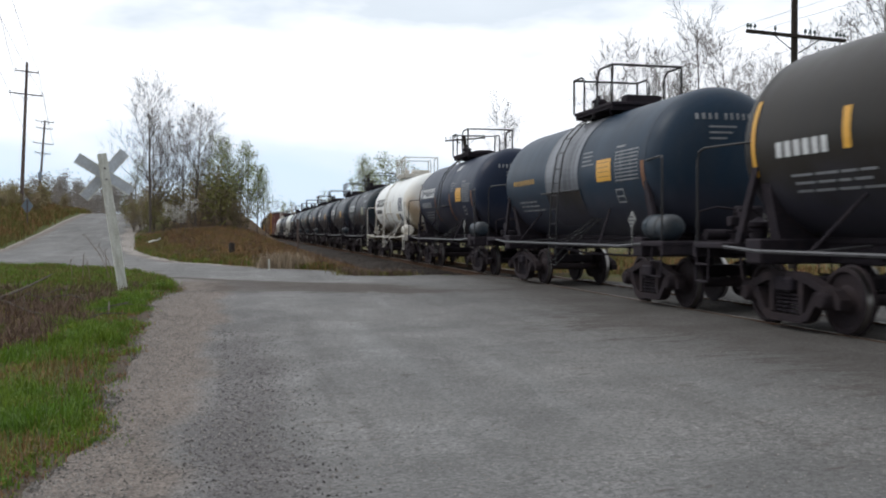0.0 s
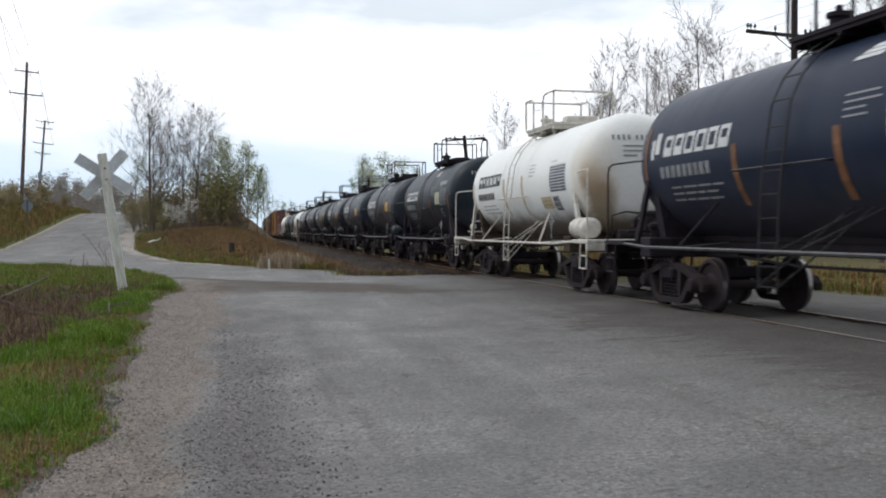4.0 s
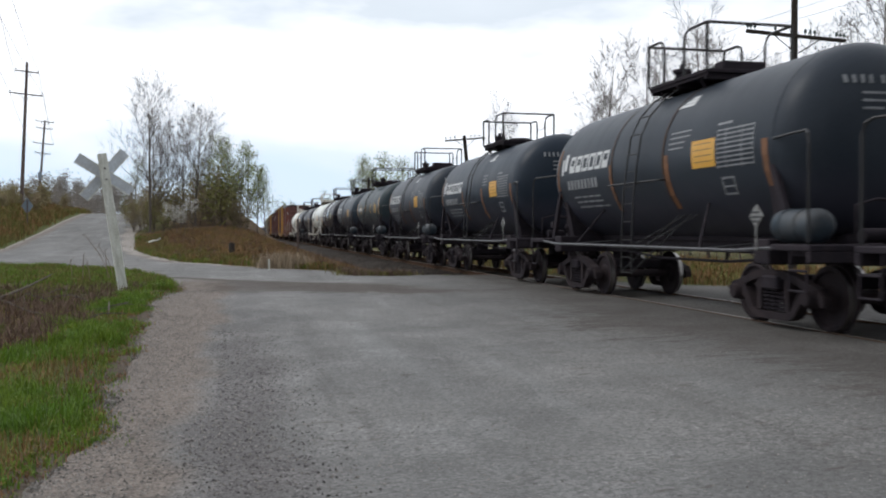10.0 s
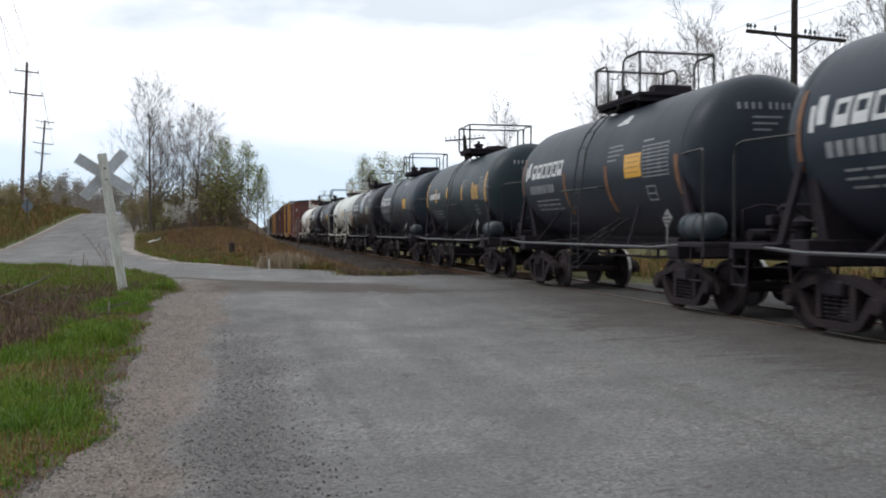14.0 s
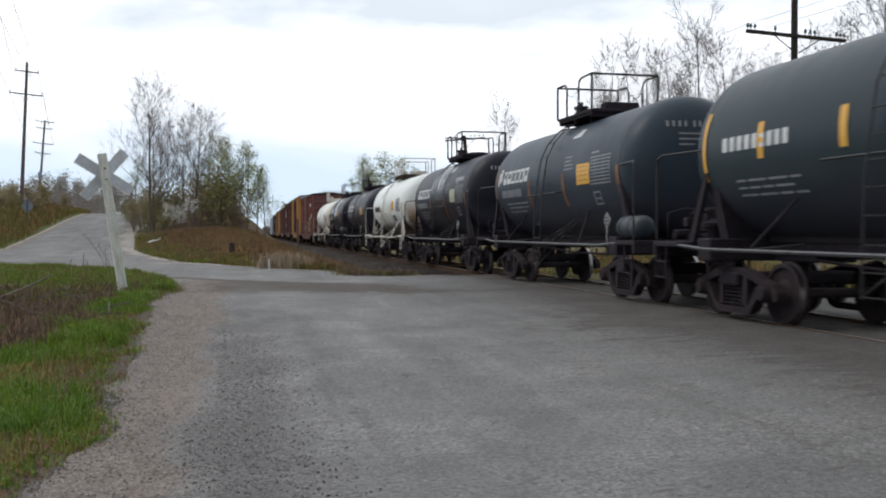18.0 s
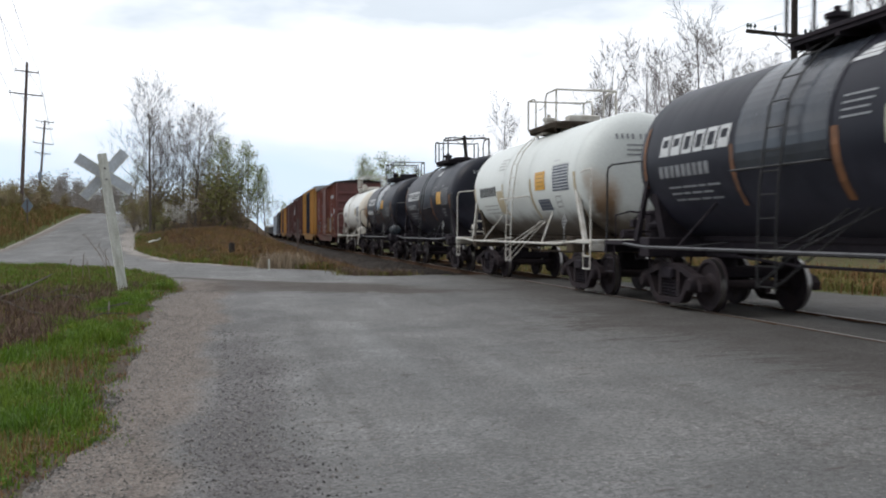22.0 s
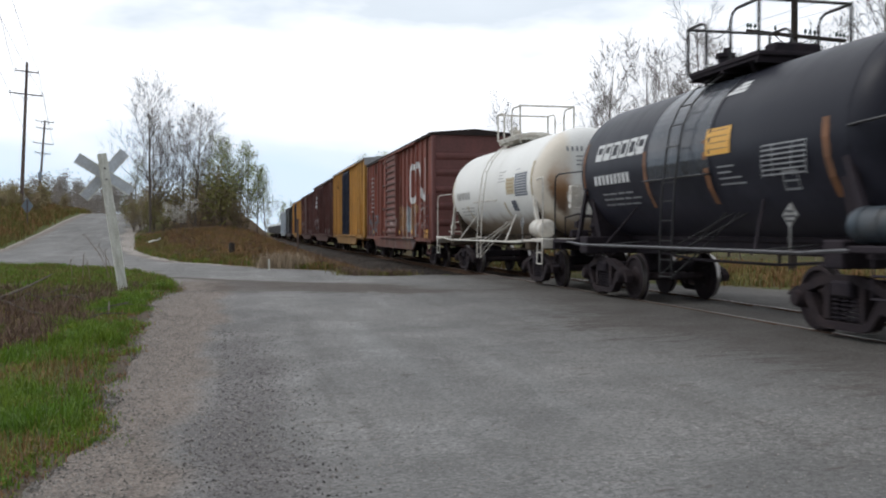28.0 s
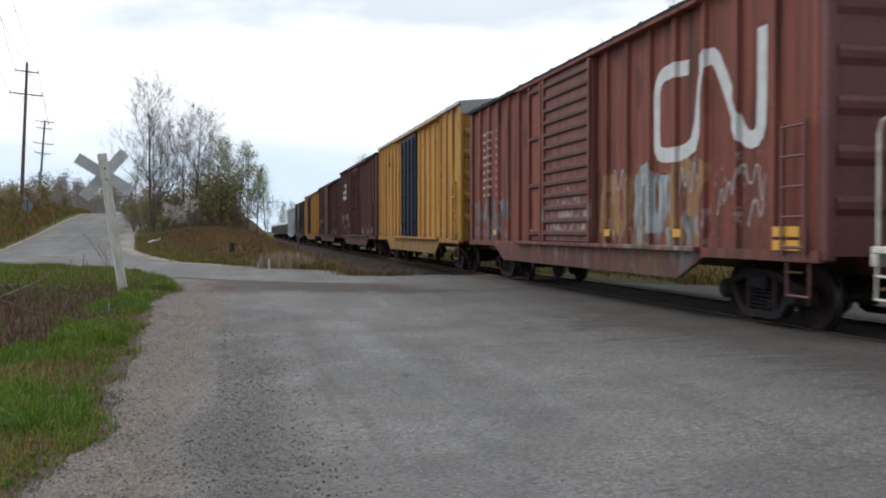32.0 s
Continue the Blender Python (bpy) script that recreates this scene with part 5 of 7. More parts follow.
    for turn, at in ((0, (0, spec.get("diamond", 0.0), 0)), (90, (-3.95, -3.70 - (0.3 if white else 0.0), -0.04))):      # one on the side, one on the end platform
        plac = part("hazard_placard", placard_geo, M_PLACARD, c, "white diamond hazard placard on a bracket", key="placard")
        plac.rotation_euler, plac.location = (0, 0, radians(turn)), at
        part("panel_lines", placard_lines_geo, M_LETTERBLACK, plac, key="placardlines")
    g = Geo()
    def head_point(a, z):
        rr = min(1.0, math.hypot(a, z - ZC) / R)
        return (a, -HALF - HEAD * math.sin(math.acos(rr ** (1 / 0.62))) ** 0.9 - 0.015, z)
    x = -0.66
    for q in range(9):
        w = 0.075
        g.add([head_point(x, 3.20), head_point(x + w * 0.6, 3.20), head_point(x + w * 0.6, 3.31), head_point(x, 3.31)], [(0, 1, 2, 3)])
        x += w + 0.035 + (0.06 if q == 3 else 0)
    for row, ww in ((3.06, 0.5), (2.96, 0.42), (2.86, 0.3)):
        g.add([head_point(-0.45, row), head_point(-0.45 + ww, row), head_point(-0.45 + ww, row + 0.03), head_point(-0.45, row + 0.03)], [(0, 1, 2, 3)])
    part("end_lettering", g, M_LETTERGREY, c, "stencilled marks on the tank end")
    if spec.get("endstripe"):
        part("end_stripe", band(Geo(), 4.0, 4.09, -20, 25, 0.009), spec["endstripe"], c, "stripe by the tank end")
        if spec.get("both"):
            part("end_stripe", band(Geo(), -4.09, -3.97, -25, 22, 0.009), spec["endstripe"], c, "stripe by the tank end")
    return c


ORANGE = dict(stripe=M_ORANGE, stripes=(1.22, -1.06, -3.93), stripe_z=(1.68, 2.55), endstripe=M_ORANGE)
GREYED = (-2.5, -3.55, 2.93, 3.06, M_LETTERGREY, "greyed-out painted patch above the data table")
CARS = [
    dict(paint=M_BROWN, brand="", ink=M_LETTER, stripe=M_REFLECT, digits=2, stripes=(2.1, 0.0, -2.0), stripe_z=(2.27, 2.76), number_z=(2.26, 2.46), endstripe=M_REFLECT, both=True, label="brown-black tank car with yellow reflective stripes on the rails"),
    dict(paint=M_BLUE, brand="", ink=M_LETTER, number_ink=M_LETTERYELLOW, centre=M_SILVER, splash=M_SPLASH, table=-0.15, number_z=(2.43, 2.55), placard=M_REFLECT, label="faded blue tank car with a grey band and yellow marks", stripe=M_ORANGE, stripes=(-4.0,), stripe_z=(1.7, 2.55)),
    dict(paint=M_NAVY, brand="wide_mark", placard=M_REFLECT, label="dark navy tank car with white block lettering and yellow panel", **ORANGE),
    dict(paint=M_WHITE, brand="wide", placard=M_BEIGE, stripe=M_BEIGE, stripes=(0.95, -0.6, 4.05), stripe_z=(1.71, 2.68), placard_z=(1.83, 2.10), small=(-2.72, -3.12, 1.78, 2.09), diamond=0.6, label="white tank car with black lettering and a rust streak"),
    dict(paint=M_DEEPGREEN, brand="wide", placard=M_PALE, centre=M_FADE, extra=(GREYED,), reservoir=False, label="deep green-black tank car with white block lettering and pale panel", **ORANGE),
    dict(paint=M_GREY, brand="wide_mark", placard=M_REFLECT, bands=M_RUSTSPILL, label="green-black tank car with white block lettering, rust-streaked middle", **ORANGE),
    dict(paint=M_GREEN, brand="wide_mark", reservoir=False, placard=M_REFLECT, label="green-black tank car with white block lettering and orange marks", **ORANGE),
    dict(paint=M_GREY, brand="wide_mark", placard=M_REFLECT, label="dark grey-green tank car with small white lettering", **ORANGE),
    dict(paint=M_TEAL, brand="", placard=M_LETTERYELLOW, stripe=M_REFLECT, deck=(1.02, 0.36, -1.06), stripes=(2.55, 0.83, -1.24, -2.57), stripe_z=(2.29, 2.78), number_z=(2.44, 2.64), shift=-0.62, table=-0.65, endstripe=M_REFLECT, both=True, label="green-black tank car with many yellow reflective stripes"),
    dict(paint=M_SLATE, brand="wide_mark", placard=M_REFLECT, label="slate-green tank car with white block lettering and yellow panel", **{**ORANGE, "stripes": (1.27, -1.1, -4.0), "stripe_z": (1.85, 2.55)}),
    dict(paint=M_BLACK, brand="wide", extra=(GREYED,), placard=M_PALE, centre=M_SHINE, reservoir=False, label="black tank car with a glossy grey stain round the middle", **ORANGE),
    dict(paint=M_CREAM, brand="", placard=M_REFLECT, shift=0.47, small=(-1.5, -2.3, 1.80, 2.05), number_z=(2.27, 2.53), deck_paint=True, text_y=1.85, text_z=2.95, extra=((1.85, 1.33, 1.77, 2.39, M_BEIGE, "beige painted-over square"),), reservoir=False, stripe=M_BEIGE, stripes=(4.08, 1.25, -1.1, -4.05), stripe_z=(1.62, 2.56), label="cream-white tank car with a yellow panel and dark stain"),
    dict(paint=M_BLACK, brand="wide", placard=M_REFLECT, centre=M_FADE, reservoir=False, label="black tank car with white block lettering and yellow panel", **ORANGE),
    dict(paint=M_BLACK, brand="wide", placard=M_REFLECT, centre=M_SHINE, stripe=M_ORANGE, number_ink=M_LETTER, brand_z=(2.66, 2.98), number_z=(2.20, 2.38), stripes=(1.25, -0.83, -3.72), stripe_z=(1.72, 2.68), shift=1.08, placard_z=(2.43, 2.83), text_z=1.98, table=0.33, table_z=-0.20, diamond=0.75, endstripe=M_ORANGE, label="black tank car with glossy band and worn orange stripes"),
    dict(paint=M_TAN, brand="", ink=M_FADEDINK, number_z=(2.28, 2.50), slanted=(2.35, -1.62), small=(-2.22, -2.62, 1.84, 2.10), placard=M_BEIGE, stripe=M_BEIGE, stripes=(4.05, -4.05), stripe_z=(2.0, 3.0), wheel=-1.1, label="white tank car with a tan rust-stained end"),
]


# ------------------------------------------------------------------ box cars
BW, BL = 1.50, 8.2         # half width over the side sheets, half length


def box_body_geo():
    g = Geo()
    g.plate([(-BW, 1.0), (BW, 1.0), (BW, 4.56), (-BW, 4.56)], "y", -BL, BL)
    return g


def box_roof_geo():
    g = Geo()
    g.plate([(-BW - 0.12, 4.53), (BW + 0.12, 4.53), (BW + 0.12, 4.61), (0, 4.75), (-BW - 0.12, 4.61)], "y", -BL - 0.115, BL + 0.115)
    for q in range(15):
        y = -BL + 0.4 + q * (2 * BL - 0.8) / 14
        g.plate([(-BW - 0.12, 4.61), (0, 4.75), (BW + 0.12, 4.61), (BW + 0.12, 4.635), (0, 4.775), (-BW - 0.12, 4.635)], "y", y - 0.03, y + 0.03)
    return g


def box_sill_geo():
    g = Geo()
    for s in (-1, 1):
        a, b = s * (BW + 0.10), s * (BW + 0.02)
        g.plate([(-BL, 0.93), (-5.5, 0.93), (-4.7, 0.60), (4.7, 0.60), (5.5, 0.93), (BL, 0.93), (BL, 1.06), (-BL, 1.06)], "x", min(a, b), max(a, b))
    g.box(-0.35, 0.35, -BL - 0.1, BL + 0.1, 0.75, 1.0)
    return g


POST_D = 0.07         # how far a side post stands out


def post_geo(x, y):
    s = -1 if x < 0 else 1
    return Geo().plate([(x, y - 0.085), (x + s * POST_D, y - 0.060), (x + s * POST_D, y + 0.060), (x, y + 0.085)], "z", 1.06, 4.54)


POSTS = [-BL + 0.12 + q * (2 * BL - 0.24) / 18 for q in range(19)]


def post_lift(y):
    """How far the side stands out at y: the flat sheet, or a post."""
    d = min(abs(y - p) for p in POSTS)
    return POST_D + 0.006 if d <= 0.061 else POST_D + 0.006 - POST_D * (d - 0.061) / 0.025 if d < 0.086 else 0.006


def end_rib_geo():
    """One big rounded horizontal rib of a corrugated end."""
    z = 1.60
    return Geo().plate([(-BL - 0.012, z - 0.15), (-BL - 0.08, z - 0.07), (-BL - 0.10, z + 0.01), (-BL - 0.08, z + 0.07), (-BL - 0.012, z + 0.10)], "x", -BW + 0.08, BW - 0.08)


def end_sheet_geo():
    return Geo().box(-BW + 0.06, BW - 0.06, -BL - 0.015, -BL - 0.004, 1.0, 4.53)


def corner_post_geo(s):
    return Geo().box(s * BW - 0.06, s * BW + 0.06, -BL - 0.10, -BL + 0.10, 0.95, 4.53, 0.015)


def plug_door_geo(w):
    return Geo().box(-BW - 0.11, -BW + 0.0, -w / 2, w / 2, 1.08, 4.45, 0.015)


def door_rib_geo(w):
    return Geo().plate([(-BW - 0.11, -0.06), (-BW - 0.165, -0.03), (-BW - 0.165, 0.03), (-BW - 0.11, 0.06)], "y", -w / 2 + 0.1, w / 2 - 0.1)


def door_edge_geo():
    return Geo().box(-BW - 0.17, -BW - 0.10, -0.05, 0.05, 1.08, 4.45, 0.008)


def bar_door_geo(w):
    return Geo().box(-BW - 0.09, -BW + 0.0, -w / 2, w / 2, 1.08, 4.45, 0.015)


def locking_bar_geo():
    g = Geo().rod((-BW - 0.13, 0, 1.1), (-BW - 0.13, 0, 4.3), 0.035, 8)
    for z in (1.5, 2.4, 3.3, 4.0):
        g.box(-BW - 0.17, -BW - 0.08, -0.07, 0.07, z - 0.05, z + 0.05)
    return g


def plug_door(c, paint, w, ribs, y, label):
    d = part("door", lambda: plug_door_geo(w), paint, c, label, key=("plug", w))
    d.location = (0, y, 0)
    for q in range(ribs):
        part("door_rib", lambda: door_rib_geo(w), paint, d, key=("rib", w)).location = (0, 0, 1.25 + q * (3.05 / (ribs - 1)))
    for e in (-1, 1):
        part("door_edge", door_edge_geo, paint, d, key="dooredge").location = (0, e * (w / 2 - 0.07), 0)


def bar_door(c, paint, w, y, label):
    d = part("door", lambda: bar_door_geo(w), paint, c, label, key=("bar", w))
    d.location = (0, y, 0)
    for q in range(4):
        part("locking_bar", locking_bar_geo, paint, d, key="lockbar").location = (0, -w / 2 + 0.25 + q * (w - 0.5) / 3, 0)


def door_track_geo():
    g = Geo()
    g.box(-BW - 0.20, -BW, -5.4, 3.4, 1.00, 1.07, 0.01)
    g.box(-BW - 0.18, -BW, -5.4, 3.4, 4.46, 4.52, 0.01)
    return g


def box_ladder_geo():
    g = Geo()
    for y in (-BL + 0.22, -BL + 0.68):
        g.box(-BW - 0.15, -BW - 0.11, y - 0.03, y + 0.03, 1.02, 2.55)
    for q in range(5):
        g.rod((-BW - 0.14, -BL + 0.2, 1.1 + q * 0.35), (-BW - 0.14, -BL + 0.7, 1.1 + q * 0.35), 0.018, 5)
    for y in (-BL + 0.22, -BL + 0.68):
        g.rod((-BW - 0.06, y, 0.95), (-BW - 0.06, y, 0.52), 0.016, 5)
    g.rod((-BW - 0.06, -BL + 0.22, 0.53), (-BW - 0.06, -BL + 0.68, 0.53), 0.016, 5)
    return g


def flat_mark(g, pts, lift=0.115):
    """A thin flat patch on the side wall; pts are (y, z)."""
    x = -BW - lift
    n = len(pts)
    return g.add([(x, y, z) for y, z in pts], [tuple(range(n))])


def rounded(pts, times=2):
    """Cuts the corners of a path, keeping its ends."""
    for _ in range(times):
        out = [pts[0]]
        for (a, b), (c, d) in zip(pts[:-1], pts[1:]):
            out += [(a * 0.75 + c * 0.25, b * 0.75 + d * 0.25), (a * 0.25 + c * 0.75, b * 0.25 + d * 0.75)]
        pts = out + [pts[-1]]
    return pts


def stroke(g, pts, w, lift=0.113):
    """A band of width w along (y, z) points, with mitred corners."""
    pts = [Vector(p) for p in pts]
    left, right = [], []
    for i, p in enumerate(pts):
        a = (p - pts[i - 1]).normalized() if i else (pts[1] - p).normalized()
        b = (pts[i + 1] - p).normalized() if i < len(pts) - 1 else a
        na, nb = Vector((-a.y, a.x)), Vector((-b.y, b.x))
        mid = (na + nb).normalized()
        mid *= (w / 2) / max(0.45, mid.dot(na))
        left.append(p + mid)
        right.append(p - mid)
    x = -BW - lift
    k = len(pts)
    return g.add([(x, p.x, p.y) for p in left] + [(x, p.x, p.y) for p in right], [(i, i + 1, k + i + 1, k + i) for i in range(k - 1)])


def hug(g, extra=0.0):
    """Lays flat side-wall marks onto sheet and posts: cut at the post edges and pressed on."""
    bm = bmesh.new()
    for f in g.f:
        bm.faces.new([bm.verts.new(g.v[i]) for i in f])
    for p in POSTS:
        for e in (-0.086, -0.061, 0.061, 0.086):
            bmesh.ops.bisect_plane(bm, geom=list(bm.verts) + list(bm.edges) + list(bm.faces), plane_co=(0, p + e, 0), plane_no=(0, 1, 0), dist=1e-5)
    bmesh.ops.remove_doubles(bm, verts=list(bm.verts), dist=1e-4)
    for v in bm.verts:
        v.co.x = -BW - post_lift(v.co.y) - extra
    return Geo().take(bm)


def box_car(spec):
    c = thing("box_car", spec["label"], "boxcar", "box cars of the freight train")
    paint = spec["paint"]
    part("car_body", box_body_geo, paint, c, key="boxbody")
    part("roof", box_roof_geo, spec.get("roof", M_DARKROOF), c, "ribbed metal roof", key="boxroof")
    part("side_sill", box_sill_geo, paint, c, key="boxsill")
    for s in (0, 180):
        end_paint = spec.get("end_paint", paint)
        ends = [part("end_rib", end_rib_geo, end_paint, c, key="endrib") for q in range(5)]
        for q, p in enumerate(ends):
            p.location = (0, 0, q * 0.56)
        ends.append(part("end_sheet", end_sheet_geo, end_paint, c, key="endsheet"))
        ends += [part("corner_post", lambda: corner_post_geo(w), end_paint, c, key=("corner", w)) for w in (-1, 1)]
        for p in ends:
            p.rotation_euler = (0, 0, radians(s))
        p = part("ladder", box_ladder_geo, M_YELLOW if paint is M_YELLOW else M_CNEND if paint is M_CNBROWN else M_DEEPBROWN, c, key="boxladder")
        p.rotation_euler = (0, 0, radians(s))
        p = part("coupler", coupler_geo, M_TRUCK, c, key="coupler", smooth=True)
        p.rotation_euler = (0, 0, radians(s))
        p.location = (0, -2.85 if s else 2.85, 0)
    for y in POSTS:
        if spec["door_y"] - spec["door_w"] / 2 - 0.05 < y < spec["door_y"] + spec["door_w"] / 2 + (1.0 if spec["door"] == "plug" else 0.05):
            continue
        for s in (-1, 1):
            part("side_post", lambda: post_geo(s * BW, y), paint, c, key=("post", s, y))
    if spec["door"] == "plug":
        plug_door(c, spec["door_paint"], 2.8, 13, spec["door_y"], "horizontally ribbed sliding door")
        plug_door(c, paint, 0.95, 4, spec["door_y"] + 1.92, "narrow auxiliary door")
    else:
        bar_door(c, spec["door_paint"], spec["door_w"], spec["door_y"], "door with vertical locking bars")
    if spec.get("roof") is M_GALV:
        part("end_panel", Geo().plate([(-BW - 0.05, 4.30), (BW + 0.05, 4.30), (BW + 0.05, 4.62), (0, 4.75), (-BW - 0.05, 4.62)], "y", -BL - 0.13, -BL - 0.104), M_GALV, c, "bare metal panel at the top of the end")
    part("door_track", door_track_geo, paint, c, key="track")
    for y in (-6.15, 6.15):
        truck(c, y, spec.get("near", False))
    return c


BOXES = [
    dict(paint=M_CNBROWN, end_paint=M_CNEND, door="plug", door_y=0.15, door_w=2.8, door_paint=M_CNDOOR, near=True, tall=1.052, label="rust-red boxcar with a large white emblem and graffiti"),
    dict(paint=M_YELLOW, door="bars", door_y=0.3, door_w=2.9, door_paint=M_DOORBLUE, roof=M_GALV, near=True, tall=1.19, label="mustard-yellow boxcar with a dark blue door"),
    dict(paint=M_DEEPBROWN, door="bars", door_y=0.3, door_w=2.9, door_paint=M_DEEPBROWN, tall=1.16, label="dark brown boxcar with a white mark and graffiti"),
    dict(paint=M_DEEPBROWN, door="plug", door_y=0.4, door_w=2.8, door_paint=M_DEEPBROWN, tall=1.085, label="plain dark brown boxcar"),
    dict(paint=M_YELLOW, door="bars", door_y=1.5, door_w=2.9, door_paint=M_DOORBLUE, tall=1.05, label="mustard-yellow boxcar farther along the train"),
    dict(paint=M_BROWN, door="plug", door_y=0.4, door_w=2.8, door_paint=M_BROWN, tall=0.97, label="nearly black boxcar far along the train"),
    dict(paint=M_CARPALE, door="bars", door_y=0.4, door_w=2.9, door_paint=M_CARPALE, roof=M_GALV, tall=0.9, label="pale blue-white boxcar far along the train"),
]


def gondola():
    c = thing("covered_gondola", "grey covered gondola with a rounded pale lid", "gondola", "gondolas of the freight train")
    g = Geo().box(-1.5, 1.5, -7.6, 7.6, 0.95, 2.35, 0.03)
    for q in range(14):
        y = -7.3 + q * 14.6 / 13
        g.box(-1.6, 1.6, y - 0.06, y + 0.06, 1.0, 2.3)
    part("car_body", g, M_CARGREY, c)
    arc = [(1.55 * math.cos(math.pi * q / 12), 2.35 + 0.65 * math.sin(math.pi * q / 12)) for q in range(13)]
    part("lid", Geo().plate(arc, "y", -7.5, 7.5), M_GALV, c, "rounded pale metal lid")
    for y in (-5.6, 5.6):
        truck(c, y, False)
    return c


def box_markings(cars):
    cn, brn = cars[0], cars[2]
    g = stroke(Geo(), rounded([(-4.87, 3.66), (-4.25, 3.7), (-3.98, 3.68), (-3.80, 3.52), (-3.80, 3.2), (-3.80, 2.8), (-3.82, 2.52), (-4.07, 2.44), (-4.7, 2.42), (-5.13, 2.57), (-5.29, 3.59), (-5.52, 3.74), (-5.76, 3.58), (-6.34, 2.61), (-6.55, 2.44), (-6.78, 2.47), (-6.86, 2.67), (-6.86, 3.84)], 1), 0.225)
    part("emblem", hug(g), M_LETTER, cn, "large white painted emblem of bent bands")
    g = Geo()
    for q in range(9):
        z = 3.8 - q * 0.2
        for a, b in ((7.05, 6.72), (6.5, 6.1), (5.75, 5.5)):
            flat_mark(g, [(a, z), (a, z + 0.075), (b + 0.05 * (q % 3), z + 0.075), (b + 0.05 * (q % 3), z)])
    part("data_lettering", hug(g), M_GRAFWHITE, cn, "rows of faded data lettering")
    ochre = ([(-1.55, 1.25), (-1.65, 2.1), (-2.15, 2.15), (-2.2, 1.35), (-2.65, 1.3), (-2.72, 2.15)], [(-4.42, 1.3), (-4.45, 2.15), (-4.95, 2.25), (-5.0, 1.45), (-5.45, 2.25)])
    blue = ([(-3.12, 1.35), (-3.15, 2.2), (-3.62, 2.25), (-3.6, 1.4), (-4.02, 1.4), (-4.05, 2.15)], )
    for paths, m, words in ((ochre, M_GRAFOCHRE, "worn ochre graffiti shapes"), (blue, M_GRAFBLUE, "worn pale blue graffiti shapes")):
        for path in paths:
            part("graffiti", hug(stroke(Geo(), rounded(path, 1), 0.29)), m, cn, words)
    r = random.Random(41)
    for y0, z0, count in ((-5.75, 1.5, 4), (-6.25, 1.75, 4), (-6.55, 1.35, 3), (-2.05, 1.9, 5), (-3.2, 1.75, 5), (-4.6, 1.8, 5)):
        path = [(y0, z0)]
        for q in range(count):
            path.append((path[-1][0] - r.uniform(0.04, 0.22), z0 + (0.5 if q % 2 == 0 else 0.0) + r.uniform(-0.12, 0.12)))
        part("graffiti", hug(stroke(Geo(), rounded(path, 1), 0.034), 0.004), M_GRAFWHITE, cn, "thin white scrawl")
    for y, z in ((-7.75, 1.12), (-7.45, 1.12), (-7.75, 1.28), (-7.45, 1.28), (-4.75, 1.26), (-2.05, 1.26), (2.4, 1.26), (5.4, 1.26)):
        part("reflector", flat_mark(Geo(), [(y - 0.13, z - 0.06), (y + 0.13, z - 0.06), (y + 0.13, z + 0.06), (y - 0.13, z + 0.06)], 0.14), M_REFLECT, cn, "yellow reflector")
    g = Geo()
    for q in range(3):
        flat_mark(g, [(6.6 - q * 0.25, 3.0 + q * 0.32), (4.6, 3.0 + q * 0.32), (4.6, 3.22 + q * 0.32), (6.4 - q * 0.25, 3.22 + q * 0.32)])
    part("emblem", hug(g), M_LETTER, brn, "white striped emblem")


TANK_AT = (7.1, 18.65, 30.55, 42.27, 53.85, 65.2, 76.84, 88.1, 99.8, 111.1, 122.75, 134.25, 145.75, 157.63, 169.15)
BOX_AT = (183.8, 201.6, 218.9, 236.0, 252.6, 269.5, 286.5)
train = []
for q, spec in enumerate(CARS):
    train.append((tank_car(spec, q), TANK_AT[q]))
boxes = []
for q, spec in enumerate(BOXES):
    b = box_car(spec)
    boxes.append(b)
    train.append((b, BOX_AT[q]))
box_markings(boxes)
for b, spec in zip(boxes, BOXES):
    tall = spec.get("tall", 1.0)         # body height about the side sill; the trucks stay as they are
    for child in b.children:
        if not child.name.startswith(("truck", "coupler")):
            child.scale.z *= tall
            child.location.z = child.location.z * tall + 0.93 * (1 - tall)
for q in range(4):
    train.append((gondola(), 303.4 + 16.4 * q))


# ------------------------------------------------------------------ crossing sign, poles
def crossbuck():
    x, y = -2.58, 22.0
    z = float(land(x, y)) - 0.3
    c = thing("crossbuck_sign", "leaning white wooden crossbuck sign seen from behind", "crossing sign", m=pose(x, y, z, 0, -8.0, 12))
    part("post", Geo().box(-0.10, 0.10, -0.10, 0.10, 0.0, 3.50, 0.015), M_POSTWHITE, c, "peeling white square timber post")
    for a in (40, -42):
        g = Geo().box(-0.70, 0.70, 0.105, 0.135, -0.115, 0.115, 0.006)
        b = part("blade", g, M_SIGN, c, "grey-white back of a crossbuck blade")
        b.location, b.rotation_euler = (0.0, 0.0 if a > 0 else 0.034, 3.02), (0, radians(a), 0)
        for e in (-1, 1):
            part("edge_strip", Geo().box(-0.70, 0.70, 0.096, 0.137, e * 0.115 - 0.012, e * 0.115 + 0.012, 0.003), M_POSTWHITE, b, "white painted edge")
    for z in (2.9, 3.15):
        part("bolt", Geo().rod((0.01, -0.115, z), (0.01, -0.09, z), 0.022, 8), M_POLE, c, "dark bolt head")
    part("bracket", Geo().box(-0.13, 0.13, 0.08, 0.12, 2.85, 3.2, 0.005), M_SIGN, c)
    return c


crossbuck()


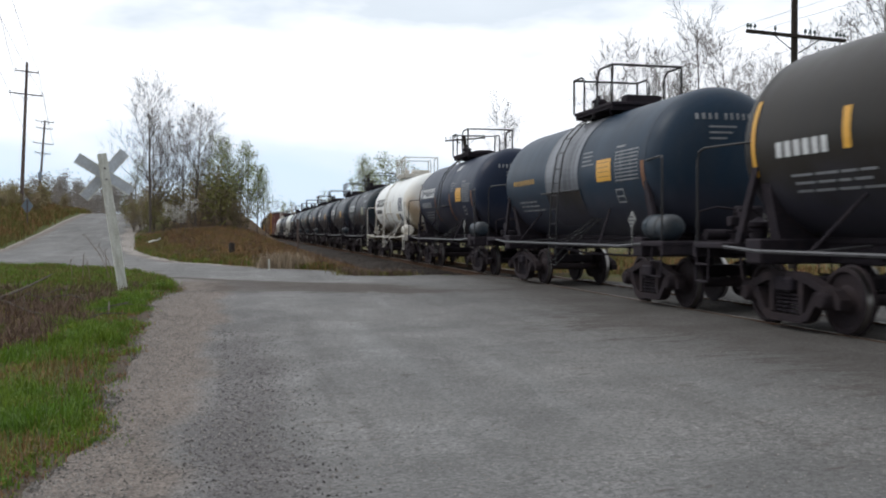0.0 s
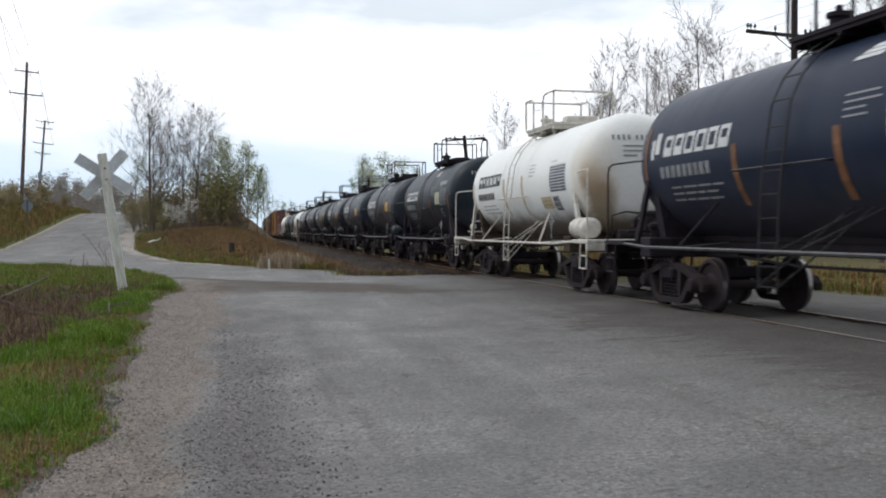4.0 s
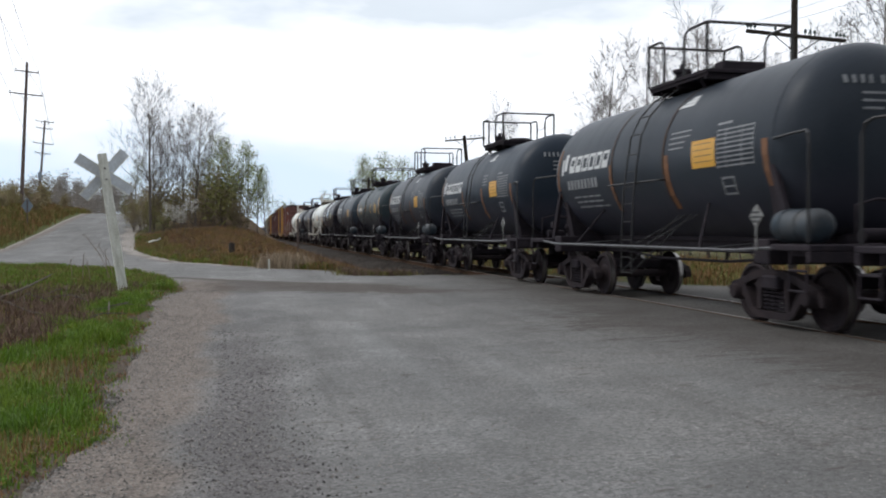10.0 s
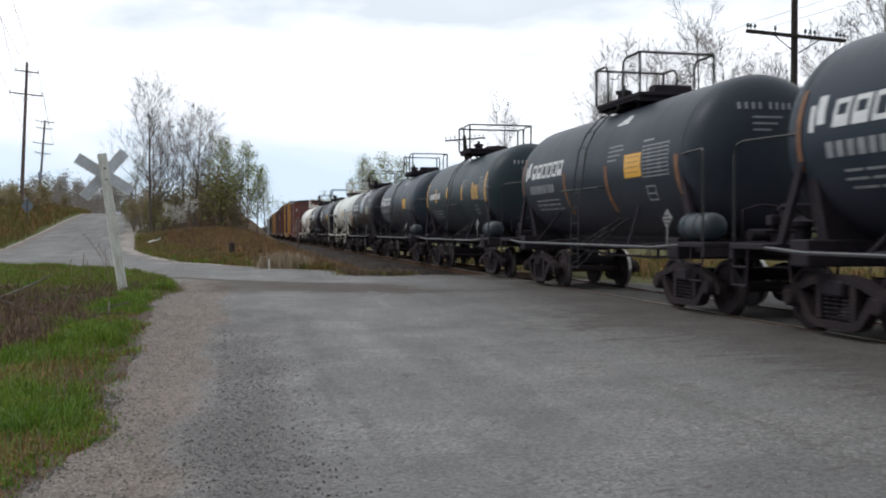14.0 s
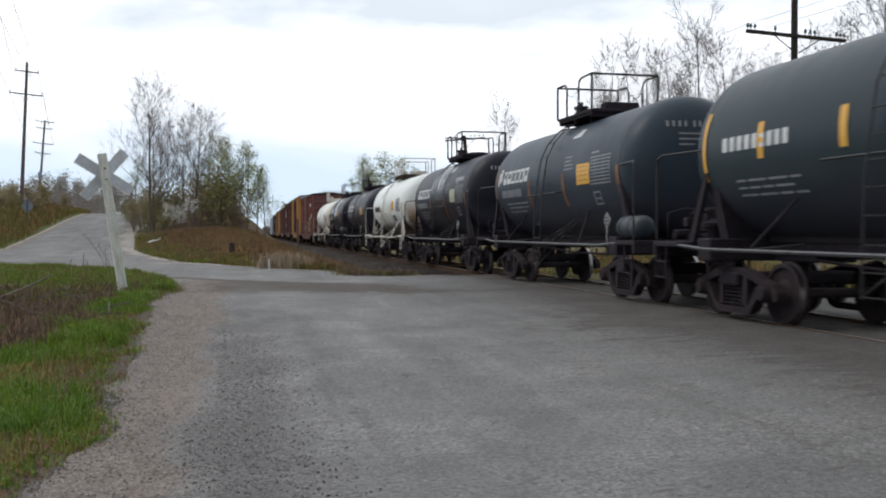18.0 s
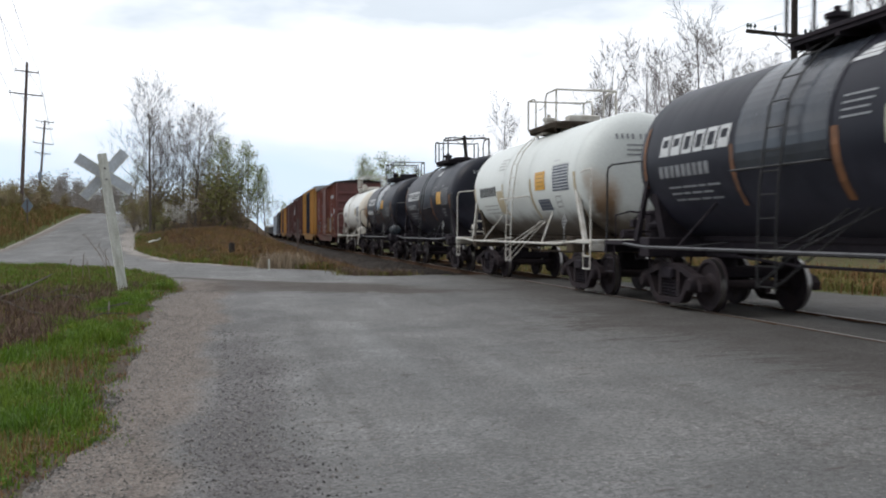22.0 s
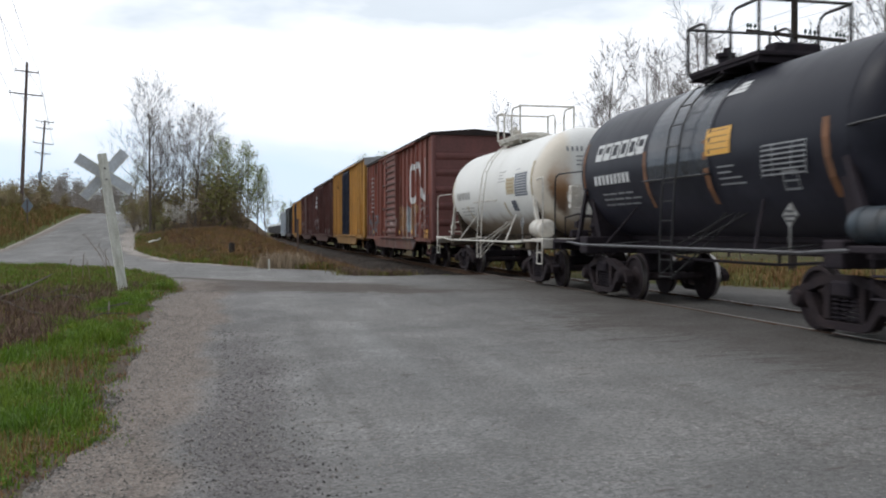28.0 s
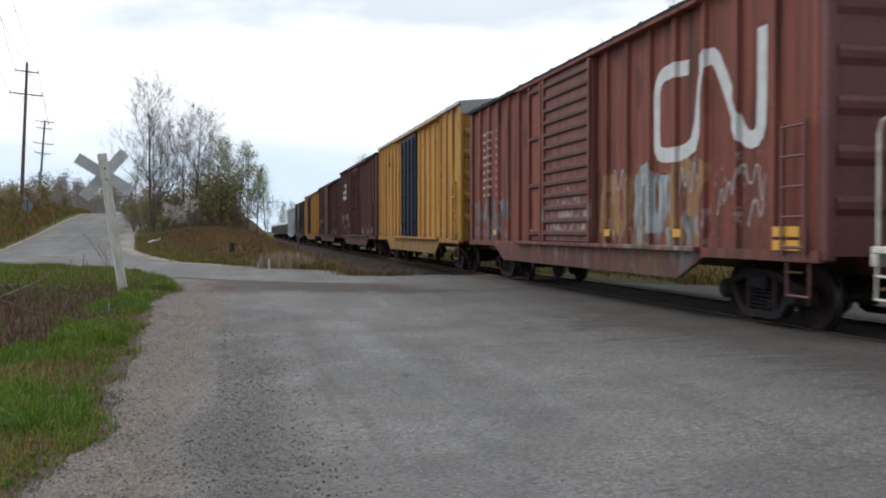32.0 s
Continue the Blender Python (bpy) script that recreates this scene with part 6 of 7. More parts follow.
def utility_pole(px, py, h, label, arms, mat_pole, lean=0.0, turn=0.0, stout=0.17):
    z = float(land(px, py)) - 0.4
    p = thing("utility_pole", label, "utility pole", "utility poles", pose(px, py, z, 0, lean, turn))
    part("pole", Geo().rod((0, 0, 0), (0, 0, h), stout, 12, stout * 0.66), mat_pole, p, smooth=True)
    for zc, half, pins in arms:
        arm = part("crossarm", Geo().box(-half, half, -0.17, -0.06, zc - 0.05, zc + 0.05, 0.008), mat_pole, p)
        for s in pins:
            part("insulator", Geo().lathe([(zc + 0.06, 0.012), (zc + 0.13, 0.014), (zc + 0.13, 0.045), (zc + 0.17, 0.05), (zc + 0.20, 0.035), (zc + 0.24, 0.03), (zc + 0.25, 0.005)], 8, "z", (s * half, -0.115, 0)), M_GLASSGREEN, arm)
        for s in (-1, 1):
            part("brace", Geo().rod((s * half * 0.45, -0.12, zc - 0.06), (0, -0.12, zc - 0.55), 0.018, 5), mat_pole, p)
    return p


PINS = (-0.95, -0.72, -0.5, 0.3, 0.5, 0.72, 0.95)
utility_pole(16.7, 24.9, 10.2, "dark telegraph pole with a single crossarm beside the track", ((7.75, 1.92, (-0.98, -0.92, -0.84, -0.44, 0.17, 0.27, 0.36, 0.82, 0.90, 0.98)),), M_POLE, 0, 9, 0.135)
utility_pole(14.8, 56.0, 7.9, "dark leaning telegraph pole with a single crossarm", ((7.65, 1.35, PINS),), M_POLE, -6.0, 6)
utility_pole(14.8, 105.0, 8.0, "dark telegraph pole far along the track", ((7.6, 1.3, PINS),), M_POLE, 0, 4)
utility_pole(-18.75, 86.0, 13.15, "tall weathered utility pole with two thin crossarms on the hill", ((10.3, 1.35, (-0.95, 0.95)), (12.3, 0.95, (-0.95, 0.95))), M_POLEGREY, 2.6, 20)
utility_pole(-25.9, 128.0, 13.0, "leaning weathered utility pole with four crossarms on the hill", ((8.6, 0.95, (-0.95, 0.95)), (9.9, 1.25, (-0.95, 0.95)), (11.9, 1.0, (-0.95, 0.95)), (12.8, 1.15, (-0.95, 0.95))), M_POLEGREY, 4.4, 20)


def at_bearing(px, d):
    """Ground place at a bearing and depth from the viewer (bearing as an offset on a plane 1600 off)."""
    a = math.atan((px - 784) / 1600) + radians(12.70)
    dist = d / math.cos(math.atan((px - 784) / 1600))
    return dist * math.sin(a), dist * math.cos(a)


def wire(p, q, sag, r=0.012):
    p, q = Vector(p), Vector(q)
    pts = [p.lerp(q, t / 14) - Vector((0, 0, sag * 4 * (t / 14) * (1 - t / 14))) for t in range(15)]
    return tagged(new("overhead_wire", Geo().bar(pts, r, 4).mesh("overhead_wire", M_WIRE, True)), "thin sagging overhead wire between poles", "wire", "overhead wires")


box = thing("transformer", "grey cylindrical transformer hung on a utility pole", "transformer", m=pose(-25.50, 127.65, float(land(-25.0, 128.0)) + 5.2))
part("drum", Geo().lathe([(-0.45, 0.05), (-0.45, 0.24), (0.40, 0.24), (0.45, 0.20), (0.45, 0.02)], 14, "z"), M_SIGNBLUE, box, smooth=True)
part("bushing", Geo().rod((0, 0, 0.44), (0, 0, 0.68), 0.05, 8), M_GLASSGREEN, box)
part("bracket", Geo().box(0.15, 0.36, 0.1, 0.5, -0.1, 0.1, 0.01), M_SIGNBLUE, box)
POLE_TOP = float(land(-18.5, 86.0)) - 0.4
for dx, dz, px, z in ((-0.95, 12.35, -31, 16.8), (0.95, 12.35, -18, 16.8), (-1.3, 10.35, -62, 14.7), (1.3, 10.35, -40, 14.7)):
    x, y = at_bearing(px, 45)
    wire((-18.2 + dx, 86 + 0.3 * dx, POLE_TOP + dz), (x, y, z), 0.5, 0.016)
    wire((-18.2 + dx, 86 + 0.3 * dx, POLE_TOP + dz), (-25.1 + dx, 128, POLE_TOP + dz - 0.5), 0.7, 0.016)
for dx in (-1.75, -0.84, 0.50, 1.60):
    wire((16.7 + dx, 24.9, 7.55), (15.0 + dx, 56, 7.35), 0.35, 0.006)
    wire((16.7 + dx, 24.9, 7.55), (18.4 + dx, -8, 7.6), 0.35, 0.006)


# ------------------------------------------------------------------ trees
def tube_arrays(p, q, r0, r1, n=4):
    """Many tapered prisms at once: ends p and q, radii r0 and r1."""
    d = q - p
    d = d / np.maximum(np.linalg.norm(d, axis=1, keepdims=True), 1e-6)
    ref = np.where(np.abs(d[:, 2:3]) < 0.9, np.array([[0.0, 0, 1]]), np.array([[1.0, 0, 0]]))
    a = np.cross(d, ref)
    a /= np.linalg.norm(a, axis=1, keepdims=True)
    b = np.cross(d, a)
    ang = np.arange(n) * 2 * np.pi / n
    ring = a[:, None, :] * np.cos(ang)[None, :, None] + b[:, None, :] * np.sin(ang)[None, :, None]
    v = np.concatenate([p[:, None, :] + ring * r0[:, None, None], q[:, None, :] + ring * r1[:, None, None]], 1)
    i = np.arange(n)
    f = np.stack([i, (i + 1) % n, n + (i + 1) % n, n + i], 1)
    faces = (np.arange(len(p)) * 2 * n)[:, None, None] + f[None]
    return v.reshape(-1, 3), faces.reshape(-1, 4)


def grow(rng, height, spread, levels, first, density, upward=0.25, stout=0.0095, multi=1, reach=0.28, taper=0.85):
    """Branch segments of a tree as (start, end, radius, radius, level)."""
    segs = []

    def limb(start, direction, length, radius, level, stem):
        steps = (7, 5, 3, 2)[min(level, 3)]
        pos, d = np.array(start, float), np.array(direction, float)
        pts, dirs, radii = [pos.copy()], [d / np.linalg.norm(d)], []
        for s in range(steps):
            d = d + rng.normal(0, (0.035, 0.075, 0.11, 0.13)[min(level, 3)], 3) + np.array([0, 0, upward * (0.25 if level else 0.1)])
            d /= np.linalg.norm(d)
            nxt = pos + d * length / steps
            r0, r1 = radius * (1 - 0.8 * s / steps), radius * (1 - 0.8 * (s + 1) / steps)
            segs.append((pos.copy(), nxt.copy(), max(r0, 0.006), max(r1, 0.004), level, stem))
            pos = nxt
            pts.append(pos.copy())
            dirs.append(d.copy())
            radii.append(r0)
        if level < levels:
            count = max(1, int(density[level] * rng.uniform(0.8, 1.25)))
            turn = rng.uniform(0, 2 * np.pi)
            for c in range(count):
                low = first if level == 0 else 0.25
                t = low + (0.98 - low) * (c + rng.uniform(0, 1)) / count
                k = min(int(t * steps), steps - 1)
                base = pts[k] + (pts[k + 1] - pts[k]) * (t * steps - k)
                along = dirs[k + 1]
                ref = np.array([0.0, 0, 1]) if abs(along[2]) < 0.9 else np.array([1.0, 0, 0])
                a = np.cross(along, ref)
                a /= np.linalg.norm(a)
                b = np.cross(along, a)
                turn += 2.4 + rng.normal(0, 0.5)
                tilt = spread * rng.uniform(0.75, 1.2) * (1.15 - 0.4 * t)
                nd = along * np.cos(tilt) + (a * np.cos(turn) + b * np.sin(turn)) * np.sin(tilt)
                size = reach * (1.25 - taper * t) if level == 0 else 0.48 * (1.2 - 0.6 * t)
                limb(base, nd, length * size * rng.uniform(0.7, 1.25), max(radii[k] * (0.38 if level == 0 else 0.42), 0.004), level + 1, stem)

    for q in range(multi):
        a = rng.uniform(0, 2 * np.pi)
        lean = 0.03 if multi == 1 else 0.22
        limb((0.3 * (multi > 1) * np.cos(a), 0.3 * (multi > 1) * np.sin(a), 0), (lean * np.cos(a), lean * np.sin(a), 1), height * (1 if q == 0 else rng.uniform(0.6, 0.95)), height * stout, 0, q)
    return segs


def leaf_arrays(rng, points, size, flat=0.6):
    """Small folded leaf clumps, each a pair of triangles, at the points."""
    k = len(points)
    u = rng.normal(0, 1, (k, 3))
    u /= np.linalg.norm(u, axis=1, keepdims=True)
    w = np.cross(u, rng.normal(0, 1, (k, 3)))
    w /= np.maximum(np.linalg.norm(w, axis=1, keepdims=True), 1e-6)
    s = size * rng.uniform(0.6, 1.4, (k, 1))
    up = np.cross(u, w) * s * 0.25
    v = np.stack([points - u * s, points + w * s * flat + up, points + u * s, points - w * s * flat + up], 1)
    f = np.arange(k)[:, None, None] * 4 + np.array([[0, 1, 2], [0, 2, 3]])[None]
    return v.reshape(-1, 3), f.reshape(-1, 3)


TREES = {}


def tree_meshes(kind, seed, height):
    rng = np.random.default_rng(seed)
    cfg = dict(
        bare=dict(spread=0.88, levels=3, first=0.28, density=(27, 9, 6), upward=0.42, reach=0.41, stout=0.0115, taper=0.66),
        slim=dict(spread=0.74, levels=3, first=0.20, density=(28, 9, 6), upward=0.42, reach=0.30, stout=0.0085, taper=0.66),
        budding=dict(spread=0.8, levels=3, first=0.2, density=(21, 8, 5), upward=0.3, reach=0.27),
        leafy=dict(spread=0.8, levels=3, first=0.2, density=(20, 8, 5), upward=0.3, reach=0.27),
        blossom=dict(spread=0.95, levels=2, first=0.5, density=(9, 6), upward=0.12, multi=4, reach=0.42),
        greening=dict(spread=0.7, levels=2, first=0.1, density=(11, 7), upward=0.35, multi=6, reach=0.34),
        thicket=dict(spread=0.7, levels=2, first=0.1, density=(11, 7), upward=0.35, multi=7, reach=0.34),
    )[kind]
    segs = grow(rng, height, **cfg)
    p, q = np.array([s[0] for s in segs]), np.array([s[1] for s in segs])
    r0, r1 = np.array([s[2] for s in segs]), np.array([s[3] for s in segs])
    lev = np.array([s[4] for s in segs])
    big = lev == 0
    stem = np.array([s[5] for s in segs])
    trunk = []
    for w in range(stem.max() + 1):
        mine = big & (stem == w)
        v, f = tube_arrays(p[mine], q[mine], r0[mine], r1[mine], 7)
        trunk.append(raw_mesh("trunk", v, f, M_BARK, True))
    v, f = tube_arrays(p[~big], q[~big], r0[~big], r1[~big], 3)
    twig = M_TWIGBROWN if kind == "thicket" or kind == "greening" else M_TWIG if kind == "slim" else M_TWIGDARK
    crown = raw_mesh("crown", v, f, twig)
    tips = q[lev == lev.max()]
    leaf = None
    setup = dict(bare=(1, 0.034, M_CATKIN, 0.04), slim=(1, 0.022, M_CATKIN, 0.04), budding=(1, 0.04, M_BUD, 0.16), leafy=(1, 0.05, M_LEAF, 0.2), blossom=(3, 0.036, M_BLOSSOM, 0.05), thicket=(1, 0.045, M_OLIVE, 0.25), greening=(1, 0.05, M_BRUSHGREEN, 0.2))[kind]
    reps, size, mt, jit = setup
    if kind in ("bare", "slim"):
        tips = tips[::3]
    pts = np.repeat(tips, reps, 0)
    pts = pts + rng.normal(0, jit, pts.shape)
    v, f = leaf_arrays(rng, pts, size)
    leaf = raw_mesh("leaf_clumps", v, f, mt)
    return trunk, crown, leaf


def tree(x, y, height, kind, seed, label, group="", z=None, turn=None):
    key = (kind, seed)
    if key not in TREES:
        TREES[key] = (height, tree_meshes(kind, seed, height))
    h0, (a, b, c) = TREES[key]
    s = height / h0
    r = random.Random(int(x * 31 + y * 17))
    t = thing("tree" if kind not in ("thicket", "greening", "blossom") else "shrub", label, "tree" if kind not in ("thicket", "greening", "blossom") else "shrub", group)
    t.matrix_world = pose(x, y, (float(land(x, y)) if z is None else z) - 0.05, 0, 0, r.uniform(0, 360) if turn is None else turn)
    t.scale = (s, s, s)
    for nm, me in [("trunk" if len(a) == 1 else "stem", w) for w in a] + [("crown", b), ("leaf_clumps", c)]:
        o = new(nm, me)
        o.parent = t
    return t


BARE, BUDS, YOUNG = "tall bare tree with fine twigs and first buds", "slender tree with pale spring buds", "young tree with fresh green leaves"
WORDS = {"bare": BARE, "slim": "slim upright bare tree with fine grey twigs", "budding": BUDS, "leafy": YOUNG}
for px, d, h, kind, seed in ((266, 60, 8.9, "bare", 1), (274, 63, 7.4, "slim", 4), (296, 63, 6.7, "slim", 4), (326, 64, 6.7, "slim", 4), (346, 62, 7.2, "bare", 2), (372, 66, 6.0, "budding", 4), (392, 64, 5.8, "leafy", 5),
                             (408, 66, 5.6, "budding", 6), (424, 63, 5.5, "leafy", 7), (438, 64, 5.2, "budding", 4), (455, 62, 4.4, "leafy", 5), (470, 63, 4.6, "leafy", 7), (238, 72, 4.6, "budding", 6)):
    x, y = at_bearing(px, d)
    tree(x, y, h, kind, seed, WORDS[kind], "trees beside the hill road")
x, y = at_bearing(318, 55)
tree(x, y, 2.15, "blossom", 8, "small shrub covered in white blossom", "shrubs")
r = random.Random(8)
for q in range(20):
    px = 232 + q * 10.5 + r.uniform(-5, 5)
    x, y = at_bearing(px, r.uniform(61, 72))
    kind = "greening" if q % 5 == 0 else "thicket"
    tree(x, y, r.uniform(1.5, 3.5) * (1 if px < 330 else 1.25 if px < 400 else 0.65), kind, 9 + q % 3, "dense olive-brown thicket of saplings on the embankment" if kind == "thicket" else "thicket of saplings in first green leaf", "thicket on the embankment")
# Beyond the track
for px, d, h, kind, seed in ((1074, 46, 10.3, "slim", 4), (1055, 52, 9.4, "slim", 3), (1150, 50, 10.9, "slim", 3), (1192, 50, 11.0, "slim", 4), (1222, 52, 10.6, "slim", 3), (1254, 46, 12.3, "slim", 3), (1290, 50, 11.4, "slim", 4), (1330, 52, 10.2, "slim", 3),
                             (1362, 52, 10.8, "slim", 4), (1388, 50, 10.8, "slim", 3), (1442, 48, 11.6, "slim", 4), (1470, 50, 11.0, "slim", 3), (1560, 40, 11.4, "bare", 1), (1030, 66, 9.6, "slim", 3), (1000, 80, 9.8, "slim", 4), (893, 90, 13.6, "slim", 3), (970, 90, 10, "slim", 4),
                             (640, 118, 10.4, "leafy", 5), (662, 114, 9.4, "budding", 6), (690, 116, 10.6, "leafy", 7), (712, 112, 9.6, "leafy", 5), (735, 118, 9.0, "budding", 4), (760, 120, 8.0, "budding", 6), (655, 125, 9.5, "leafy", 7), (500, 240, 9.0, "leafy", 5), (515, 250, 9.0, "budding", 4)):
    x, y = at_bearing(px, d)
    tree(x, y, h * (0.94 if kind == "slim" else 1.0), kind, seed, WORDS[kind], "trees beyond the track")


def woods(name, label, spots, kinds, height, jitter, seed, twigs=None):
    """A far belt of trees, joined: nobody could count them."""
    rng = np.random.default_rng(seed)
    vs, fs, lv, lf, off, loff = [], [], [], [], 0, 0
    pools = []
    for q in range(3):
        segs = grow(rng, height, 0.7, 2, 0.15, (13, 7), 0.4)
        p, qq = np.array([s[0] for s in segs]), np.array([s[1] for s in segs])
        lev = np.array([s[4] for s in segs])
        v, f = tube_arrays(p, qq, np.array([s[2] for s in segs]) * 1.5, np.array([s[3] for s in segs]) * 2.0, 3)
        tips = qq[lev == 2]
        l, g = leaf_arrays(rng, np.repeat(tips, 2, 0) + rng.normal(0, 0.3, (2 * len(tips), 3)), 0.09)
        pools.append((v, f, l, g))
    for x, y in spots:
        v, f, l, g = pools[rng.integers(3)]
        s, a = rng.uniform(0.6, 1.15), rng.uniform(0, 6.28)
        m = np.array([[np.cos(a), -np.sin(a), 0], [np.sin(a), np.cos(a), 0], [0, 0, 1]]) * s
        base = np.array([x + rng.normal(0, jitter), y + rng.normal(0, jitter), float(land(x, y)) - 0.1])
        vs.append(v @ m.T + base)
        fs.append(f + off)
        off += len(v)
        lv.append(l @ m.T + base)
        lf.append(g + loff)
        loff += len(l)
    t = thing(name, label, "woods", kind="stuff")
    for nm, v, f, mt in (("crown", vs, fs, twigs or M_TWIGBROWN), ("leaf_clumps", lv, lf, kinds)):
        o = new(nm, raw_mesh(nm, np.concatenate(v), np.concatenate(f), mt))
        o.parent = t
        o["kind"] = "stuff"


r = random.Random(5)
woods("far_woods", "distant belt of bare and budding trees on the hill", [at_bearing(r.uniform(-60, 255), r.uniform(105, 190)) for q in range(210)], M_HAZETWIG, 4.3, 2, 21, M_HAZETWIG)
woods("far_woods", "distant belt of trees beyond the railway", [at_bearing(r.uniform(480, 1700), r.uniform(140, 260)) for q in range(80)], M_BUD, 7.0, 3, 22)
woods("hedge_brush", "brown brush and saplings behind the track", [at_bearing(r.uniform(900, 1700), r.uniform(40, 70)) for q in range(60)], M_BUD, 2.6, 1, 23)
# two belts out of view, added to cut low sky light on the train
woods("unseen_woods", "unseen belt of trees added on the near side to darken reflections", [(r.uniform(-34, -22) + 0.25 * max(0, -y), y) for y in [r.uniform(-45, 26) for q in range(70)]], M_OLIVE, 9.0, 2, 25)
woods("unseen_woods", "unseen belt of trees added behind the camera to darken reflections", [(r.uniform(-20, 40), r.uniform(-60, -40)) for q in range(50)], M_OLIVE, 9.0, 2, 26)
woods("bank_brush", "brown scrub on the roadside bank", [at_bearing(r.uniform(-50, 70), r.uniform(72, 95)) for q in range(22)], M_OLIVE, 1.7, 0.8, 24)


# ------------------------------------------------------------------ grass and loose stones
def blades(name, label, count, place, length, width, material, lean=0.5, seed=3, category="grass"):
    """Bent grass blades or stalks, two quads each, rooted where place(rng, n) says."""
    rng = np.random.default_rng(seed)
    x, y = place(rng, count)
    n = len(x)
    z = np.where((x > left_edge(y)) & (x < right_edge(y)), land(x, y), ground_z(x, y)) - 0.02
    az = rng.uniform(0, 2 * np.pi, n)
    ln = length * rng.uniform(0.5, 1.3, n)
    w = width * rng.uniform(0.7, 1.3, n)
    side = np.stack([-np.sin(az), np.cos(az), np.zeros(n)], 1) * w[:, None]
    ld = lean * rng.uniform(0.1, 1.0, n) * ln
    out = np.stack([np.cos(az), np.sin(az), np.zeros(n)], 1)
    p0 = np.stack([x, y, z], 1)
    p1 = p0 + out * (ld * 0.3)[:, None] + np.array([0, 0, 1]) * (ln * 0.6)[:, None]
    p2 = p0 + out * ld[:, None] + np.array([0, 0, 1]) * np.sqrt(np.maximum(ln ** 2 - ld ** 2, 0.02 * ln ** 2))[:, None]
    v = np.stack([p0 - side, p0 + side, p1 - side * 0.8, p1 + side * 0.8, p2], 1)
    f = np.arange(n)[:, None, None] * 5 + np.array([[0, 1, 3], [0, 3, 2], [2, 3, 4]])[None]
    return tagged(new(name, raw_mesh(name, v.reshape(-1, 3), f.reshape(-1, 3), material)), label, category, kind="stuff")


def clump(rng, x, y, n, s):
    k = len(x)
    i = rng.integers(0, k, n)
    return x[i] + rng.normal(0, s, n), y[i] + rng.normal(0, s, n)


def verge(rng, n):
    y = 4.5 + 19.5 * rng.uniform(0, 1, n) ** 1.5
    w = np.where(y < 11, 3.4, np.where(y < 13.5, 2.2, np.where(y < 20, 1.15, 1.6)))
    x = left_edge(y) - 0.16 + 0.06 * np.sin(y * 2.7) + 0.05 * np.sin(y * 6.3 + 1) - w * rng.uniform(0, 1, n) ** 1.15
    x, y = clump(rng, x[: n // 30], y[: n // 30], n, 0.10)
    lush = sm(-0.45, 0.35, np.sin(1.9 * x + 2) * np.sin(1.3 * y) + 0.6 * np.sin(3.1 * x + 2.3 * y))
    keep = rng.uniform(0, 1, n) < 0.12 + 0.88 * lush
    return x[keep], y[keep]


def dry_patch(rng, n):
    """Where the green grass is thin."""
    y = 4.5 + 16 * rng.uniform(0, 1, n) ** 1.4
    x = left_edge(y) - 0.2 - 3.4 * rng.uniform(0, 1, n)
    lush = np.sin(1.9 * x + 2) * np.sin(1.3 * y) + 0.6 * np.sin(3.1 * x + 2.3 * y)
    keep = rng.uniform(0, 1, n) < 1 - sm(-0.5, 0.3, lush)
    return x[keep], y[keep]


def tufts(rng, n):
    """Separate leafy tufts, thicker towards the road's edge."""
    y = 4.5 + 19 * rng.uniform(0, 1, n) ** 1.4
    x = left_edge(y) - 0.14 - 2.6 * rng.uniform(0, 1, n) ** 1.8
    x, y = clump(rng, x[: n // 60], y[: n // 60], n, 0.055)
    lush = np.sin(1.9 * x + 2) * np.sin(1.3 * y) + 0.6 * np.sin(3.1 * x + 2.3 * y)
    return x[lush > 0.1], y[lush > 0.1]


def fringe(rng, n):
    y = 4.6 + 18 * rng.uniform(0, 1, n) ** 1.5
    x = left_edge(y) - 0.10 + 0.07 * np.sin(y * 2.7) + 0.05 * np.sin(y * 6.3 + 1) + rng.normal(0.0, 0.11, n)
    return clump(rng, x[: n // 9], y[: n // 9], n, 0.05)


def back_strip(rng, n):
    y = rng.uniform(21.5, 38, n)
    x = left_edge(y) - rng.uniform(0.0, 1.0, n) ** 1.3 * 7.0
    x, y = clump(rng, x[: n // 25], y[: n // 25], n, 0.14)
    keep = x < left_edge(y) - 0.02
    return x[keep], y[keep]


def brush_area(rng, n):
    y = rng.uniform(13.0, 23.5, n)
    x = left_edge(y) - 0.9 - 0.25 * np.sin(y * 1.9) - rng.uniform(0, 1, n) * 6.5
    return x, y


def bank_area(rng, n):
    y = rng.uniform(29, 62, n)
    x = right_edge(y) + 0.3 + rng.uniform(0, 1, n) ** 1.2 * np.maximum(4.4 - right_edge(y) - 0.3, 0.2)
    return clump(rng, x[: n // 12], y[: n // 12], n, 0.22)


def bank_edge(rng, n):
    y = rng.uniform(29, 60, n)
    return clump(rng, (right_edge(y) + 0.15 + rng.uniform(0, 1.3, n))[: n // 20], y[: n // 20], n, 0.16)


def left_bank(rng, n):
    y = rng.uniform(44, 95, n)
    x = left_edge(y) - 0.3 - rng.uniform(0, 1, n) * 9
    return clump(rng, x[: n // 15], y[: n // 15], n, 0.25)


def beyond(rng, n):
    y = rng.uniform(8, 60, n)
    x = np.maximum(right_edge(y), 11.2) + 0.2 + rng.uniform(0, 1, n) ** 1.3 * 9
    return clump(rng, x[: n // 15], y[: n // 15], n, 0.25)


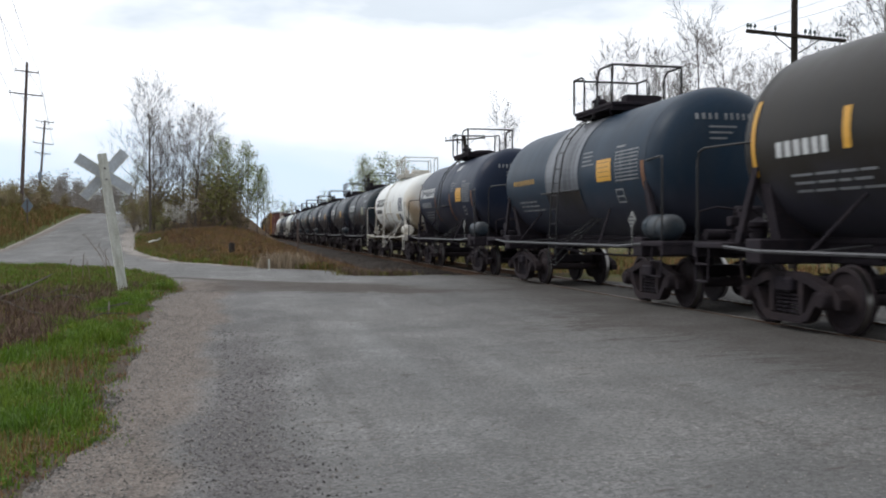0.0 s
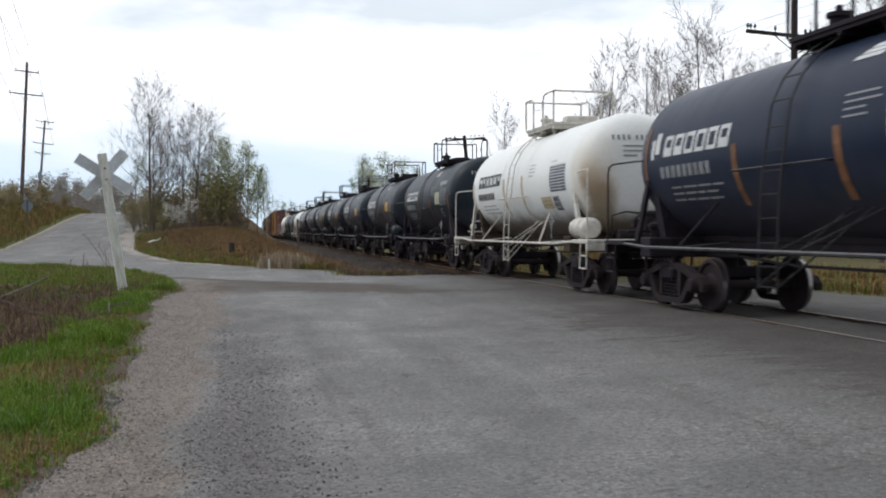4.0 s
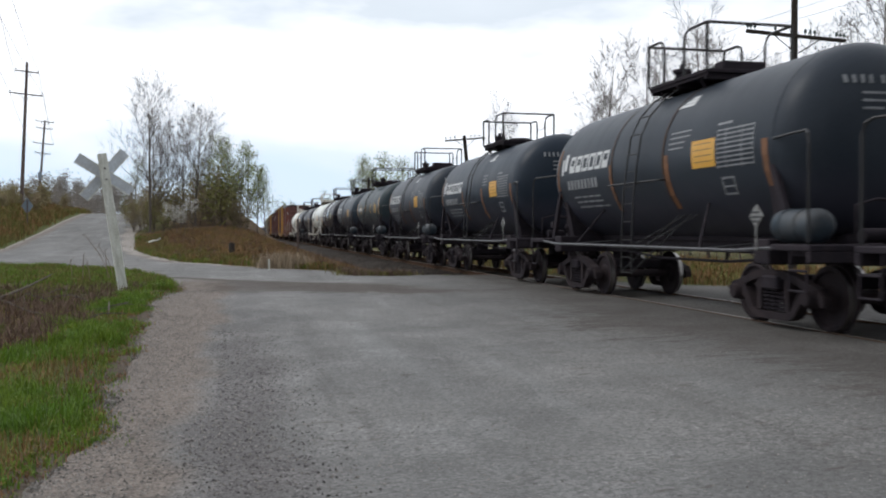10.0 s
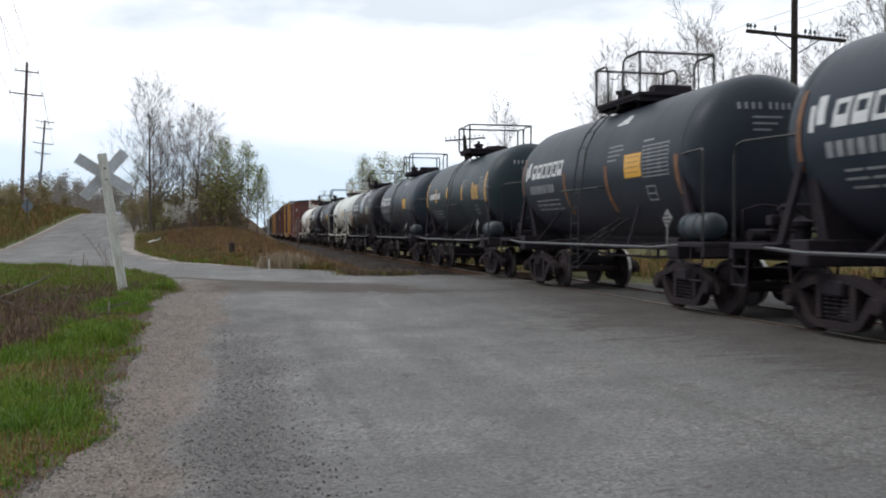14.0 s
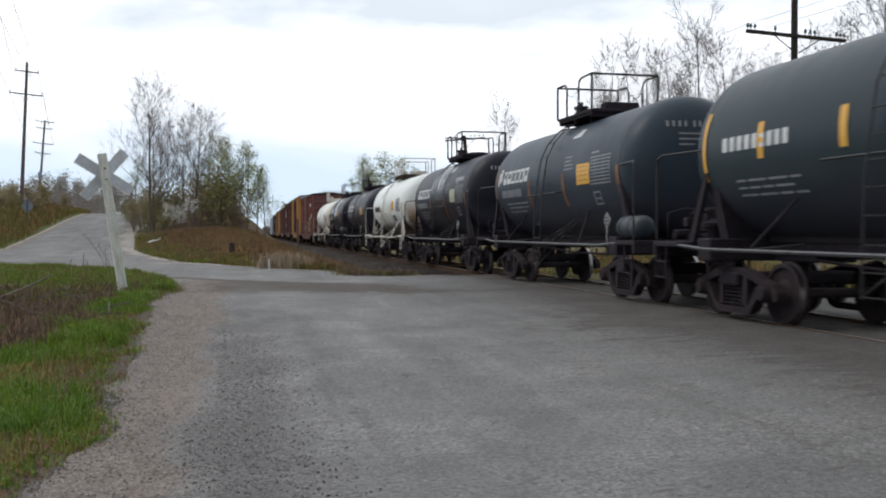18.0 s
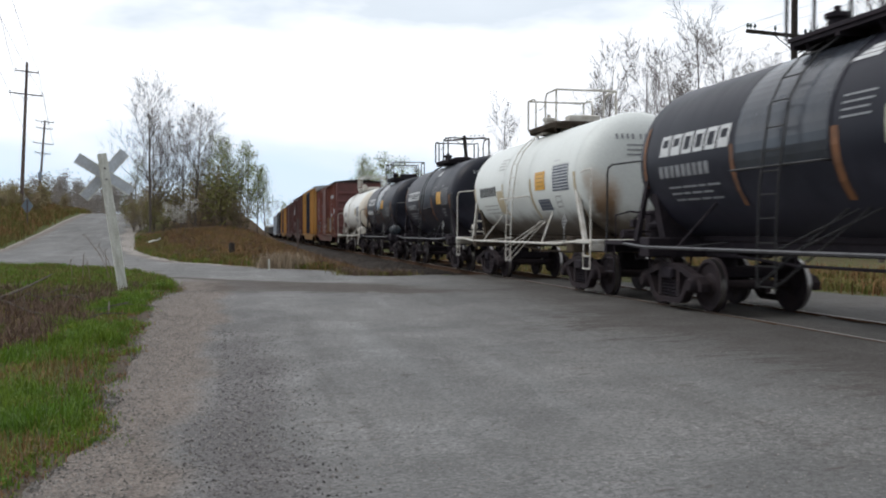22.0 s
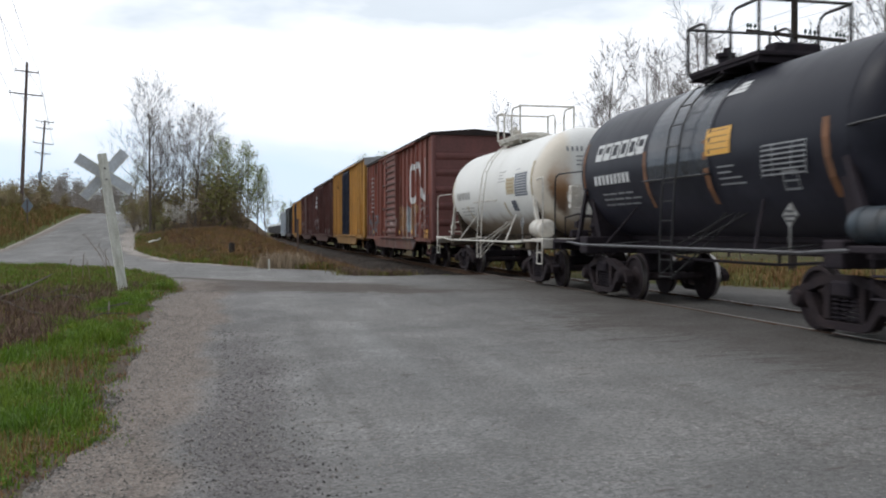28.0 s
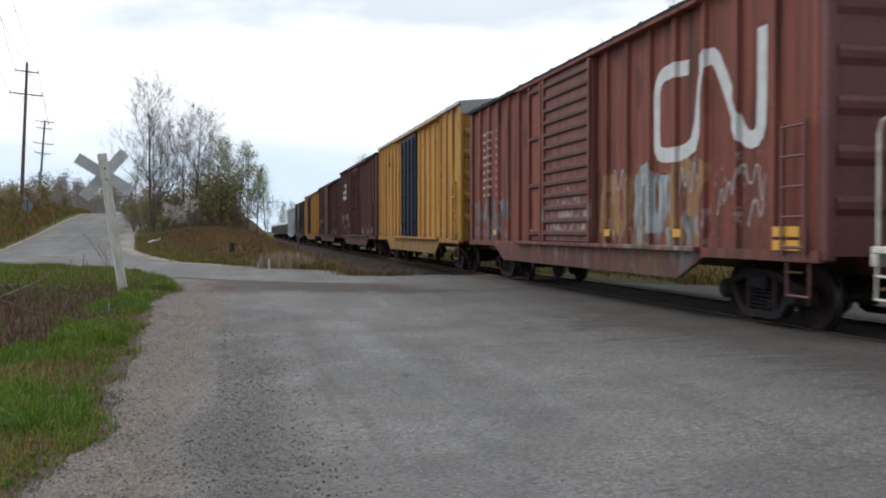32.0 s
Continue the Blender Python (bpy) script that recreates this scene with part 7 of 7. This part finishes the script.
blades("verge_grass", "bright green spring grass along the road edge", 74000, verge, 0.14, 0.0038, M_GRASS, 0.9, 3)
blades("verge_grass", "dry straw among the green verge grass", 3000, verge, 0.15, 0.003, M_STRAW, 1.0, 4)
blades("verge_grass", "longer drooping tufts of fresh grass", 12000, tufts, 0.24, 0.0042, M_GRASS, 1.0, 25)
blades("verge_straw", "matted dead grass in the thin places of the verge", 26000, dry_patch, 0.12, 0.0035, M_STRAW, 1.0, 21)
blades("verge_grass", "dull short grass among the matted straw", 14000, dry_patch, 0.10, 0.0035, M_GRASSDULL, 1.0, 22)
blades("verge_straw", "flattened dead grass along the edge of the gravel", 5500, fringe, 0.07, 0.004, M_STRAW, 1.0, 16)
blades("verge_straw", "sparse short grass creeping onto the gravel", 6500, fringe, 0.08, 0.0045, M_GRASS, 1.0, 17)
blades("roadside_grass", "green and dull grass strip behind the crossing sign", 13000, back_strip, 0.17, 0.008, M_GRASS, 0.7, 5)
blades("roadside_grass", "dull olive grass and straw behind the crossing sign", 24000, back_strip, 0.16, 0.008, M_GRASSDULL, 0.8, 18)
blades("dead_brush", "tangle of dead reddish-brown stalks beside the road", 20000, brush_area, 0.24, 0.006, M_BRUSH, 1.0, 6, "dead brush")
blades("dead_brush", "dull mixed grass in the dead brush", 3500, brush_area, 0.2, 0.006, M_GRASSDULL, 0.8, 7)
blades("embankment_grass", "tall dry brown grass on the embankment", 40000, bank_area, 0.26, 0.012, M_STRAW, 1.0, 8)
blades("embankment_grass", "dull green grass among the dry stalks", 26000, bank_area, 0.22, 0.012, M_GRASSDULL, 0.9, 13)
blades("embankment_grass", "dead reddish stalks on the embankment", 6000, bank_area, 0.4, 0.008, M_BRUSH, 0.9, 14)
blades("embankment_grass", "dull green grass at the road's edge", 12000, bank_edge, 0.22, 0.014, M_GRASSDULL, 0.7, 9)
blades("embankment_grass", "fresh green grass at the foot of the embankment", 13000, bank_edge, 0.2, 0.012, M_GRASS, 0.8, 19)
blades("bank_grass", "mixed brown and green grass on the roadside bank", 30000, left_bank, 0.45, 0.022, M_GRASSDULL, 0.6, 10)
blades("bank_grass", "brown stalks on the roadside bank", 7000, left_bank, 0.6, 0.02, M_STRAW, 0.6, 11)
blades("far_verge_grass", "dull grass beyond the track", 20000, beyond, 0.24, 0.018, M_GRASSDULL, 0.8, 12)
blades("far_verge_grass", "dry brown stalks beyond the track", 9000, beyond, 0.34, 0.014, M_STRAW, 0.7, 20)


def stones(name, label, count, seed, place, size, material=None, height=None):
    rng = np.random.default_rng(seed)
    x, y = place(rng, count)
    n = len(x)
    z = land(x, y) + rough(x * 0.6, y * 0.6, 0.012) if height is None else height(x, y)
    base = np.array([(1, 0, 0), (-1, 0, 0), (0, 1, 0), (0, -1, 0), (0, 0, 1), (0, 0, -1)], float)
    tri = np.array([(0, 2, 4), (2, 1, 4), (1, 3, 4), (3, 0, 4), (2, 0, 5), (1, 2, 5), (3, 1, 5), (0, 3, 5)])
    s = size * rng.uniform(0.4, 1.0, n) ** 2 + 0.004
    v = base[None] * rng.uniform(0.6, 1.3, (n, 6, 1)) * s[:, None, None]
    a = rng.uniform(0, 6.28, n)
    vx, vy = v[..., 0] * np.cos(a)[:, None] - v[..., 1] * np.sin(a)[:, None], v[..., 0] * np.sin(a)[:, None] + v[..., 1] * np.cos(a)[:, None]
    v = np.stack([vx + x[:, None], vy + y[:, None], v[..., 2] * 0.7 + (z - s * 0.1)[:, None]], 2)
    f = np.arange(n)[:, None, None] * 6 + tri[None]
    return tagged(new(name, raw_mesh(name, v.reshape(-1, 3), f.reshape(-1, 3), material or M_STONE)), label, "gravel", kind="stuff")


def shoulder_spots(rng, n):
    y = 4.6 + 17 * rng.uniform(0, 1, n) ** 1.6
    return left_edge(y) + 0.05 + rng.exponential(0.6, n), y


def yard_spots(rng, n):
    y = 4.4 + 14 * rng.uniform(0, 1, n) ** 1.7
    return rng.uniform(-1.2, 6.6, n), y


def ballast_spots(rng, n):
    return TRACK_X + rng.uniform(-3.6, 1.4, n), 27.5 + 34 * rng.uniform(0, 1, n) ** 1.5


def ballast_top(x, y):
    off = np.abs(x - TRACK_X)
    return np.where(off < 1.8, -0.15, -0.15 - 0.51 * (off - 1.8) / 1.9)


def trackside(rng, n):
    y = 27.3 + 14 * rng.uniform(0, 1, n) ** 1.3
    return clump(rng, (3.2 + 2.0 * rng.uniform(0, 1, n))[: n // 10], y[: n // 10], n, 0.2)


M_BALLASTSTONE = mat("dark_ballast_stones", (0.040, 0.034, 0.030), 0.95, 0.0, (0.075, 0.062, 0.052), 0.6, 0.8, 40, 0.2, per_island=0.5)
stones("ballast_stones", "dark crushed stones of the track bed", 9000, 34, ballast_spots, 0.055, M_BALLASTSTONE, ballast_top)
blades("trackside_weeds", "dead brown weeds along the foot of the ballast", 7000, trackside, 0.24, 0.009, M_BRUSH, 0.9, 23, "weeds")
blades("trackside_weeds", "dull grass along the foot of the ballast", 5000, trackside, 0.18, 0.009, M_GRASSDULL, 0.9, 24, "weeds")
stones("loose_gravel", "loose pebbles on the sandy road shoulder", 13000, 31, shoulder_spots, 0.015)
def band_spots(rng, n):
    y = 4.5 + 9.5 * rng.uniform(0, 1, n) ** 1.6
    return -0.38 + 1.25 * rng.beta(1.3, 2.2, n) - 0.1 * np.sin(y * 1.1) + 0.05, y


stones("loose_gravel", "dark loose chippings thrown to the side of the lane", 3000, 33, band_spots, 0.015, M_STONEDARK)
stones("loose_gravel", "scattered small stones on the road", 3500, 32, yard_spots, 0.009)


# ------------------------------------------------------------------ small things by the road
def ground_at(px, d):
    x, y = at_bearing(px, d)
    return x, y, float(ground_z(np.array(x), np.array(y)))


def stick(points, r0, r1):
    g = Geo()
    for q in range(len(points) - 1):
        a, b = q / (len(points) - 1), (q + 1) / (len(points) - 1)
        g.rod(points[q], points[q + 1], r0 + (r1 - r0) * a, 6, r0 + (r1 - r0) * b)
    return g


x, y, z = ground_at(410, 38.5)
solid("tree_stump", Geo().lathe([(z - 0.1, 0.17), (z + 0.1, 0.135), (z + 0.50, 0.12), (z + 0.53, 0.10), (z + 0.535, 0.01)], 14, "z", (x, y, 0)), M_POLE, "short dark tree stump in dry grass", "stump", smooth=True)
x, y, z = ground_at(476, 31)
solid("marker_stake", Geo().box(x - 0.03, x + 0.03, y - 0.03, y + 0.03, z - 0.2, z + 0.52, 0.006), M_POSTWHITE, "short white wooden marker stake in grass", "stake")
x, y, z = ground_at(527, 43)
solid("sign_post", Geo().box(x - 0.045, x + 0.045, y - 0.03, y + 0.03, z - 0.2, z + 1.75, 0.006), M_POLEGREY, "thin grey post beside the track", "post")
x, y, z = ground_at(268, 52)
solid("birch_log", stick([(x - 0.2, y, z + 0.10), (x + 0.1, y + 0.1, z + 0.24), (x + 0.30, y + 0.15, z + 0.26), (x + 0.5, y + 0.2, z + 0.40)], 0.085, 0.02), M_POSTWHITE, "pale fallen birch log beside the road", "log", smooth=True)
x0, y0, z0 = ground_at(-6, 19.5)
x1, y1, z1 = ground_at(92, 22)
solid("fallen_branch", stick([(x0, y0, z0 + 0.08), ((x0 + x1) / 2, (y0 + y1) / 2, z0 + 0.26), (x1, y1, z0 + 0.50)], 0.035, 0.014), M_BARK, "long bare fallen branch lying in the brush", "branch", "fallen branches")
r = random.Random(17)
for q in range(16):
    x, y, z = ground_at(r.uniform(0, 200), r.uniform(14, 20.5))
    a, ln = r.uniform(0, 3.14), r.uniform(0.5, 1.3)
    dx, dy = math.cos(a) * ln, math.sin(a) * ln
    solid("fallen_branch", stick([(x, y, z + 0.03), (x + dx * 0.5, y + dy * 0.5 + 0.06, z + r.uniform(0.08, 0.2)), (x + dx, y + dy, z + r.uniform(0.1, 0.35))], 0.016, 0.006), M_BARK, "thin dead branch lying in the brush", "branch", "fallen branches")
for px, top, h in ((197, 150, 1.25), (204, 172, 1.0), (190, 186, 0.85), (160, 152, 0.6), (128, 124, 0.55), (146, 148, 0.7)):
    x, y, z = ground_at(px, 24.5)
    x2, y2 = at_bearing(top, 24.5)
    weed = thing("dry_weed", "tall dry weed stem beside the crossing sign", "weed", "dry weeds")
    part("stem", stick([(x, y, z - 0.03), (x * 0.6 + x2 * 0.4, y, z + h * 0.55), (x2, y2, z + h)], 0.011, 0.005), M_TWIGBROWN, weed)
    for i in range(4):
        t = 0.5 + 0.13 * i
        bx, bz = x + (x2 - x) * t, z + h * t
        part("twig", stick([(bx, y, bz), (bx + r.uniform(-0.12, 0.12), y + r.uniform(-0.1, 0.1), bz + 0.14)], 0.005, 0.003), M_TWIGBROWN, weed)
x, y, z = ground_at(49, 64)
sign = thing("road_sign", "grey back of a diamond road sign on a post", "road sign", m=pose(x, y, z, 0, 0, 12))
part("post", Geo().box(-0.04, 0.04, -0.03, 0.03, -0.3, 1.95, 0.006), M_POLEGREY, sign)
part("panel", Geo().plate([(0, 0.95), (0.40, 1.52), (0, 2.09), (-0.40, 1.52)], "y", 0.03, 0.05), M_SIGNBLUE, sign, "blue-grey diamond panel")


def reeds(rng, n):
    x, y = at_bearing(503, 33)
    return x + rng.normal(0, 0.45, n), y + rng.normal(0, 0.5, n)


blades("dry_reeds", "pale dry reed clump beside the track", 1500, reeds, 0.55, 0.010, M_REED, 0.6, 15, "reeds")


def motions():
    """The train: every car along the track, its axles rolling."""
    times = [t * 2.0 for t in range(17)]
    for car, y0 in train:
        walk(car, [(t, pose(TRACK_X, y0 - run(t), 0)) for t in times])
    step = 0.1
    rolls = [(q * step, run(q * step) / WR) for q in range(int(32 / step) + 1)]
    for w, y2 in ROLLING:
        walk(w, [(t, Matrix.Translation((0, y2, WR)) @ Matrix.Rotation(a, 4, "X")) for t, a in rolls])


motions()
